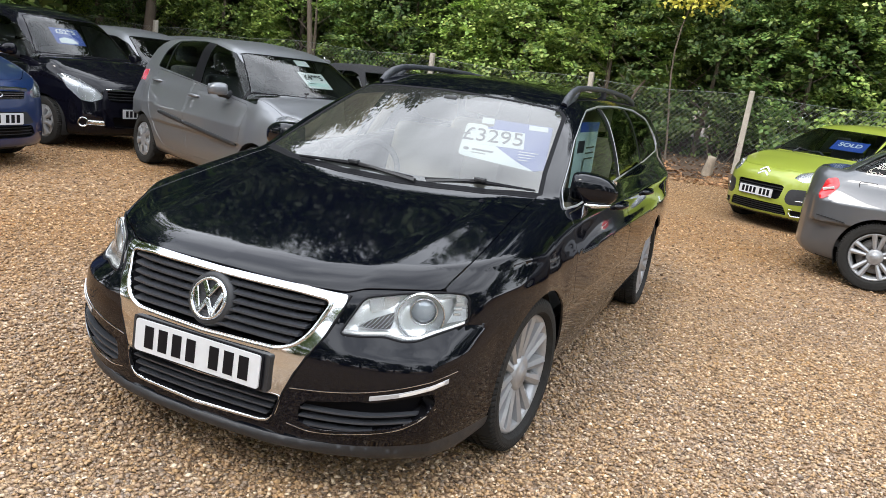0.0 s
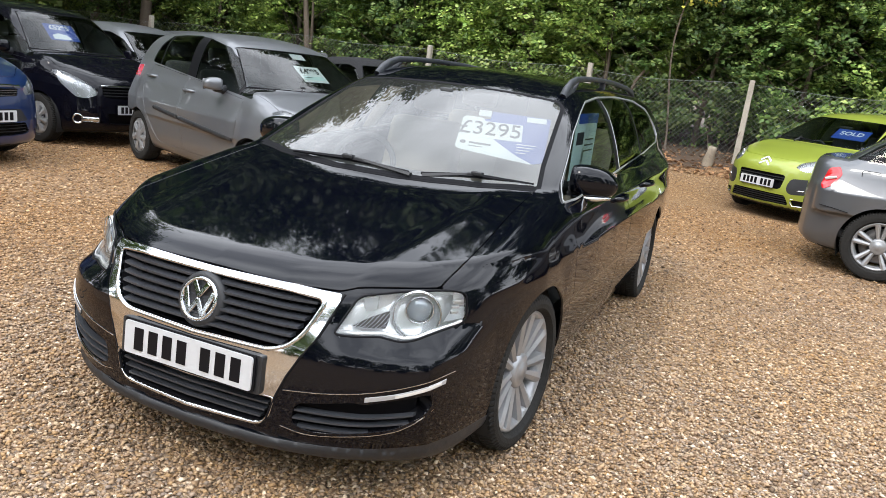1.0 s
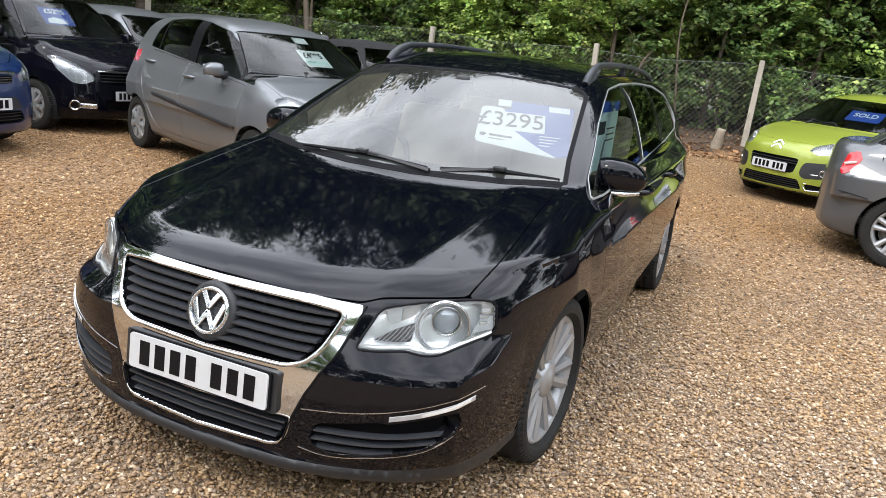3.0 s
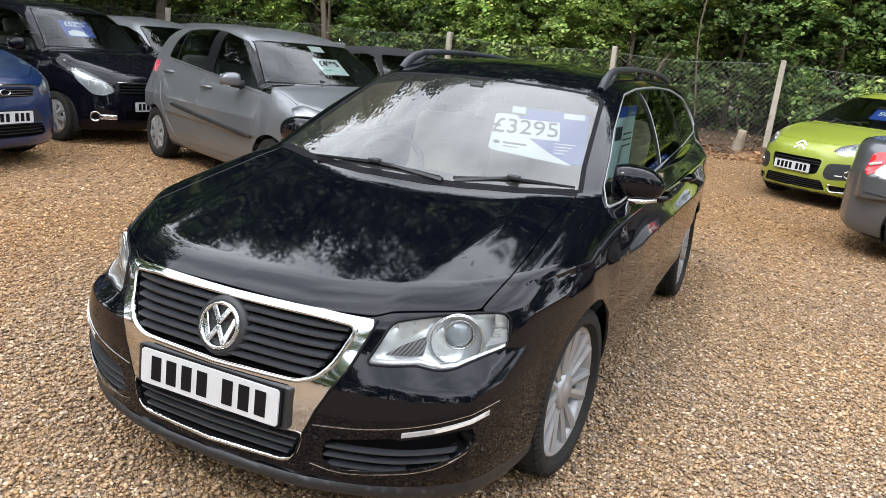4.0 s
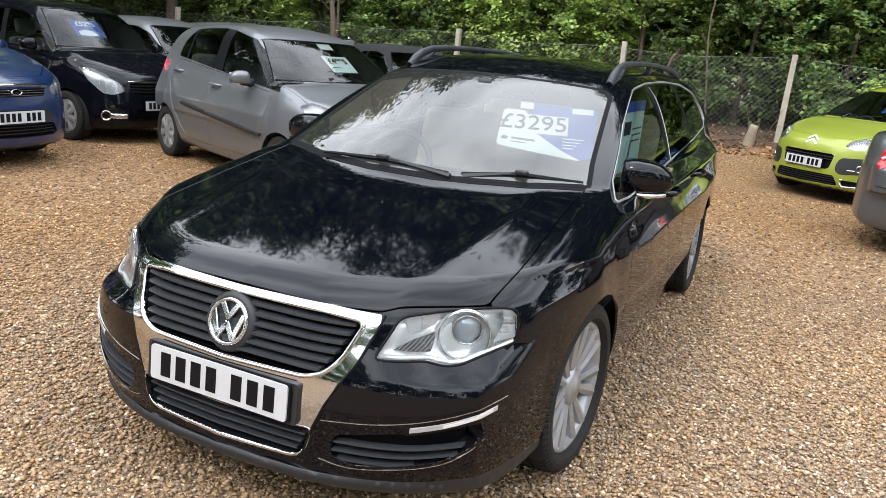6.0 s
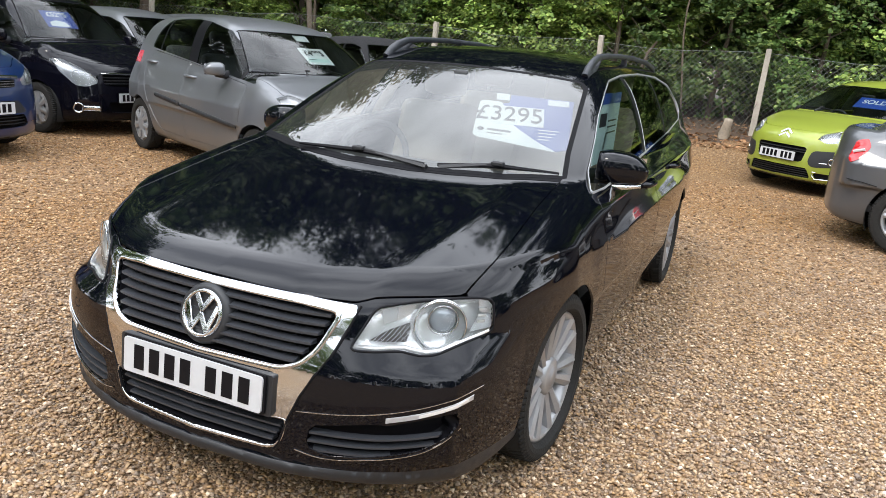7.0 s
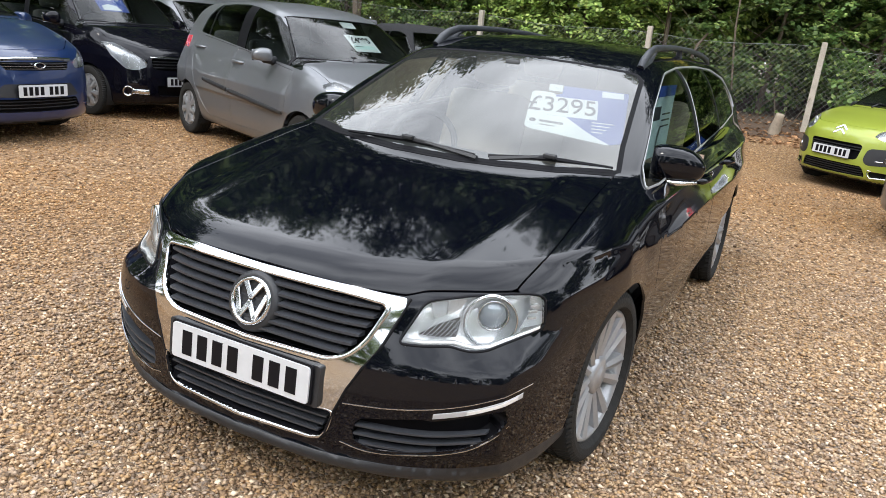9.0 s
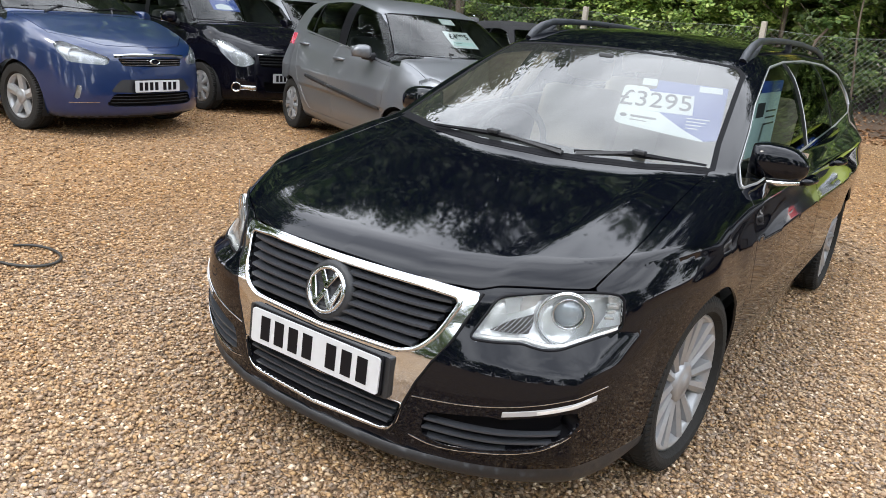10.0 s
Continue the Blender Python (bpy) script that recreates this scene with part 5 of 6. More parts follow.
for k in range(3):
    card_piece(sheet, leaf_m, [(0.0, 0.03 - k * 0.03), (0.09, 0.03 - k * 0.03), (0.09, 0.038 - k * 0.03), (0.0, 0.038 - k * 0.03)], TRIM, name="print_bar")

# silver hatchback
hatch_car, ysh = build_car("hatchback", HATCH, HATCH_AT, SILVER, "silver five-door hatchback with a white price card", 0.034)
for sd in (1, -1):
    door_mirror(hatch_car, sd, 0.92, 1.36, 1.03, (0.19, 0.12, 0.13), SILVER, False)
    for y, z in ((2.03, 0.905), (3.0, 0.975)):
        door_handle(hatch_car, sd, skin_x(ysh.f, y, z) - 0.008, y, z, SILVER)
    for y0, y1, z0, z1 in ((1.06, 2.158, 0.545, 0.617), (2.172, 2.776, 0.618, 0.659)):
        pts = [(sd * (skin_x(ysh.f, y, z0 + (z1 - z0) * (y - y0) / (y1 - y0)) + 0.002), y, z0 + (z1 - z0) * (y - y0) / (y1 - y0)) for y in np.linspace(y0, y1, 12)]
        part("rubbing_strip", tube(pts, [0.019] + [0.024] * 10 + [0.019], 8, flat=0.45), PLASTIC, hatch_car, "black rubbing strip", smooth=True)
wiper(hatch_car, (-0.42, 1.04, 1.055), (0.12, 0.985, 1.055), (-0.2, 0.93, 1.03))
c, m = screen_card(hatch_car, HATCH, 0.10, 1.205, 0.31, 0.26)
card_text(c, m, "£4995", 0.115, (0.0, 0.045), INK, 0.003, 0.82)
card_piece(c, m, [(-0.13, -0.095), (0.13, -0.095), (0.13, -0.035), (-0.13, -0.035)], TEALCARD)
card_piece(c, m, [(-0.12, -0.06), (-0.02, -0.06), (-0.02, -0.052), (-0.12, -0.052)], TRIM, 0.003, "print_bar")
c2, m2 = screen_card(hatch_car, HATCH, 0.08, 1.36, 0.16, 0.10)

# black small car with a high roof
small_car, _ = build_car("city_car", CITY, CITY_AT, NAVY, "black high-roofed small car with a blue price card", 0.036)
for sd in (1, -1):
    door_mirror(small_car, sd, 0.93, 1.22, 1.08, (0.19, 0.12, 0.15), NAVY, False)
    bm = lathe([(0.02, 0.05), (-0.006, 0.062), (-0.012, 0.055), (0.0, 0.045), (0.02, 0.03)], 24, "y")
    box((0.20, 0.012, 0.055), (-0.14, 0.0, 0.0), 0.012, bm=bm)
    bm.transform(Matrix.Diagonal((sd, 1, 1, 1)) @ pose(0.645, 0.215, 0.345, 0, 0, 42))
    part("fog_lamp_surround", bm, CHROME, small_car, "chrome fog lamp surround", smooth=True)
    lamp_bowl(small_car, (sd * 0.60, 0.29, 0.71), 0.055, 0.05, sd * 35)
bar_on_nose(CITY, [(0, 0.742), (0.2, 0.742), (0.42, 0.74)], -0.004, 0.014, 0.008, CHROME, "grille_bar", small_car)
for z in (0.70, 0.665, 0.63):
    bar_on_nose(CITY, [(0, z), (0.2, z), (0.39, z)], 0.02, 0.006, 0.012, PLASTIC, "grille_slat", small_car)
number_plate(small_car, 0, -0.012, 0.47, -2)
wiper(small_car, (-0.55, 1.02, 1.10), (0.05, 0.93, 1.10), (-0.3, 0.86, 1.07))
c, m = screen_card(small_car, CITY, -0.16, 1.30, 0.38, 0.30, BLUECARD)
card_text(c, m, "£5295", 0.11, (0, 0.08), CARD)
card_piece(c, m, [(-0.14, -0.13), (0.10, -0.13), (0.06, -0.05), (-0.05, -0.02), (-0.14, -0.06)], CARD)

# blue people carrier
tall_car, _ = build_car("people_carrier", CARRIER, CARRIER_AT, BLUE, "blue people carrier with chrome bonnet strip and alloy wheels", 0.036)
for sd in (1, -1):
    door_mirror(tall_car, sd, 0.98, 1.45, 1.06, (0.2, 0.13, 0.15), BLUE, False)
    lamp_bowl(tall_car, (sd * 0.66, 0.31, 0.765), 0.055, 0.05, sd * 35)
    lamp_bowl(tall_car, (sd * 0.54, 0.22, 0.735), 0.045, 0.04, sd * 30)
bar_on_nose(CARRIER, [(0.556, 0.345), (0.66, 0.338), (0.756, 0.333)], 0.0, 0.004, 0.006, CHROME, "trim_strip", tall_car, "thin chrome strip")
bar_on_nose(CARRIER, [(0, 0.777), (0.2, 0.776), (0.40, 0.764)], -0.002, 0.018, 0.008, CHROME, "bonnet_strip", tall_car, "chrome strip on the bonnet edge")
for z in (0.735, 0.712, 0.69):
    bar_on_nose(CARRIER, [(0, z), (0.2, z), (0.35, z)], 0.016, 0.005, 0.012, SATIN, "grille_slat", tall_car)
for z in (0.40, 0.37, 0.34):
    bar_on_nose(CARRIER, [(0, z), (0.2, z), (0.45, z)], 0.016, 0.004, 0.01, PLASTIC, "lower_grille_slat", tall_car)
bm = lathe([(0.01, 0.066), (-0.006, 0.066), (-0.01, 0.058), (-0.004, 0.052), (-0.004, 0.0001)], 32, "y")
bm.transform(pose(0, 0.03, 0.722, -14) @ Matrix.Diagonal((0.9, 1, 0.42, 1)))
ov = part("badge", bm, CHROME, tall_car, "oval chrome badge", smooth=True)
bm = lathe([(-0.006, 0.052), (-0.008, 0.0001)], 32, "y")
bm.transform(pose(0, 0.03, 0.722, -14) @ Matrix.Diagonal((0.88, 1, 0.39, 1)))
part("badge_centre", bm, NAVY, ov, "dark badge centre")
number_plate(tall_car, 0, -0.012, 0.497, -2)
wiper(tall_car, (-0.6, 1.2, 1.13), (0.1, 1.07, 1.13), (-0.45, 1.06, 1.09))
wiper(tall_car, (0.1, 1.08, 1.13), (0.6, 1.2, 1.13), (0.3, 1.06, 1.09))

# lime hatchback
lime, _ = build_car("lime_hatchback", LIME, LIME_AT, GREEN, "lime green hatchback with black bumper inserts by the fence", 0.036)
for sd in (1, -1):
    door_mirror(lime, sd, 0.85, 1.40, 1.00, (0.17, 0.11, 0.12), PLASTIC, False)
    lamp_bowl(lime, (sd * 0.60, 0.34, 0.79), 0.055, 0.05, sd * 38)
    bm = lathe([(0.02, 0.042), (-0.006, 0.046), (-0.01, 0.04), (0.0, 0.032), (0.01, 0.0001)], 24, "y")
    bm.transform(pose(sd * 0.628, 0.205, 0.478, 0, 0, sd * 38))
    part("fog_lamp", bm, CHROME, lime, "chrome-rimmed fog lamp", smooth=True)
    bm = tube([(sd * 0.43, 0.075, 0.435), (sd * 0.53, 0.125, 0.45), (sd * 0.59, 0.168, 0.452)], 0.006, 6)
    part("trim_strip", bm, CHROME, lime)
    bm = tube([(sd * 0.665, 0.262, 0.325), (sd * 0.47, 0.088, 0.332), (sd * 0.475, 0.09, 0.285), (sd * 0.50, 0.115, 0.245), (sd * 0.68, 0.275, 0.258)], 0.008, 6)
    part("vent_rim", bm, CHROME, lime)
for z in (0.58, 0.55):
    bar_on_nose(LIME, [(0, z), (0.2, z), (0.35, z)], 0.016, 0.006, 0.012, PLASTIC, "grille_slat", lime)
for z in (0.345, 0.318, 0.291, 0.264):
    bar_on_nose(LIME, [(0, z), (0.2, z), (0.41, z)], 0.016, 0.005, 0.012, PLASTIC, "lower_grille_slat", lime)
for k, dz in enumerate((0.0, 0.05)):
    bm = bmesh.new()
    for sd in (-1, 1):
        box((0.10, 0.014, 0.026), (sd * 0.040, 0, -0.028), 0.004, (0, sd * 38, 0), bm=bm)
    bm.transform(pose(0, 0.085 + dz * 0.65, 0.755 + dz, -30))
    part("badge", bm, CHROME, lime, "chrome chevron badge")
number_plate(lime, 0, -0.02, 0.492, -2)
wiper(lime, (-0.55, 1.10, 1.06), (0.0, 1.0, 1.06), (-0.3, 0.95, 1.03))
c, m = screen_card(lime, LIME, 0.28, 1.20, 0.44, 0.26, BLUECARD)
card_text(c, m, "SOLD", 0.13, (0, 0.02), CARD)

# grey hatchback that stands with its tail to the yard
grey, gsh = build_car("grey_hatchback", GREYCAR, GREY_AT, GREY, "grey metallic car with red tail lamps and alloy wheels", 0.034)
tl = where(poly(rounded([(4.055, 0.79), (4.02, 0.945), (3.93, 0.972), (3.895, 0.905), (3.955, 0.80), (4.03, 0.752)], 0.02), 1, 2), lambda p: np.abs(p[:, 0]) > 0.5)
lamp_shell = Shell(body_solid(GREYCAR), (-1.0, 3.7, 0.6), (1.0, 4.35, 1.15), 0.02)
lamp_shell.cut(lambda p: tl(p))
lamp_shell.settle()
for sd in (1, -1):
    lamp_shell.panel("tail_lamp", lamp_shell.take((tl(lamp_shell.C) < 0) & (lamp_shell.C[:, 0] * sd > 0)), RED, grey, "red tail lamp", lift=0.006)
    bm = box((0.012, 0.10, 0.022), (sd * 0.838, 3.985, 0.865), 0.004, (-18, sd * 24, 0))
    part("lamp_strip", bm, WHITE, grey)
    bm = tube([(sd * 0.893, 4.03, 0.615), (sd * 0.903, 3.9, 0.60), (sd * 0.906, 3.78, 0.58)], 0.004, 5)
    part("bumper_seam", bm, INK, grey)
    for y in (2.15, 3.0):
        door_handle(grey, sd, skin_x(gsh.f, y, 0.88) - 0.008, y, 0.88, GREY)
    door_mirror(grey, sd, 0.95, 1.4, 1.02, (0.19, 0.12, 0.13), GREY, False)
ring = [(-0.832 + 0.14 * (b - 0.05) * -1, 3.66 + a, 0.915 + b) for a, b in rounded([(-0.075, -0.06), (0.075, -0.06), (0.085, 0.055), (-0.065, 0.055)], 0.02)]
part("fuel_flap", tube(ring, 0.003, 5, closed=True), INK, grey)

# silver car and pale car further down the row, and the soft-top
silver2, _ = build_car("silver_hatchback", SILVER2, SILVER2_AT, SILVER, "silver hatchback parked between two other cars", 0.045)
for sd in (1, -1):
    door_mirror(silver2, sd, 0.90, 1.4, 1.02, (0.19, 0.12, 0.13), SILVER, False)
c, m = screen_card(silver2, SILVER2, 0.1, 1.2, 0.36, 0.26, BLUECARD)
card_piece(c, m, [(-0.14, -0.05), (0.14, -0.05), (0.14, 0.09), (-0.14, 0.09)], CARD)
pale = copy_thing(silver2, PALE_AT)
pale.name = "pale_hatchback"
tagged(pale, "pale silver hatchback at the end of the row", "car")
FABRIC = mat("soft_top_fabric", (0.012, 0.012, 0.014), 0.95, vary=0.2, vscale=10, bump=0.4, bscale=300)
soft, _ = build_car("soft_top_car", SOFT, SOFT_AT, FABRIC, "black car with a fabric roof by the fence", 0.045)


# ---- gravel yard, bank and far ground ----
def gravel_ramp(n, l, source):
    r = n.new("ShaderNodeValToRGB")
    r.color_ramp.interpolation = "CONSTANT"
    cols = [(0.0, (0.43, 0.315, 0.21)), (0.12, (0.29, 0.205, 0.135)), (0.24, (0.52, 0.40, 0.275)), (0.37, (0.36, 0.265, 0.19)), (0.49, (0.60, 0.485, 0.37)), (0.60, (0.17, 0.125, 0.09)),
            (0.67, (0.47, 0.33, 0.19)), (0.77, (0.43, 0.355, 0.30)), (0.88, (0.86, 0.76, 0.65)), (0.94, (0.31, 0.265, 0.235))]
    e = r.color_ramp.elements
    e[0].position, e[0].color = cols[0][0], (*cols[0][1], 1)
    e[1].position, e[1].color = cols[1][0], (*cols[1][1], 1)
    for p, c in cols[2:]:
        k = e.new(p)
        k.color = (*c, 1)
    l.new(source, r.inputs[0])
    return r


def gravel_material(name, islands):
    m = bpy.data.materials.new(name)
    m.use_nodes = True
    n, l = m.node_tree.nodes, m.node_tree.links
    b = n["Principled BSDF"]
    b.inputs["Roughness"].default_value = 0.8
    co = n.new("ShaderNodeTexCoord")
    big = n.new("ShaderNodeTexNoise")
    big.inputs["Scale"].default_value, big.inputs["Detail"].default_value = 0.55, 5
    l.new(co.outputs["Object"], big.inputs["Vector"])
    tone = n.new("ShaderNodeMix")
    tone.data_type, tone.blend_type = "RGBA", "MULTIPLY"
    patch = n.new("ShaderNodeValToRGB")
    patch.color_ramp.elements[0].position, patch.color_ramp.elements[1].position = 0.35, 0.65
    patch.color_ramp.elements[0].color, patch.color_ramp.elements[1].color = (0.94, 0.815, 0.645, 1), (0.84, 0.775, 0.705, 1)
    l.new(big.outputs["Fac"], patch.inputs[0])
    tone.inputs[0].default_value = 1.0
    if islands:
        geo = n.new("ShaderNodeNewGeometry")
        r = gravel_ramp(n, l, geo.outputs["Random Per Island"])
        grain = n.new("ShaderNodeTexNoise")
        grain.inputs["Scale"].default_value = 160
        l.new(co.outputs["Object"], grain.inputs["Vector"])
        bump = n.new("ShaderNodeBump")
        bump.inputs["Strength"].default_value, bump.inputs["Distance"].default_value = 0.3, 0.002
        l.new(grain.outputs["Fac"], bump.inputs["Height"]), l.new(bump.outputs[0], b.inputs["Normal"])
    else:
        vo, vd = n.new("ShaderNodeTexVoronoi"), n.new("ShaderNodeTexVoronoi")
        warp, wadd = n.new("ShaderNodeTexNoise"), n.new("ShaderNodeMix")
        warp.inputs["Scale"].default_value = 60
        wadd.data_type, wadd.blend_type = "RGBA", "LINEAR_LIGHT"
        wadd.inputs[0].default_value = 0.012
        l.new(co.outputs["Object"], warp.inputs["Vector"])
        l.new(co.outputs["Object"], wadd.inputs[6]), l.new(warp.outputs["Color"], wadd.inputs[7])
        for v in (vo, vd):
            v.inputs["Scale"].default_value = 58
            l.new(wadd.outputs[2], v.inputs["Vector"])
        sep = n.new("ShaderNodeSeparateColor")
        l.new(vo.outputs["Color"], sep.inputs[0])
        r = gravel_ramp(n, l, sep.outputs[0])
        vd.feature = "DISTANCE_TO_EDGE"
        bump = n.new("ShaderNodeBump")
        bump.inputs["Strength"].default_value, bump.inputs["Distance"].default_value = 0.75, 0.02
        curve_ = n.new("ShaderNodeMapRange")
        curve_.inputs["From Max"].default_value = 0.35
        l.new(vd.outputs["Distance"], curve_.inputs["Value"])
        l.new(curve_.outputs[0], bump.inputs["Height"]), l.new(bump.outputs[0], b.inputs["Normal"])
    l.new(r.outputs[0], tone.inputs[6]), l.new(patch.outputs[0], tone.inputs[7])
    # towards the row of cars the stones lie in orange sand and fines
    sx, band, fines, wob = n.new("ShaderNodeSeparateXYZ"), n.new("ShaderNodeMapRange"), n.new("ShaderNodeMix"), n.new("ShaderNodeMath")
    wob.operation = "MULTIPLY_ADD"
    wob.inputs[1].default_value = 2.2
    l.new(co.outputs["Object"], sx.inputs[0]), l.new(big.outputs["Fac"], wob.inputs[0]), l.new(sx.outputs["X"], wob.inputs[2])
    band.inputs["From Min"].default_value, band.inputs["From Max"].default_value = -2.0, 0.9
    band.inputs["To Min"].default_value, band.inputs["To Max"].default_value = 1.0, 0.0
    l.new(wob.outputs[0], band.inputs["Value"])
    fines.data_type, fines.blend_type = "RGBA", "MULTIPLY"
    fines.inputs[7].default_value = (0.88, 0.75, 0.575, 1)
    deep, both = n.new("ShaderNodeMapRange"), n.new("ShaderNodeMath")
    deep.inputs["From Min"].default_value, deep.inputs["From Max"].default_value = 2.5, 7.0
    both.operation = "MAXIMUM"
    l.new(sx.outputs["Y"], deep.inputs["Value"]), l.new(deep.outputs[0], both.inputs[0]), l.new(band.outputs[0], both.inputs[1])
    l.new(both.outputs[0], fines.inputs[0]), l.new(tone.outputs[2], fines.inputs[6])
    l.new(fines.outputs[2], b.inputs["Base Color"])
    return m


def ground_z(x, y):
    """The yard is level and rises to a low bank under the fence."""
    t = np.clip((np.asarray(y, float) - 9.6) / 2.4, 0, 1)
    u = np.clip((np.asarray(y, float) - 11.4) / 1.6, 0, 1)
    return 0.30 * t * t * (3 - 2 * t) + 0.22 * u * u * (3 - 2 * u)


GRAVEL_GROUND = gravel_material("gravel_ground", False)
GRAVEL_STONES = gravel_material("gravel_stones", True)
SOIL = mat("leaf_litter_soil", (0.085, 0.055, 0.035), 0.95, vary=0.4, vscale=4, bump=0.9, bscale=40)
xs = np.concatenate([np.linspace(-260, -20, 13), np.linspace(-18, 18, 73), np.linspace(20, 260, 13)])
ys = np.concatenate([np.linspace(-260, -10, 13), np.linspace(-8, 18, 131), np.linspace(20, 300, 15)])
gx, gy = np.meshgrid(xs, ys, indexing="ij")
gz = ground_z(gx, gy) + 0.0
verts = np.stack([gx, gy, gz], -1).reshape(-1, 3)
ny = len(ys)
faces = [(i * ny + j, (i + 1) * ny + j, (i + 1) * ny + j + 1, i * ny + j + 1) for i in range(len(xs) - 1) for j in range(ny - 1)]
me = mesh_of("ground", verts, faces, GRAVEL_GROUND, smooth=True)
me.materials.append(SOIL)
me.polygons.foreach_set("material_index", [1 if verts[f[0]][1] > 11.55 + 0.15 * math.sin(verts[f[0]][0] * 1.7) else 0 for f in faces])
tagged(new("ground", me), "level yard of loose tan gravel with a soil bank", "ground", kind="structure")


def scatter(name, n, place, size, seed, material, label, flat=(0.38, 0.7), tris=20):
    """Many loose stones in one mesh."""
    rng = np.random.default_rng(seed)
    ico = bmesh.new()
    bmesh.ops.create_icosphere(ico, subdivisions=1, radius=1)
    base = np.array([v.co[:] for v in ico.verts])
    tri = np.array([[v.index for v in f.verts] for f in ico.faces])
    ico.free()
    if tris == 8:
        base = np.array([(1, 0, 0), (0, 1, 0), (-1, 0, 0), (0, -1, 0), (0, 0, 1), (0, 0, -1)], float)
        tri = np.array([(0, 1, 4), (1, 2, 4), (2, 3, 4), (3, 0, 4), (1, 0, 5), (2, 1, 5), (3, 2, 5), (0, 3, 5)])
    p = place(rng, n)
    n = len(p)
    s = rng.uniform(*size, n) * rng.choice([0.7, 1.0, 1.0, 1.25], n)
    dims = np.stack([s * rng.uniform(0.7, 1.4, n), s * rng.uniform(0.7, 1.1, n), s * rng.uniform(*flat, n)], 1)
    jit = base[None] * (1 + rng.uniform(-0.22, 0.22, (n, len(base), 1)))
    v = jit * dims[:, None, :]
    a, t1, t2 = rng.uniform(0, 6.283, n), rng.normal(0, 0.3, n), rng.normal(0, 0.3, n)
    v[..., 2] += v[..., 0] * np.tan(t1)[:, None] * 0.6 + v[..., 1] * np.tan(t2)[:, None] * 0.6
    c, d = np.cos(a)[:, None], np.sin(a)[:, None]
    v = np.stack([v[..., 0] * c - v[..., 1] * d, v[..., 0] * d + v[..., 1] * c, v[..., 2]], -1)
    v += p[:, None, :]
    f = (tri[None] + (np.arange(n) * len(base))[:, None, None]).reshape(-1, 3)
    me = bpy.data.meshes.new(name)
    v = v.reshape(-1, 3)
    me.vertices.add(len(v)), me.loops.add(f.size), me.polygons.add(len(f))
    me.vertices.foreach_set("co", v.ravel())
    me.loops.foreach_set("vertex_index", f.ravel().astype(np.int32))
    me.polygons.foreach_set("loop_start", np.arange(0, f.size, 3, dtype=np.int32))
    me.materials.append(material)
    me.update(calc_edges=True)
    me.validate()
    return tagged(new(name, me), label, "gravel", kind="stuff")


def near_yard(rng, n):
    x, y = rng.uniform(-3.6, 3.0, n), rng.uniform(-1.0, 4.6, n)
    dist = np.hypot(x - 1.45, y + 1.6)
    keep = rng.uniform(0, 1, n) < np.clip(1.6 - dist * 0.2, 0.35, 1)
    keep &= ~((np.abs(x) < 0.62) & (y > 0.5))
    x, y = x[keep], y[keep]
    return np.stack([x, y, rng.uniform(-0.003, 0.009, len(x))], 1)


scatter("gravel", 215000, near_yard, (0.0065, 0.0125), 3, GRAVEL_STONES, "loose tan, grey and orange gravel stones", tris=8)


def far_yard(rng, n):
    x, y = rng.uniform(-7.0, 4.5, n), rng.uniform(-0.5, 9.0, n)
    keep = ~((x > -3.3) & (x < 2.8) & (y < 4.4)) & ~((np.abs(x) < 0.8) & (y > 0.3) & (y < 4.8))
    x, y = x[keep], y[keep]
    return np.stack([x, y, rng.uniform(-0.003, 0.009, len(x))], 1)


scatter("gravel", 70000, far_yard, (0.010, 0.017), 4, GRAVEL_STONES, "loose tan gravel stones across the yard", tris=8)


def litter_place(rng, n):
    x, y = rng.uniform(-9, 6, n), 11.2 + np.abs(rng.normal(0, 0.9, n))
    return np.stack([x, y, ground_z(x, y) + 0.01], 1)


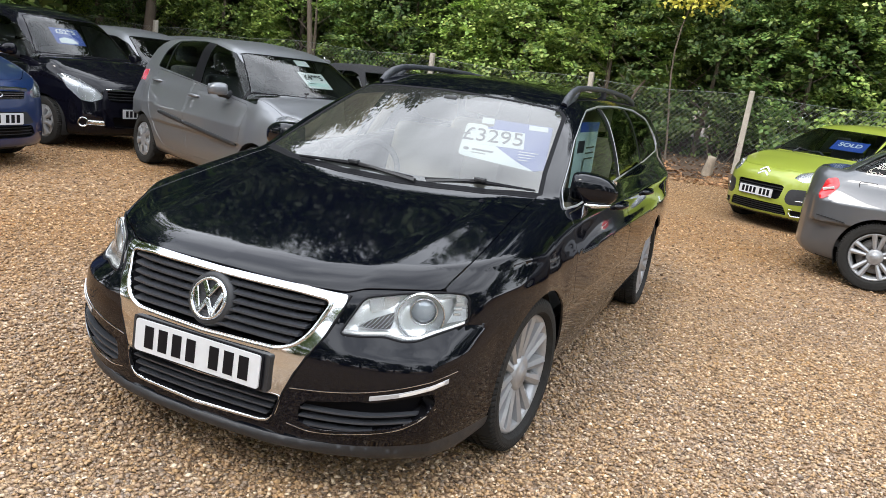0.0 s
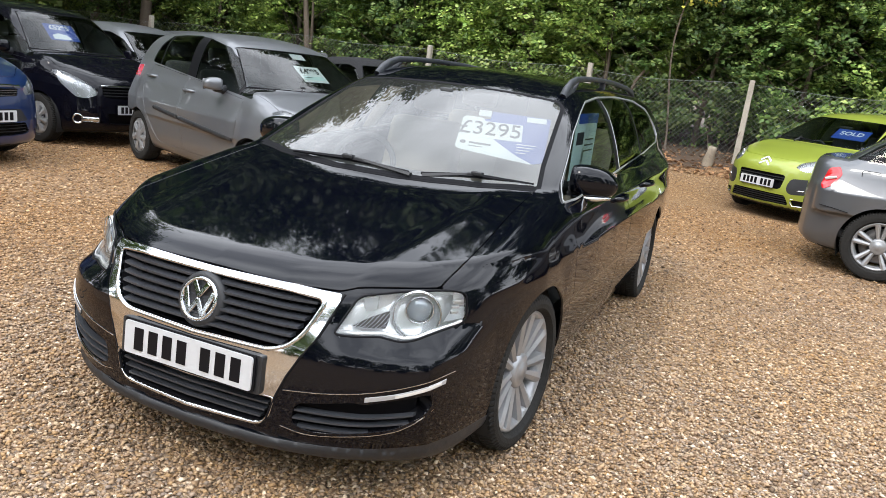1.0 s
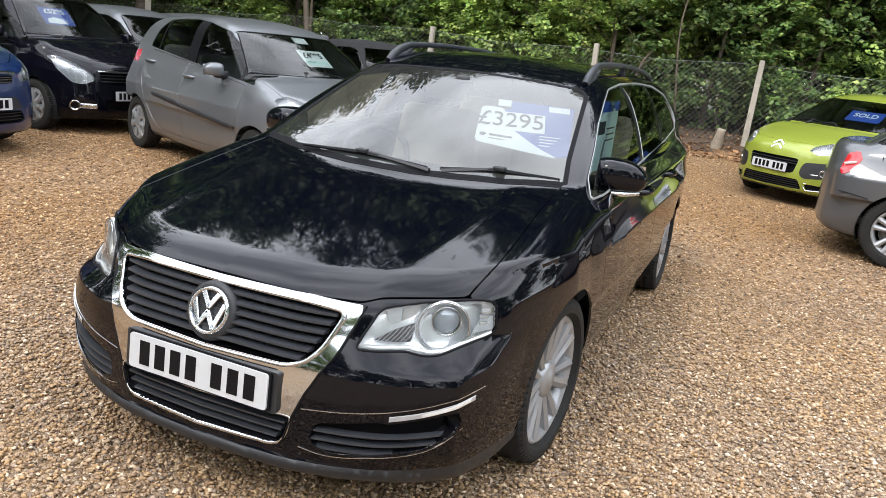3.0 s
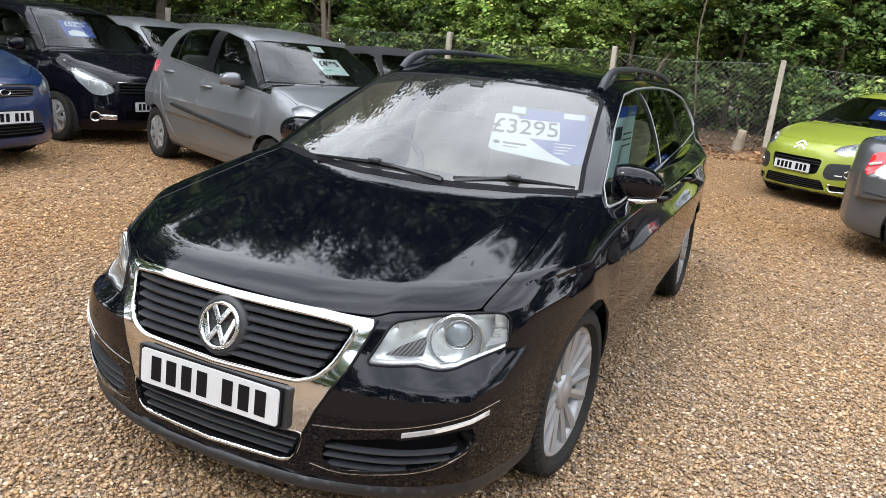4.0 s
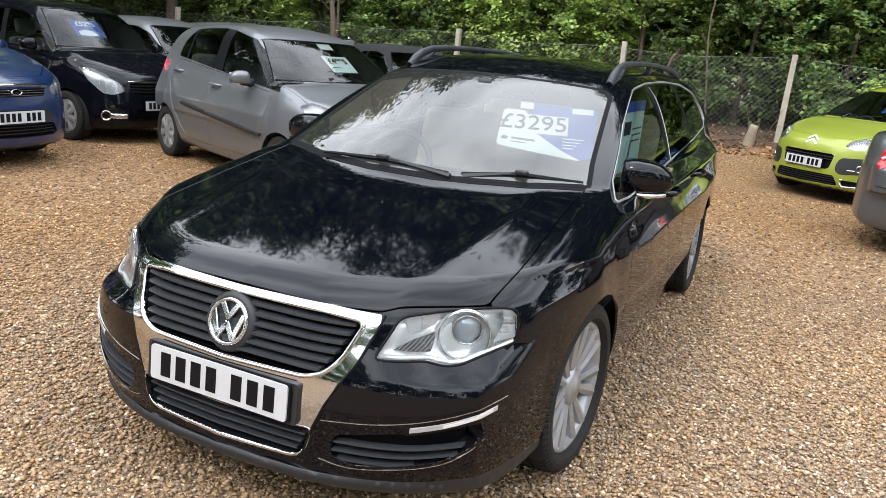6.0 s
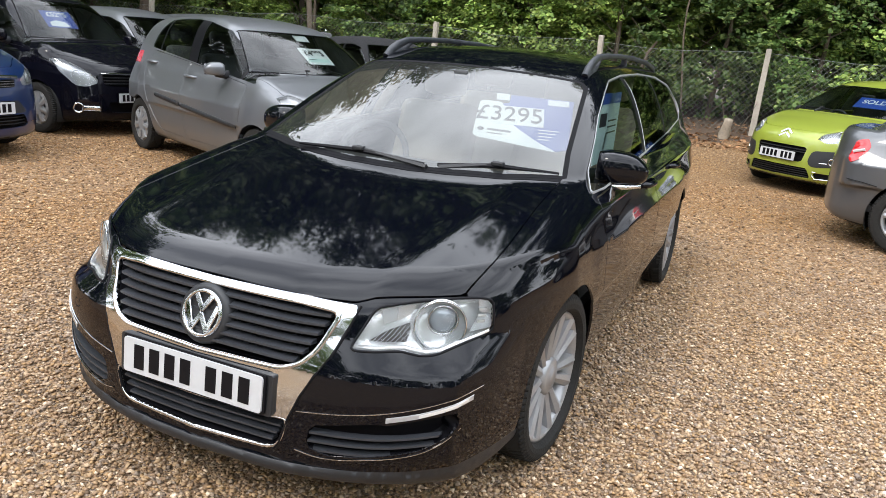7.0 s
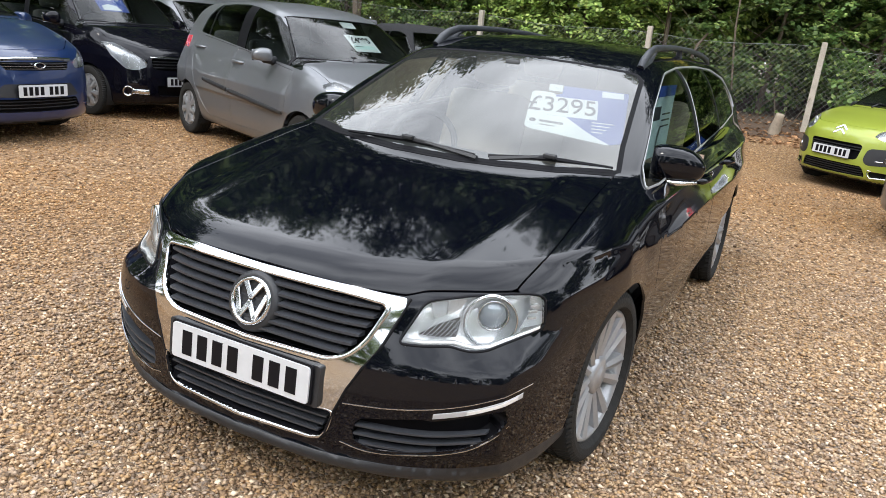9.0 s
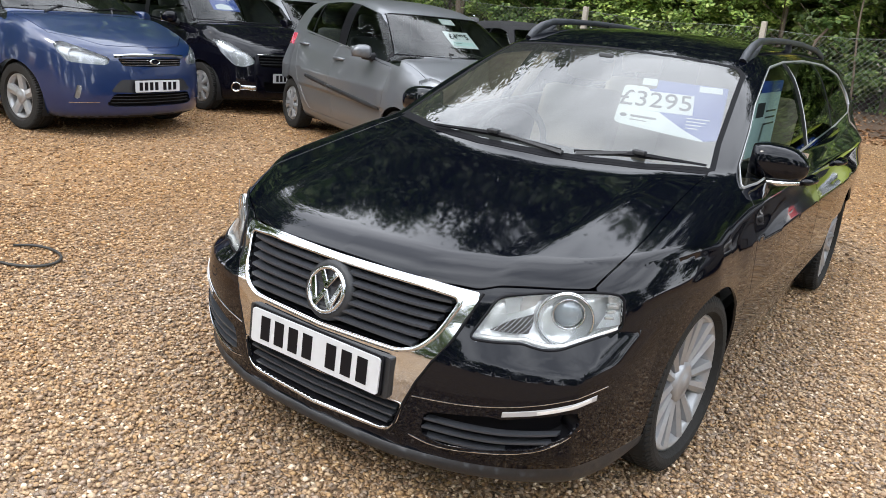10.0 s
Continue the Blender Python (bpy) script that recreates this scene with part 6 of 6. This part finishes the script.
# ---- leaves ----
def leaf_material(name, ramp, rough=0.5):
    m = bpy.data.materials.new(name)
    m.use_nodes = True
    n, l = m.node_tree.nodes, m.node_tree.links
    b = n["Principled BSDF"]
    b.inputs["Roughness"].default_value = rough
    geo, r, obj = n.new("ShaderNodeNewGeometry"), n.new("ShaderNodeValToRGB"), n.new("ShaderNodeObjectInfo")
    e = r.color_ramp.elements
    e[0].position, e[0].color = ramp[0][0], (*ramp[0][1], 1)
    e[1].position, e[1].color = ramp[1][0], (*ramp[1][1], 1)
    for p, c in ramp[2:]:
        e.new(p).color = (*c, 1)
    hs, mr = n.new("ShaderNodeHueSaturation"), n.new("ShaderNodeMapRange")
    mr.inputs["To Min"].default_value, mr.inputs["To Max"].default_value = 0.75, 1.25
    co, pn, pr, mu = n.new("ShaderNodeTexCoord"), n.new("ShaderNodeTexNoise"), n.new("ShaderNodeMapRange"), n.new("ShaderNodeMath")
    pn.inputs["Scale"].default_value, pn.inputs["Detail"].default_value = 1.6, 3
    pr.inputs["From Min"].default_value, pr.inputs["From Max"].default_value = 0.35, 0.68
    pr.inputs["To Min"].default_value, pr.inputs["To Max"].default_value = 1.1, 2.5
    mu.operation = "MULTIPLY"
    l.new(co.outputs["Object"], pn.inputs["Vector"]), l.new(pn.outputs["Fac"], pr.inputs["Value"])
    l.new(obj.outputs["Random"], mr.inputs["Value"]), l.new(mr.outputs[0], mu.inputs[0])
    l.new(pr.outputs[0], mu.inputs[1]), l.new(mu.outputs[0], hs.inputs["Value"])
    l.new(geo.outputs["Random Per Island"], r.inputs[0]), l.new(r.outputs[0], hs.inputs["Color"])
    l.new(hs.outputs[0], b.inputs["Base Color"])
    tr, mx = n.new("ShaderNodeBsdfTranslucent"), n.new("ShaderNodeMixShader")
    mx.inputs[0].default_value = 0.28
    l.new(hs.outputs[0], tr.inputs[0])
    l.new(b.outputs[0], mx.inputs[1]), l.new(tr.outputs[0], mx.inputs[2])
    l.new(mx.outputs[0], n["Material Output"].inputs[0])
    return m


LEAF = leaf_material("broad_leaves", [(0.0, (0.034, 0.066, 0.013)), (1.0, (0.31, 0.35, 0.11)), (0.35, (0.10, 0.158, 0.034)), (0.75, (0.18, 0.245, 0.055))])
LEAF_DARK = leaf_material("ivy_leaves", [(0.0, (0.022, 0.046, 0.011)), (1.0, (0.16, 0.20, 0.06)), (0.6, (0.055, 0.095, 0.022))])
# tall crowns: the shade of their undersides is put into a darker green
LEAF_TALL_SHADED = leaf_material("tree_leaves", [(0.0, (0.011, 0.023, 0.006)), (1.0, (0.065, 0.085, 0.027)), (0.6, (0.026, 0.045, 0.011))])
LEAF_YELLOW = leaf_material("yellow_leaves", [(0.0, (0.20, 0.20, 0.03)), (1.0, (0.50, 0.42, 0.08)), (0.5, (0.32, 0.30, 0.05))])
LITTER = leaf_material("dead_leaves", [(0.0, (0.10, 0.05, 0.025)), (1.0, (0.32, 0.18, 0.09)), (0.5, (0.18, 0.10, 0.05))], 0.8)
BARK = mat("bark", (0.13, 0.10, 0.075), 0.9, vary=0.35, vscale=5, bump=1.0, bscale=25)


def leaf_mesh(name, centres, normals, size, rng, material):
    """One mesh of pointed, folded leaves at the centres."""
    n = len(centres)
    base = np.array([(-0.5, 0, 0), (-0.12, -0.30, 0.05), (-0.12, 0.30, 0.05), (0.5, 0, -0.06), (0.15, -0.24, 0.02), (0.15, 0.24, 0.02)])
    quads = np.array([(0, 1, 3, 2)])
    base = base[:4] * np.array([1, 1.15, 1])
    base[1:3, 0] = 0.05
    z = normals / (np.linalg.norm(normals, axis=1)[:, None] + 1e-9)
    u = rng.normal(0, 1, (n, 3))
    u -= z * (u * z).sum(1)[:, None]
    u /= np.linalg.norm(u, axis=1)[:, None] + 1e-9
    w = np.cross(z, u)
    s = rng.uniform(0.7, 1.3, n)[:, None] * size
    v = centres[:, None] + (base[None, :, :1] * u[:, None] + base[None, :, 1:2] * w[:, None] + base[None, :, 2:] * z[:, None]) * s[:, None]
    f = (quads[None] + (np.arange(n) * 4)[:, None, None]).reshape(-1, 4)
    me = bpy.data.meshes.new(name)
    v = v.reshape(-1, 3)
    me.vertices.add(len(v)), me.loops.add(f.size), me.polygons.add(len(f))
    me.vertices.foreach_set("co", v.ravel())
    me.loops.foreach_set("vertex_index", f.ravel().astype(np.int32))
    me.polygons.foreach_set("loop_start", np.arange(0, f.size, 4, dtype=np.int32))
    me.materials.append(material)
    me.update(calc_edges=True)
    me.validate()
    return me


def crown_points(rng, clumps, per, radii, lift, spread):
    """Leaf places in clumps round an uneven crown."""
    d = rng.normal(0, 1, (clumps, 3))
    d /= np.linalg.norm(d, axis=1)[:, None]
    r = rng.uniform(0.45, 1.0, clumps) ** 0.6 * (1 + 0.25 * np.sin(d[:, 0] * 5 + d[:, 2] * 4))
    c = d * r[:, None] * np.array(radii) + np.array([0, 0, lift])
    k = np.repeat(np.arange(clumps), per)
    off = rng.normal(0, 1, (len(k), 3)) * np.array([spread, spread, spread * 0.55])
    p = c[k] + off
    nrm = d[k] * 0.6 + rng.normal(0, 0.6, (len(k), 3)) + np.array([0, -0.1, 0.7])
    ok = p[:, 2] > 0.05
    return p[ok], nrm[ok]


def spray_points(rng, sprays, per, radii, lift, length):
    """Leaf places along drooping sprays that reach out of a lobed crown, with hollows between the lobes."""
    lobes = rng.normal(0, 1, (26, 3))
    lobes /= np.linalg.norm(lobes, axis=1)[:, None]
    d = lobes[rng.integers(0, 26, sprays)] + rng.normal(0, 0.26, (sprays, 3))
    d /= np.linalg.norm(d, axis=1)[:, None]
    r = rng.uniform(0.40, 1.0, sprays) ** 0.55 * (1 + 0.16 * np.sin(d[:, 0] * 7 + d[:, 2] * 6))
    c = d * r[:, None] * np.array(radii) + np.array([0, 0, lift])
    g = d + rng.normal(0, 0.45, (sprays, 3))
    g[:, 2] = g[:, 2] * 0.5 - 0.15
    g /= np.linalg.norm(g, axis=1)[:, None]
    w = np.cross(g, [0, 0, 1.0])
    w /= np.linalg.norm(w, axis=1)[:, None] + 1e-9
    up = np.cross(w, g)
    k = np.repeat(np.arange(sprays), per)
    t = rng.uniform(-0.25, 1, len(k))
    ln = length * rng.uniform(0.6, 1.4, sprays)[k]
    side = rng.uniform(-1, 1, len(k)) * (0.42 - 0.25 * np.abs(t - 0.2)) * ln
    p = c[k] + g[k] * (t * ln)[:, None] + w[k] * side[:, None] + up[k] * (rng.normal(0, 0.03, len(k)) - 0.18 * t * t * ln)[:, None]
    nrm = up[k] + rng.normal(0, 0.42, (len(k), 3)) + np.array([0, -0.25, 0.1])
    ok = p[:, 2] > 0.03
    return p[ok], nrm[ok]


def branchy(rng, height, radius, limbs, reach, first):
    """A tapered, slightly bent trunk with limbs."""
    bend = rng.normal(0, 0.25, (3, 2))
    pts = []
    for i in range(8):
        t = i / 7
        pts.append((bend[0, 0] * math.sin(t * 3) * t, bend[0, 1] * math.sin(t * 2.2) * t, height * t - 0.15))
    bm = tube(pts, [radius * (1 - 0.8 * i / 7) + 0.01 for i in range(8)], 9)
    for k in range(limbs):
        t = first + (0.95 - first) * k / max(1, limbs - 1)
        i = min(6, int(t * 7))
        b = Vector(pts[i]).lerp(Vector(pts[i + 1]), t * 7 - i)
        a = rng.uniform(0, 6.283)
        ln = reach * (1.1 - 0.6 * t) * rng.uniform(0.7, 1.2)
        dirn = Vector((math.cos(a), math.sin(a), rng.uniform(0.3, 0.8)))
        tube([b, b + dirn * ln * 0.5, b + dirn * ln + Vector((0, 0, 0.1 * ln))], [radius * 0.4 * (1.1 - t), radius * 0.25 * (1.1 - t), 0.008], 6, bm=bm)
    return bm


def plant(name, seed, height, radius, limbs, crown, leaf, material, label, category, group, m, first=0.35, places=crown_points):
    rng = np.random.default_rng(seed)
    tr = empty(name, m, label, category, group)
    part("trunk", branchy(rng, height, radius, limbs, crown[2][0] * 0.9, first), BARK, tr, smooth=True)
    p, nrm = places(rng, *crown)
    part("crown", leaf_mesh("crown", p, nrm, leaf, rng, material), material, tr)
    return tr


rng = np.random.default_rng(11)
tall = [plant("tree", 21, 13.0, 0.19, 10, (620, 32, (3.3, 2.7, 5.6), 9.0, 0.34), 0.27, LEAF_TALL_SHADED, "tall broad-leaved tree behind the fence", "tree", "trees behind the fence", pose(-6.5, 16.2, 0.5)),
        plant("tree", 22, 14.0, 0.22, 11, (640, 32, (3.5, 2.9, 6.0), 9.5, 0.35), 0.27, LEAF_TALL_SHADED, "tall broad-leaved tree behind the fence", "tree", "trees behind the fence", pose(0.5, 16.6, 0.5))]
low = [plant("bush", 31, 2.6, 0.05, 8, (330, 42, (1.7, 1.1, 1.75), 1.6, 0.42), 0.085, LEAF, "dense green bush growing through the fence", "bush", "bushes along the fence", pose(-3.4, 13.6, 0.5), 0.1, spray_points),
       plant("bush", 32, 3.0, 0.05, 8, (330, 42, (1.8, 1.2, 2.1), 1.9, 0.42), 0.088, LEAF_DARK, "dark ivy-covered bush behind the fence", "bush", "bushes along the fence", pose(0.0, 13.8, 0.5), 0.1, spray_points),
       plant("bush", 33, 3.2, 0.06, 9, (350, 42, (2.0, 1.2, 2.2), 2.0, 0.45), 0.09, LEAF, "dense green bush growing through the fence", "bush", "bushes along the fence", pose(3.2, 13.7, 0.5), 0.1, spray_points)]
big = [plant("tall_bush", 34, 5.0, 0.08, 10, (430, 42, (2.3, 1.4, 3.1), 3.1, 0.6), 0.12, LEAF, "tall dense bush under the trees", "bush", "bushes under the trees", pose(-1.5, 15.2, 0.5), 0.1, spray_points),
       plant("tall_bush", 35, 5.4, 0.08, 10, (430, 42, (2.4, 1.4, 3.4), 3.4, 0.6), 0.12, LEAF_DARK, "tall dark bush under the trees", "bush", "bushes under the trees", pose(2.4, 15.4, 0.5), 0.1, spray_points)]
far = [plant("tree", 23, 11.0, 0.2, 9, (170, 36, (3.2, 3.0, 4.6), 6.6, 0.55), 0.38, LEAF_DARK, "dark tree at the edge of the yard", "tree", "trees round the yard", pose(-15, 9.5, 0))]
for i, x in enumerate((-17.2, -14.4, -11.6, -9.0, -6.3, -4.8, -1.7, 1.6, 4.8, 6.6, 8.6)):
    copy_thing(low[i % 3], pose(x + rng.uniform(-0.4, 0.4), 13.7 + rng.uniform(-0.15, 0.5), 0.5, 0, 0, rng.choice([0, 180]) + rng.uniform(-25, 25)))
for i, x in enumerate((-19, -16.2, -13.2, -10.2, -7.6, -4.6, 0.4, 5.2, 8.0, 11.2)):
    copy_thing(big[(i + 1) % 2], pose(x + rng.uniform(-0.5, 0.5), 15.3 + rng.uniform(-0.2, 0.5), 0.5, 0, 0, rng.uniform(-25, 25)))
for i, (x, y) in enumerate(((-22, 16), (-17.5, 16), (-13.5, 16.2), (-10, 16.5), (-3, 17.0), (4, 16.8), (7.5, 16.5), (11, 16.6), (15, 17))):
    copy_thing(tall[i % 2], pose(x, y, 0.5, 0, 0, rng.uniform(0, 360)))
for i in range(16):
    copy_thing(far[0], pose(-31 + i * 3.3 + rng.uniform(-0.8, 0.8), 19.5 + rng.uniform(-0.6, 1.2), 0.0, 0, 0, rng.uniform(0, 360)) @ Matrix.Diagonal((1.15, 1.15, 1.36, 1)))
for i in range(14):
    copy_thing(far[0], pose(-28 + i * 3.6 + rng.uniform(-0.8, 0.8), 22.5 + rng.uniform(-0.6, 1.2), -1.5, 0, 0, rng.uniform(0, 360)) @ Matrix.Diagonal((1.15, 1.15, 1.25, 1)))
for x, y in ((-21, 13.5), (-20, 9.5), (-18, 5.5), (-18, 0.5)):
    copy_thing(far[0], pose(x, y, 0, 0, 0, rng.uniform(0, 360)) @ Matrix.Diagonal((1.2, 1.2, 1.35, 1)))
for i, (x, y) in enumerate(((-17, -7), (-13, -14), (-7, -17), (0, -18), (7, -18), (13, -16), (19, -10), (21, -3), (21, 4), (20, 11))):
    copy_thing(far[0], pose(x, y, 0, 0, 0, rng.uniform(0, 360)))
for i in range(14):
    a = math.radians(150 + i * 18)
    copy_thing(far[0], pose(2 + 17.5 * math.cos(a), -1 + 15.5 * math.sin(a), -0.8, 0, 0, rng.uniform(0, 360)) @ Matrix.Diagonal((0.6, 0.6, 0.4, 1)))
plant("sapling", 41, 2.9, 0.011, 7, (15, 34, (0.50, 0.25, 0.34), 2.95, 0.15), 0.085, LEAF_YELLOW, "young tree with yellowing leaves", "tree", "", pose(-0.33, 12.6, 0.45))
for x, y, h, r in ((-8.35, 13.0, 5, 0.07), (-13.4, 13.2, 5, 0.17), (-15.2, 13.4, 5, 0.14), (-0.85, 12.8, 1.5, 0.05)):
    q = np.random.default_rng(int(-x * 10))
    ob = part("bare_tree", branchy(q, h, r, 5, 0.9, 0.55), BARK, smooth=True)
    ob.matrix_basis = pose(x, y, 0.45)
    tagged(ob, "bare grey-brown tree trunk behind the fence", "tree")
p = litter_place(np.random.default_rng(5), 5200)
tagged(part("leaf_litter", leaf_mesh("leaf_litter", p, np.random.default_rng(6).normal(0, 0.35, p.shape) + np.array([0, 0, 1.0]), 0.075, np.random.default_rng(7), LITTER), LITTER), "dry brown fallen leaves on the bank", "fallen leaves", kind="stuff")

for k in range(26):
    q = np.random.default_rng(100 + k)
    x, y = q.uniform(-6.5, 4.5), q.uniform(11.9, 12.7)
    hgt = q.uniform(0.25, 0.8)
    b = Vector((0, 0, -0.03))
    tip = Vector((q.normal(0, 0.15), q.normal(0, 0.1), hgt))
    ob = part("twig", tube([b, b.lerp(tip, 0.5) + Vector((q.normal(0, 0.04), 0, 0)), tip], [0.008, 0.006, 0.003], 5), BARK)
    ob.matrix_basis = pose(x, y, float(ground_z(x, y)))
    tagged(ob, "dry bare twig standing in the leaf litter", "twig", "twigs along the fence")

# ---- fence ----
CONCRETE = mat("weathered_concrete", (0.40, 0.36, 0.30), 0.9, vary=0.22, vscale=6, bump=0.5, bscale=60)
WIRE = mat("galvanised_wire", (0.235, 0.25, 0.235), 0.6, 0.3, vary=0.2)
FY = 12.25


def fence_post(x, lean, h):
    bm = box((0.10, 0.10, h), (0, 0, h / 2 - 0.1), 0.012)
    for v in bm.verts:
        if v.co.z > h - 0.2:
            v.co.x *= 0.85
    ob = part("fence_post", bm, CONCRETE)
    ob.matrix_basis = pose(x, FY, float(ground_z(x, FY)), 0, lean, 0)
    return tagged(ob, "weathered pale concrete fence post in the bank", "fence post", "fence posts")


for x, lean in ((6.6, 0), (3.75, 1), (0.90, 1.0), (-1.81, -1.0), (-5.06, 0.5), (-12.25, 1.5)):
    fence_post(x, lean, 1.50)
fence = empty("chain_link_fence", pose(0, FY + 0.07, 0.36), "sagging galvanised chain-link fence between concrete posts", "fence")
H, P = 1.36, 0.090
x0, x1 = -15.0, 11.0
v, f = [], []
nx = int((x1 - x0) / P)
rows = int(H / (P / 2))
for sgn in (1, -1):
    for i in range(-rows // 2, nx + rows // 2):
        a = np.array([x0 + i * P + (0 if sgn > 0 else P * rows / 2), 0, 0.0])
        pts = []
        for k in (0, rows / 3, rows * 2 / 3, rows):
            xx = a[0] + sgn * k * P / 2
            zz = k * P / 2
            pts.append((xx, 0.02 * math.sin(xx * 1.3) + 0.003 * sgn, zz + (0.03 * math.sin(xx * 2.1) + 0.02 * math.sin(xx * 0.7)) * (k > 0)))
        w = 0.0023
        b0 = len(v)
        for px, py, pz in pts:
            v += [(px - w, py, pz), (px + w, py - w, pz), (px + w * 0.3, py + w, pz)]
        for k in range(3):
            for j in range(3):
                f.append((b0 + k * 3 + j, b0 + k * 3 + (j + 1) % 3, b0 + k * 3 + 3 + (j + 1) % 3, b0 + k * 3 + 3 + j))
ob = new("mesh_wire", mesh_of("mesh_wire", v, f, WIRE))
ob.parent = fence
tagged(ob, kind="stuff")
for z in (0.05, H - 0.01):
    pts = [(x, -0.01 + 0.02 * math.sin(x * 1.3), z + (0.03 * math.sin(x * 2.1) + 0.02 * math.sin(x * 0.7)) * (z > 0.5)) for x in np.linspace(x0, x1, 90)]
    part("line_wire", tube(pts, 0.003, 5), WIRE, fence)

# a stump by the fence and a hose on the gravel
bm = lathe([(-0.1, 0.10), (0.05, 0.085), (0.25, 0.075), (0.31, 0.07), (0.325, 0.05), (0.32, 0.0001)], 14, "z")
for q in bm.verts:
    q.co.x *= 1 + 0.15 * math.sin(q.co.z * 20 + q.co.y * 30)
ob = part("stump", bm, mat("grey_wood", (0.30, 0.25, 0.19), 0.9, vary=0.3, vscale=8, bump=0.8, bscale=40), smooth=True)
ob.matrix_basis = pose(0.49, FY - 0.35, float(ground_z(0.49, FY - 0.35)), 6, 8, 0)
tagged(ob, "grey weathered wooden stump on the bank", "stump")
pts = [(-2.48 + 0.23 * math.cos(a) + 0.02 * a, 0.42 + 0.15 * math.sin(a), 0.018) for a in np.linspace(-2.6, 2.9, 40)]
pts = [(-3.43, 0.15, 0.018), (-3.03, 0.24, 0.018)] + pts[:]
ob = part("hose", tube(pts, 0.008, 7), mat("dark_hose", (0.03, 0.028, 0.025), 0.6, vary=0.1), smooth=True)
tagged(ob, "thin dark hose looped on the gravel", "hose")
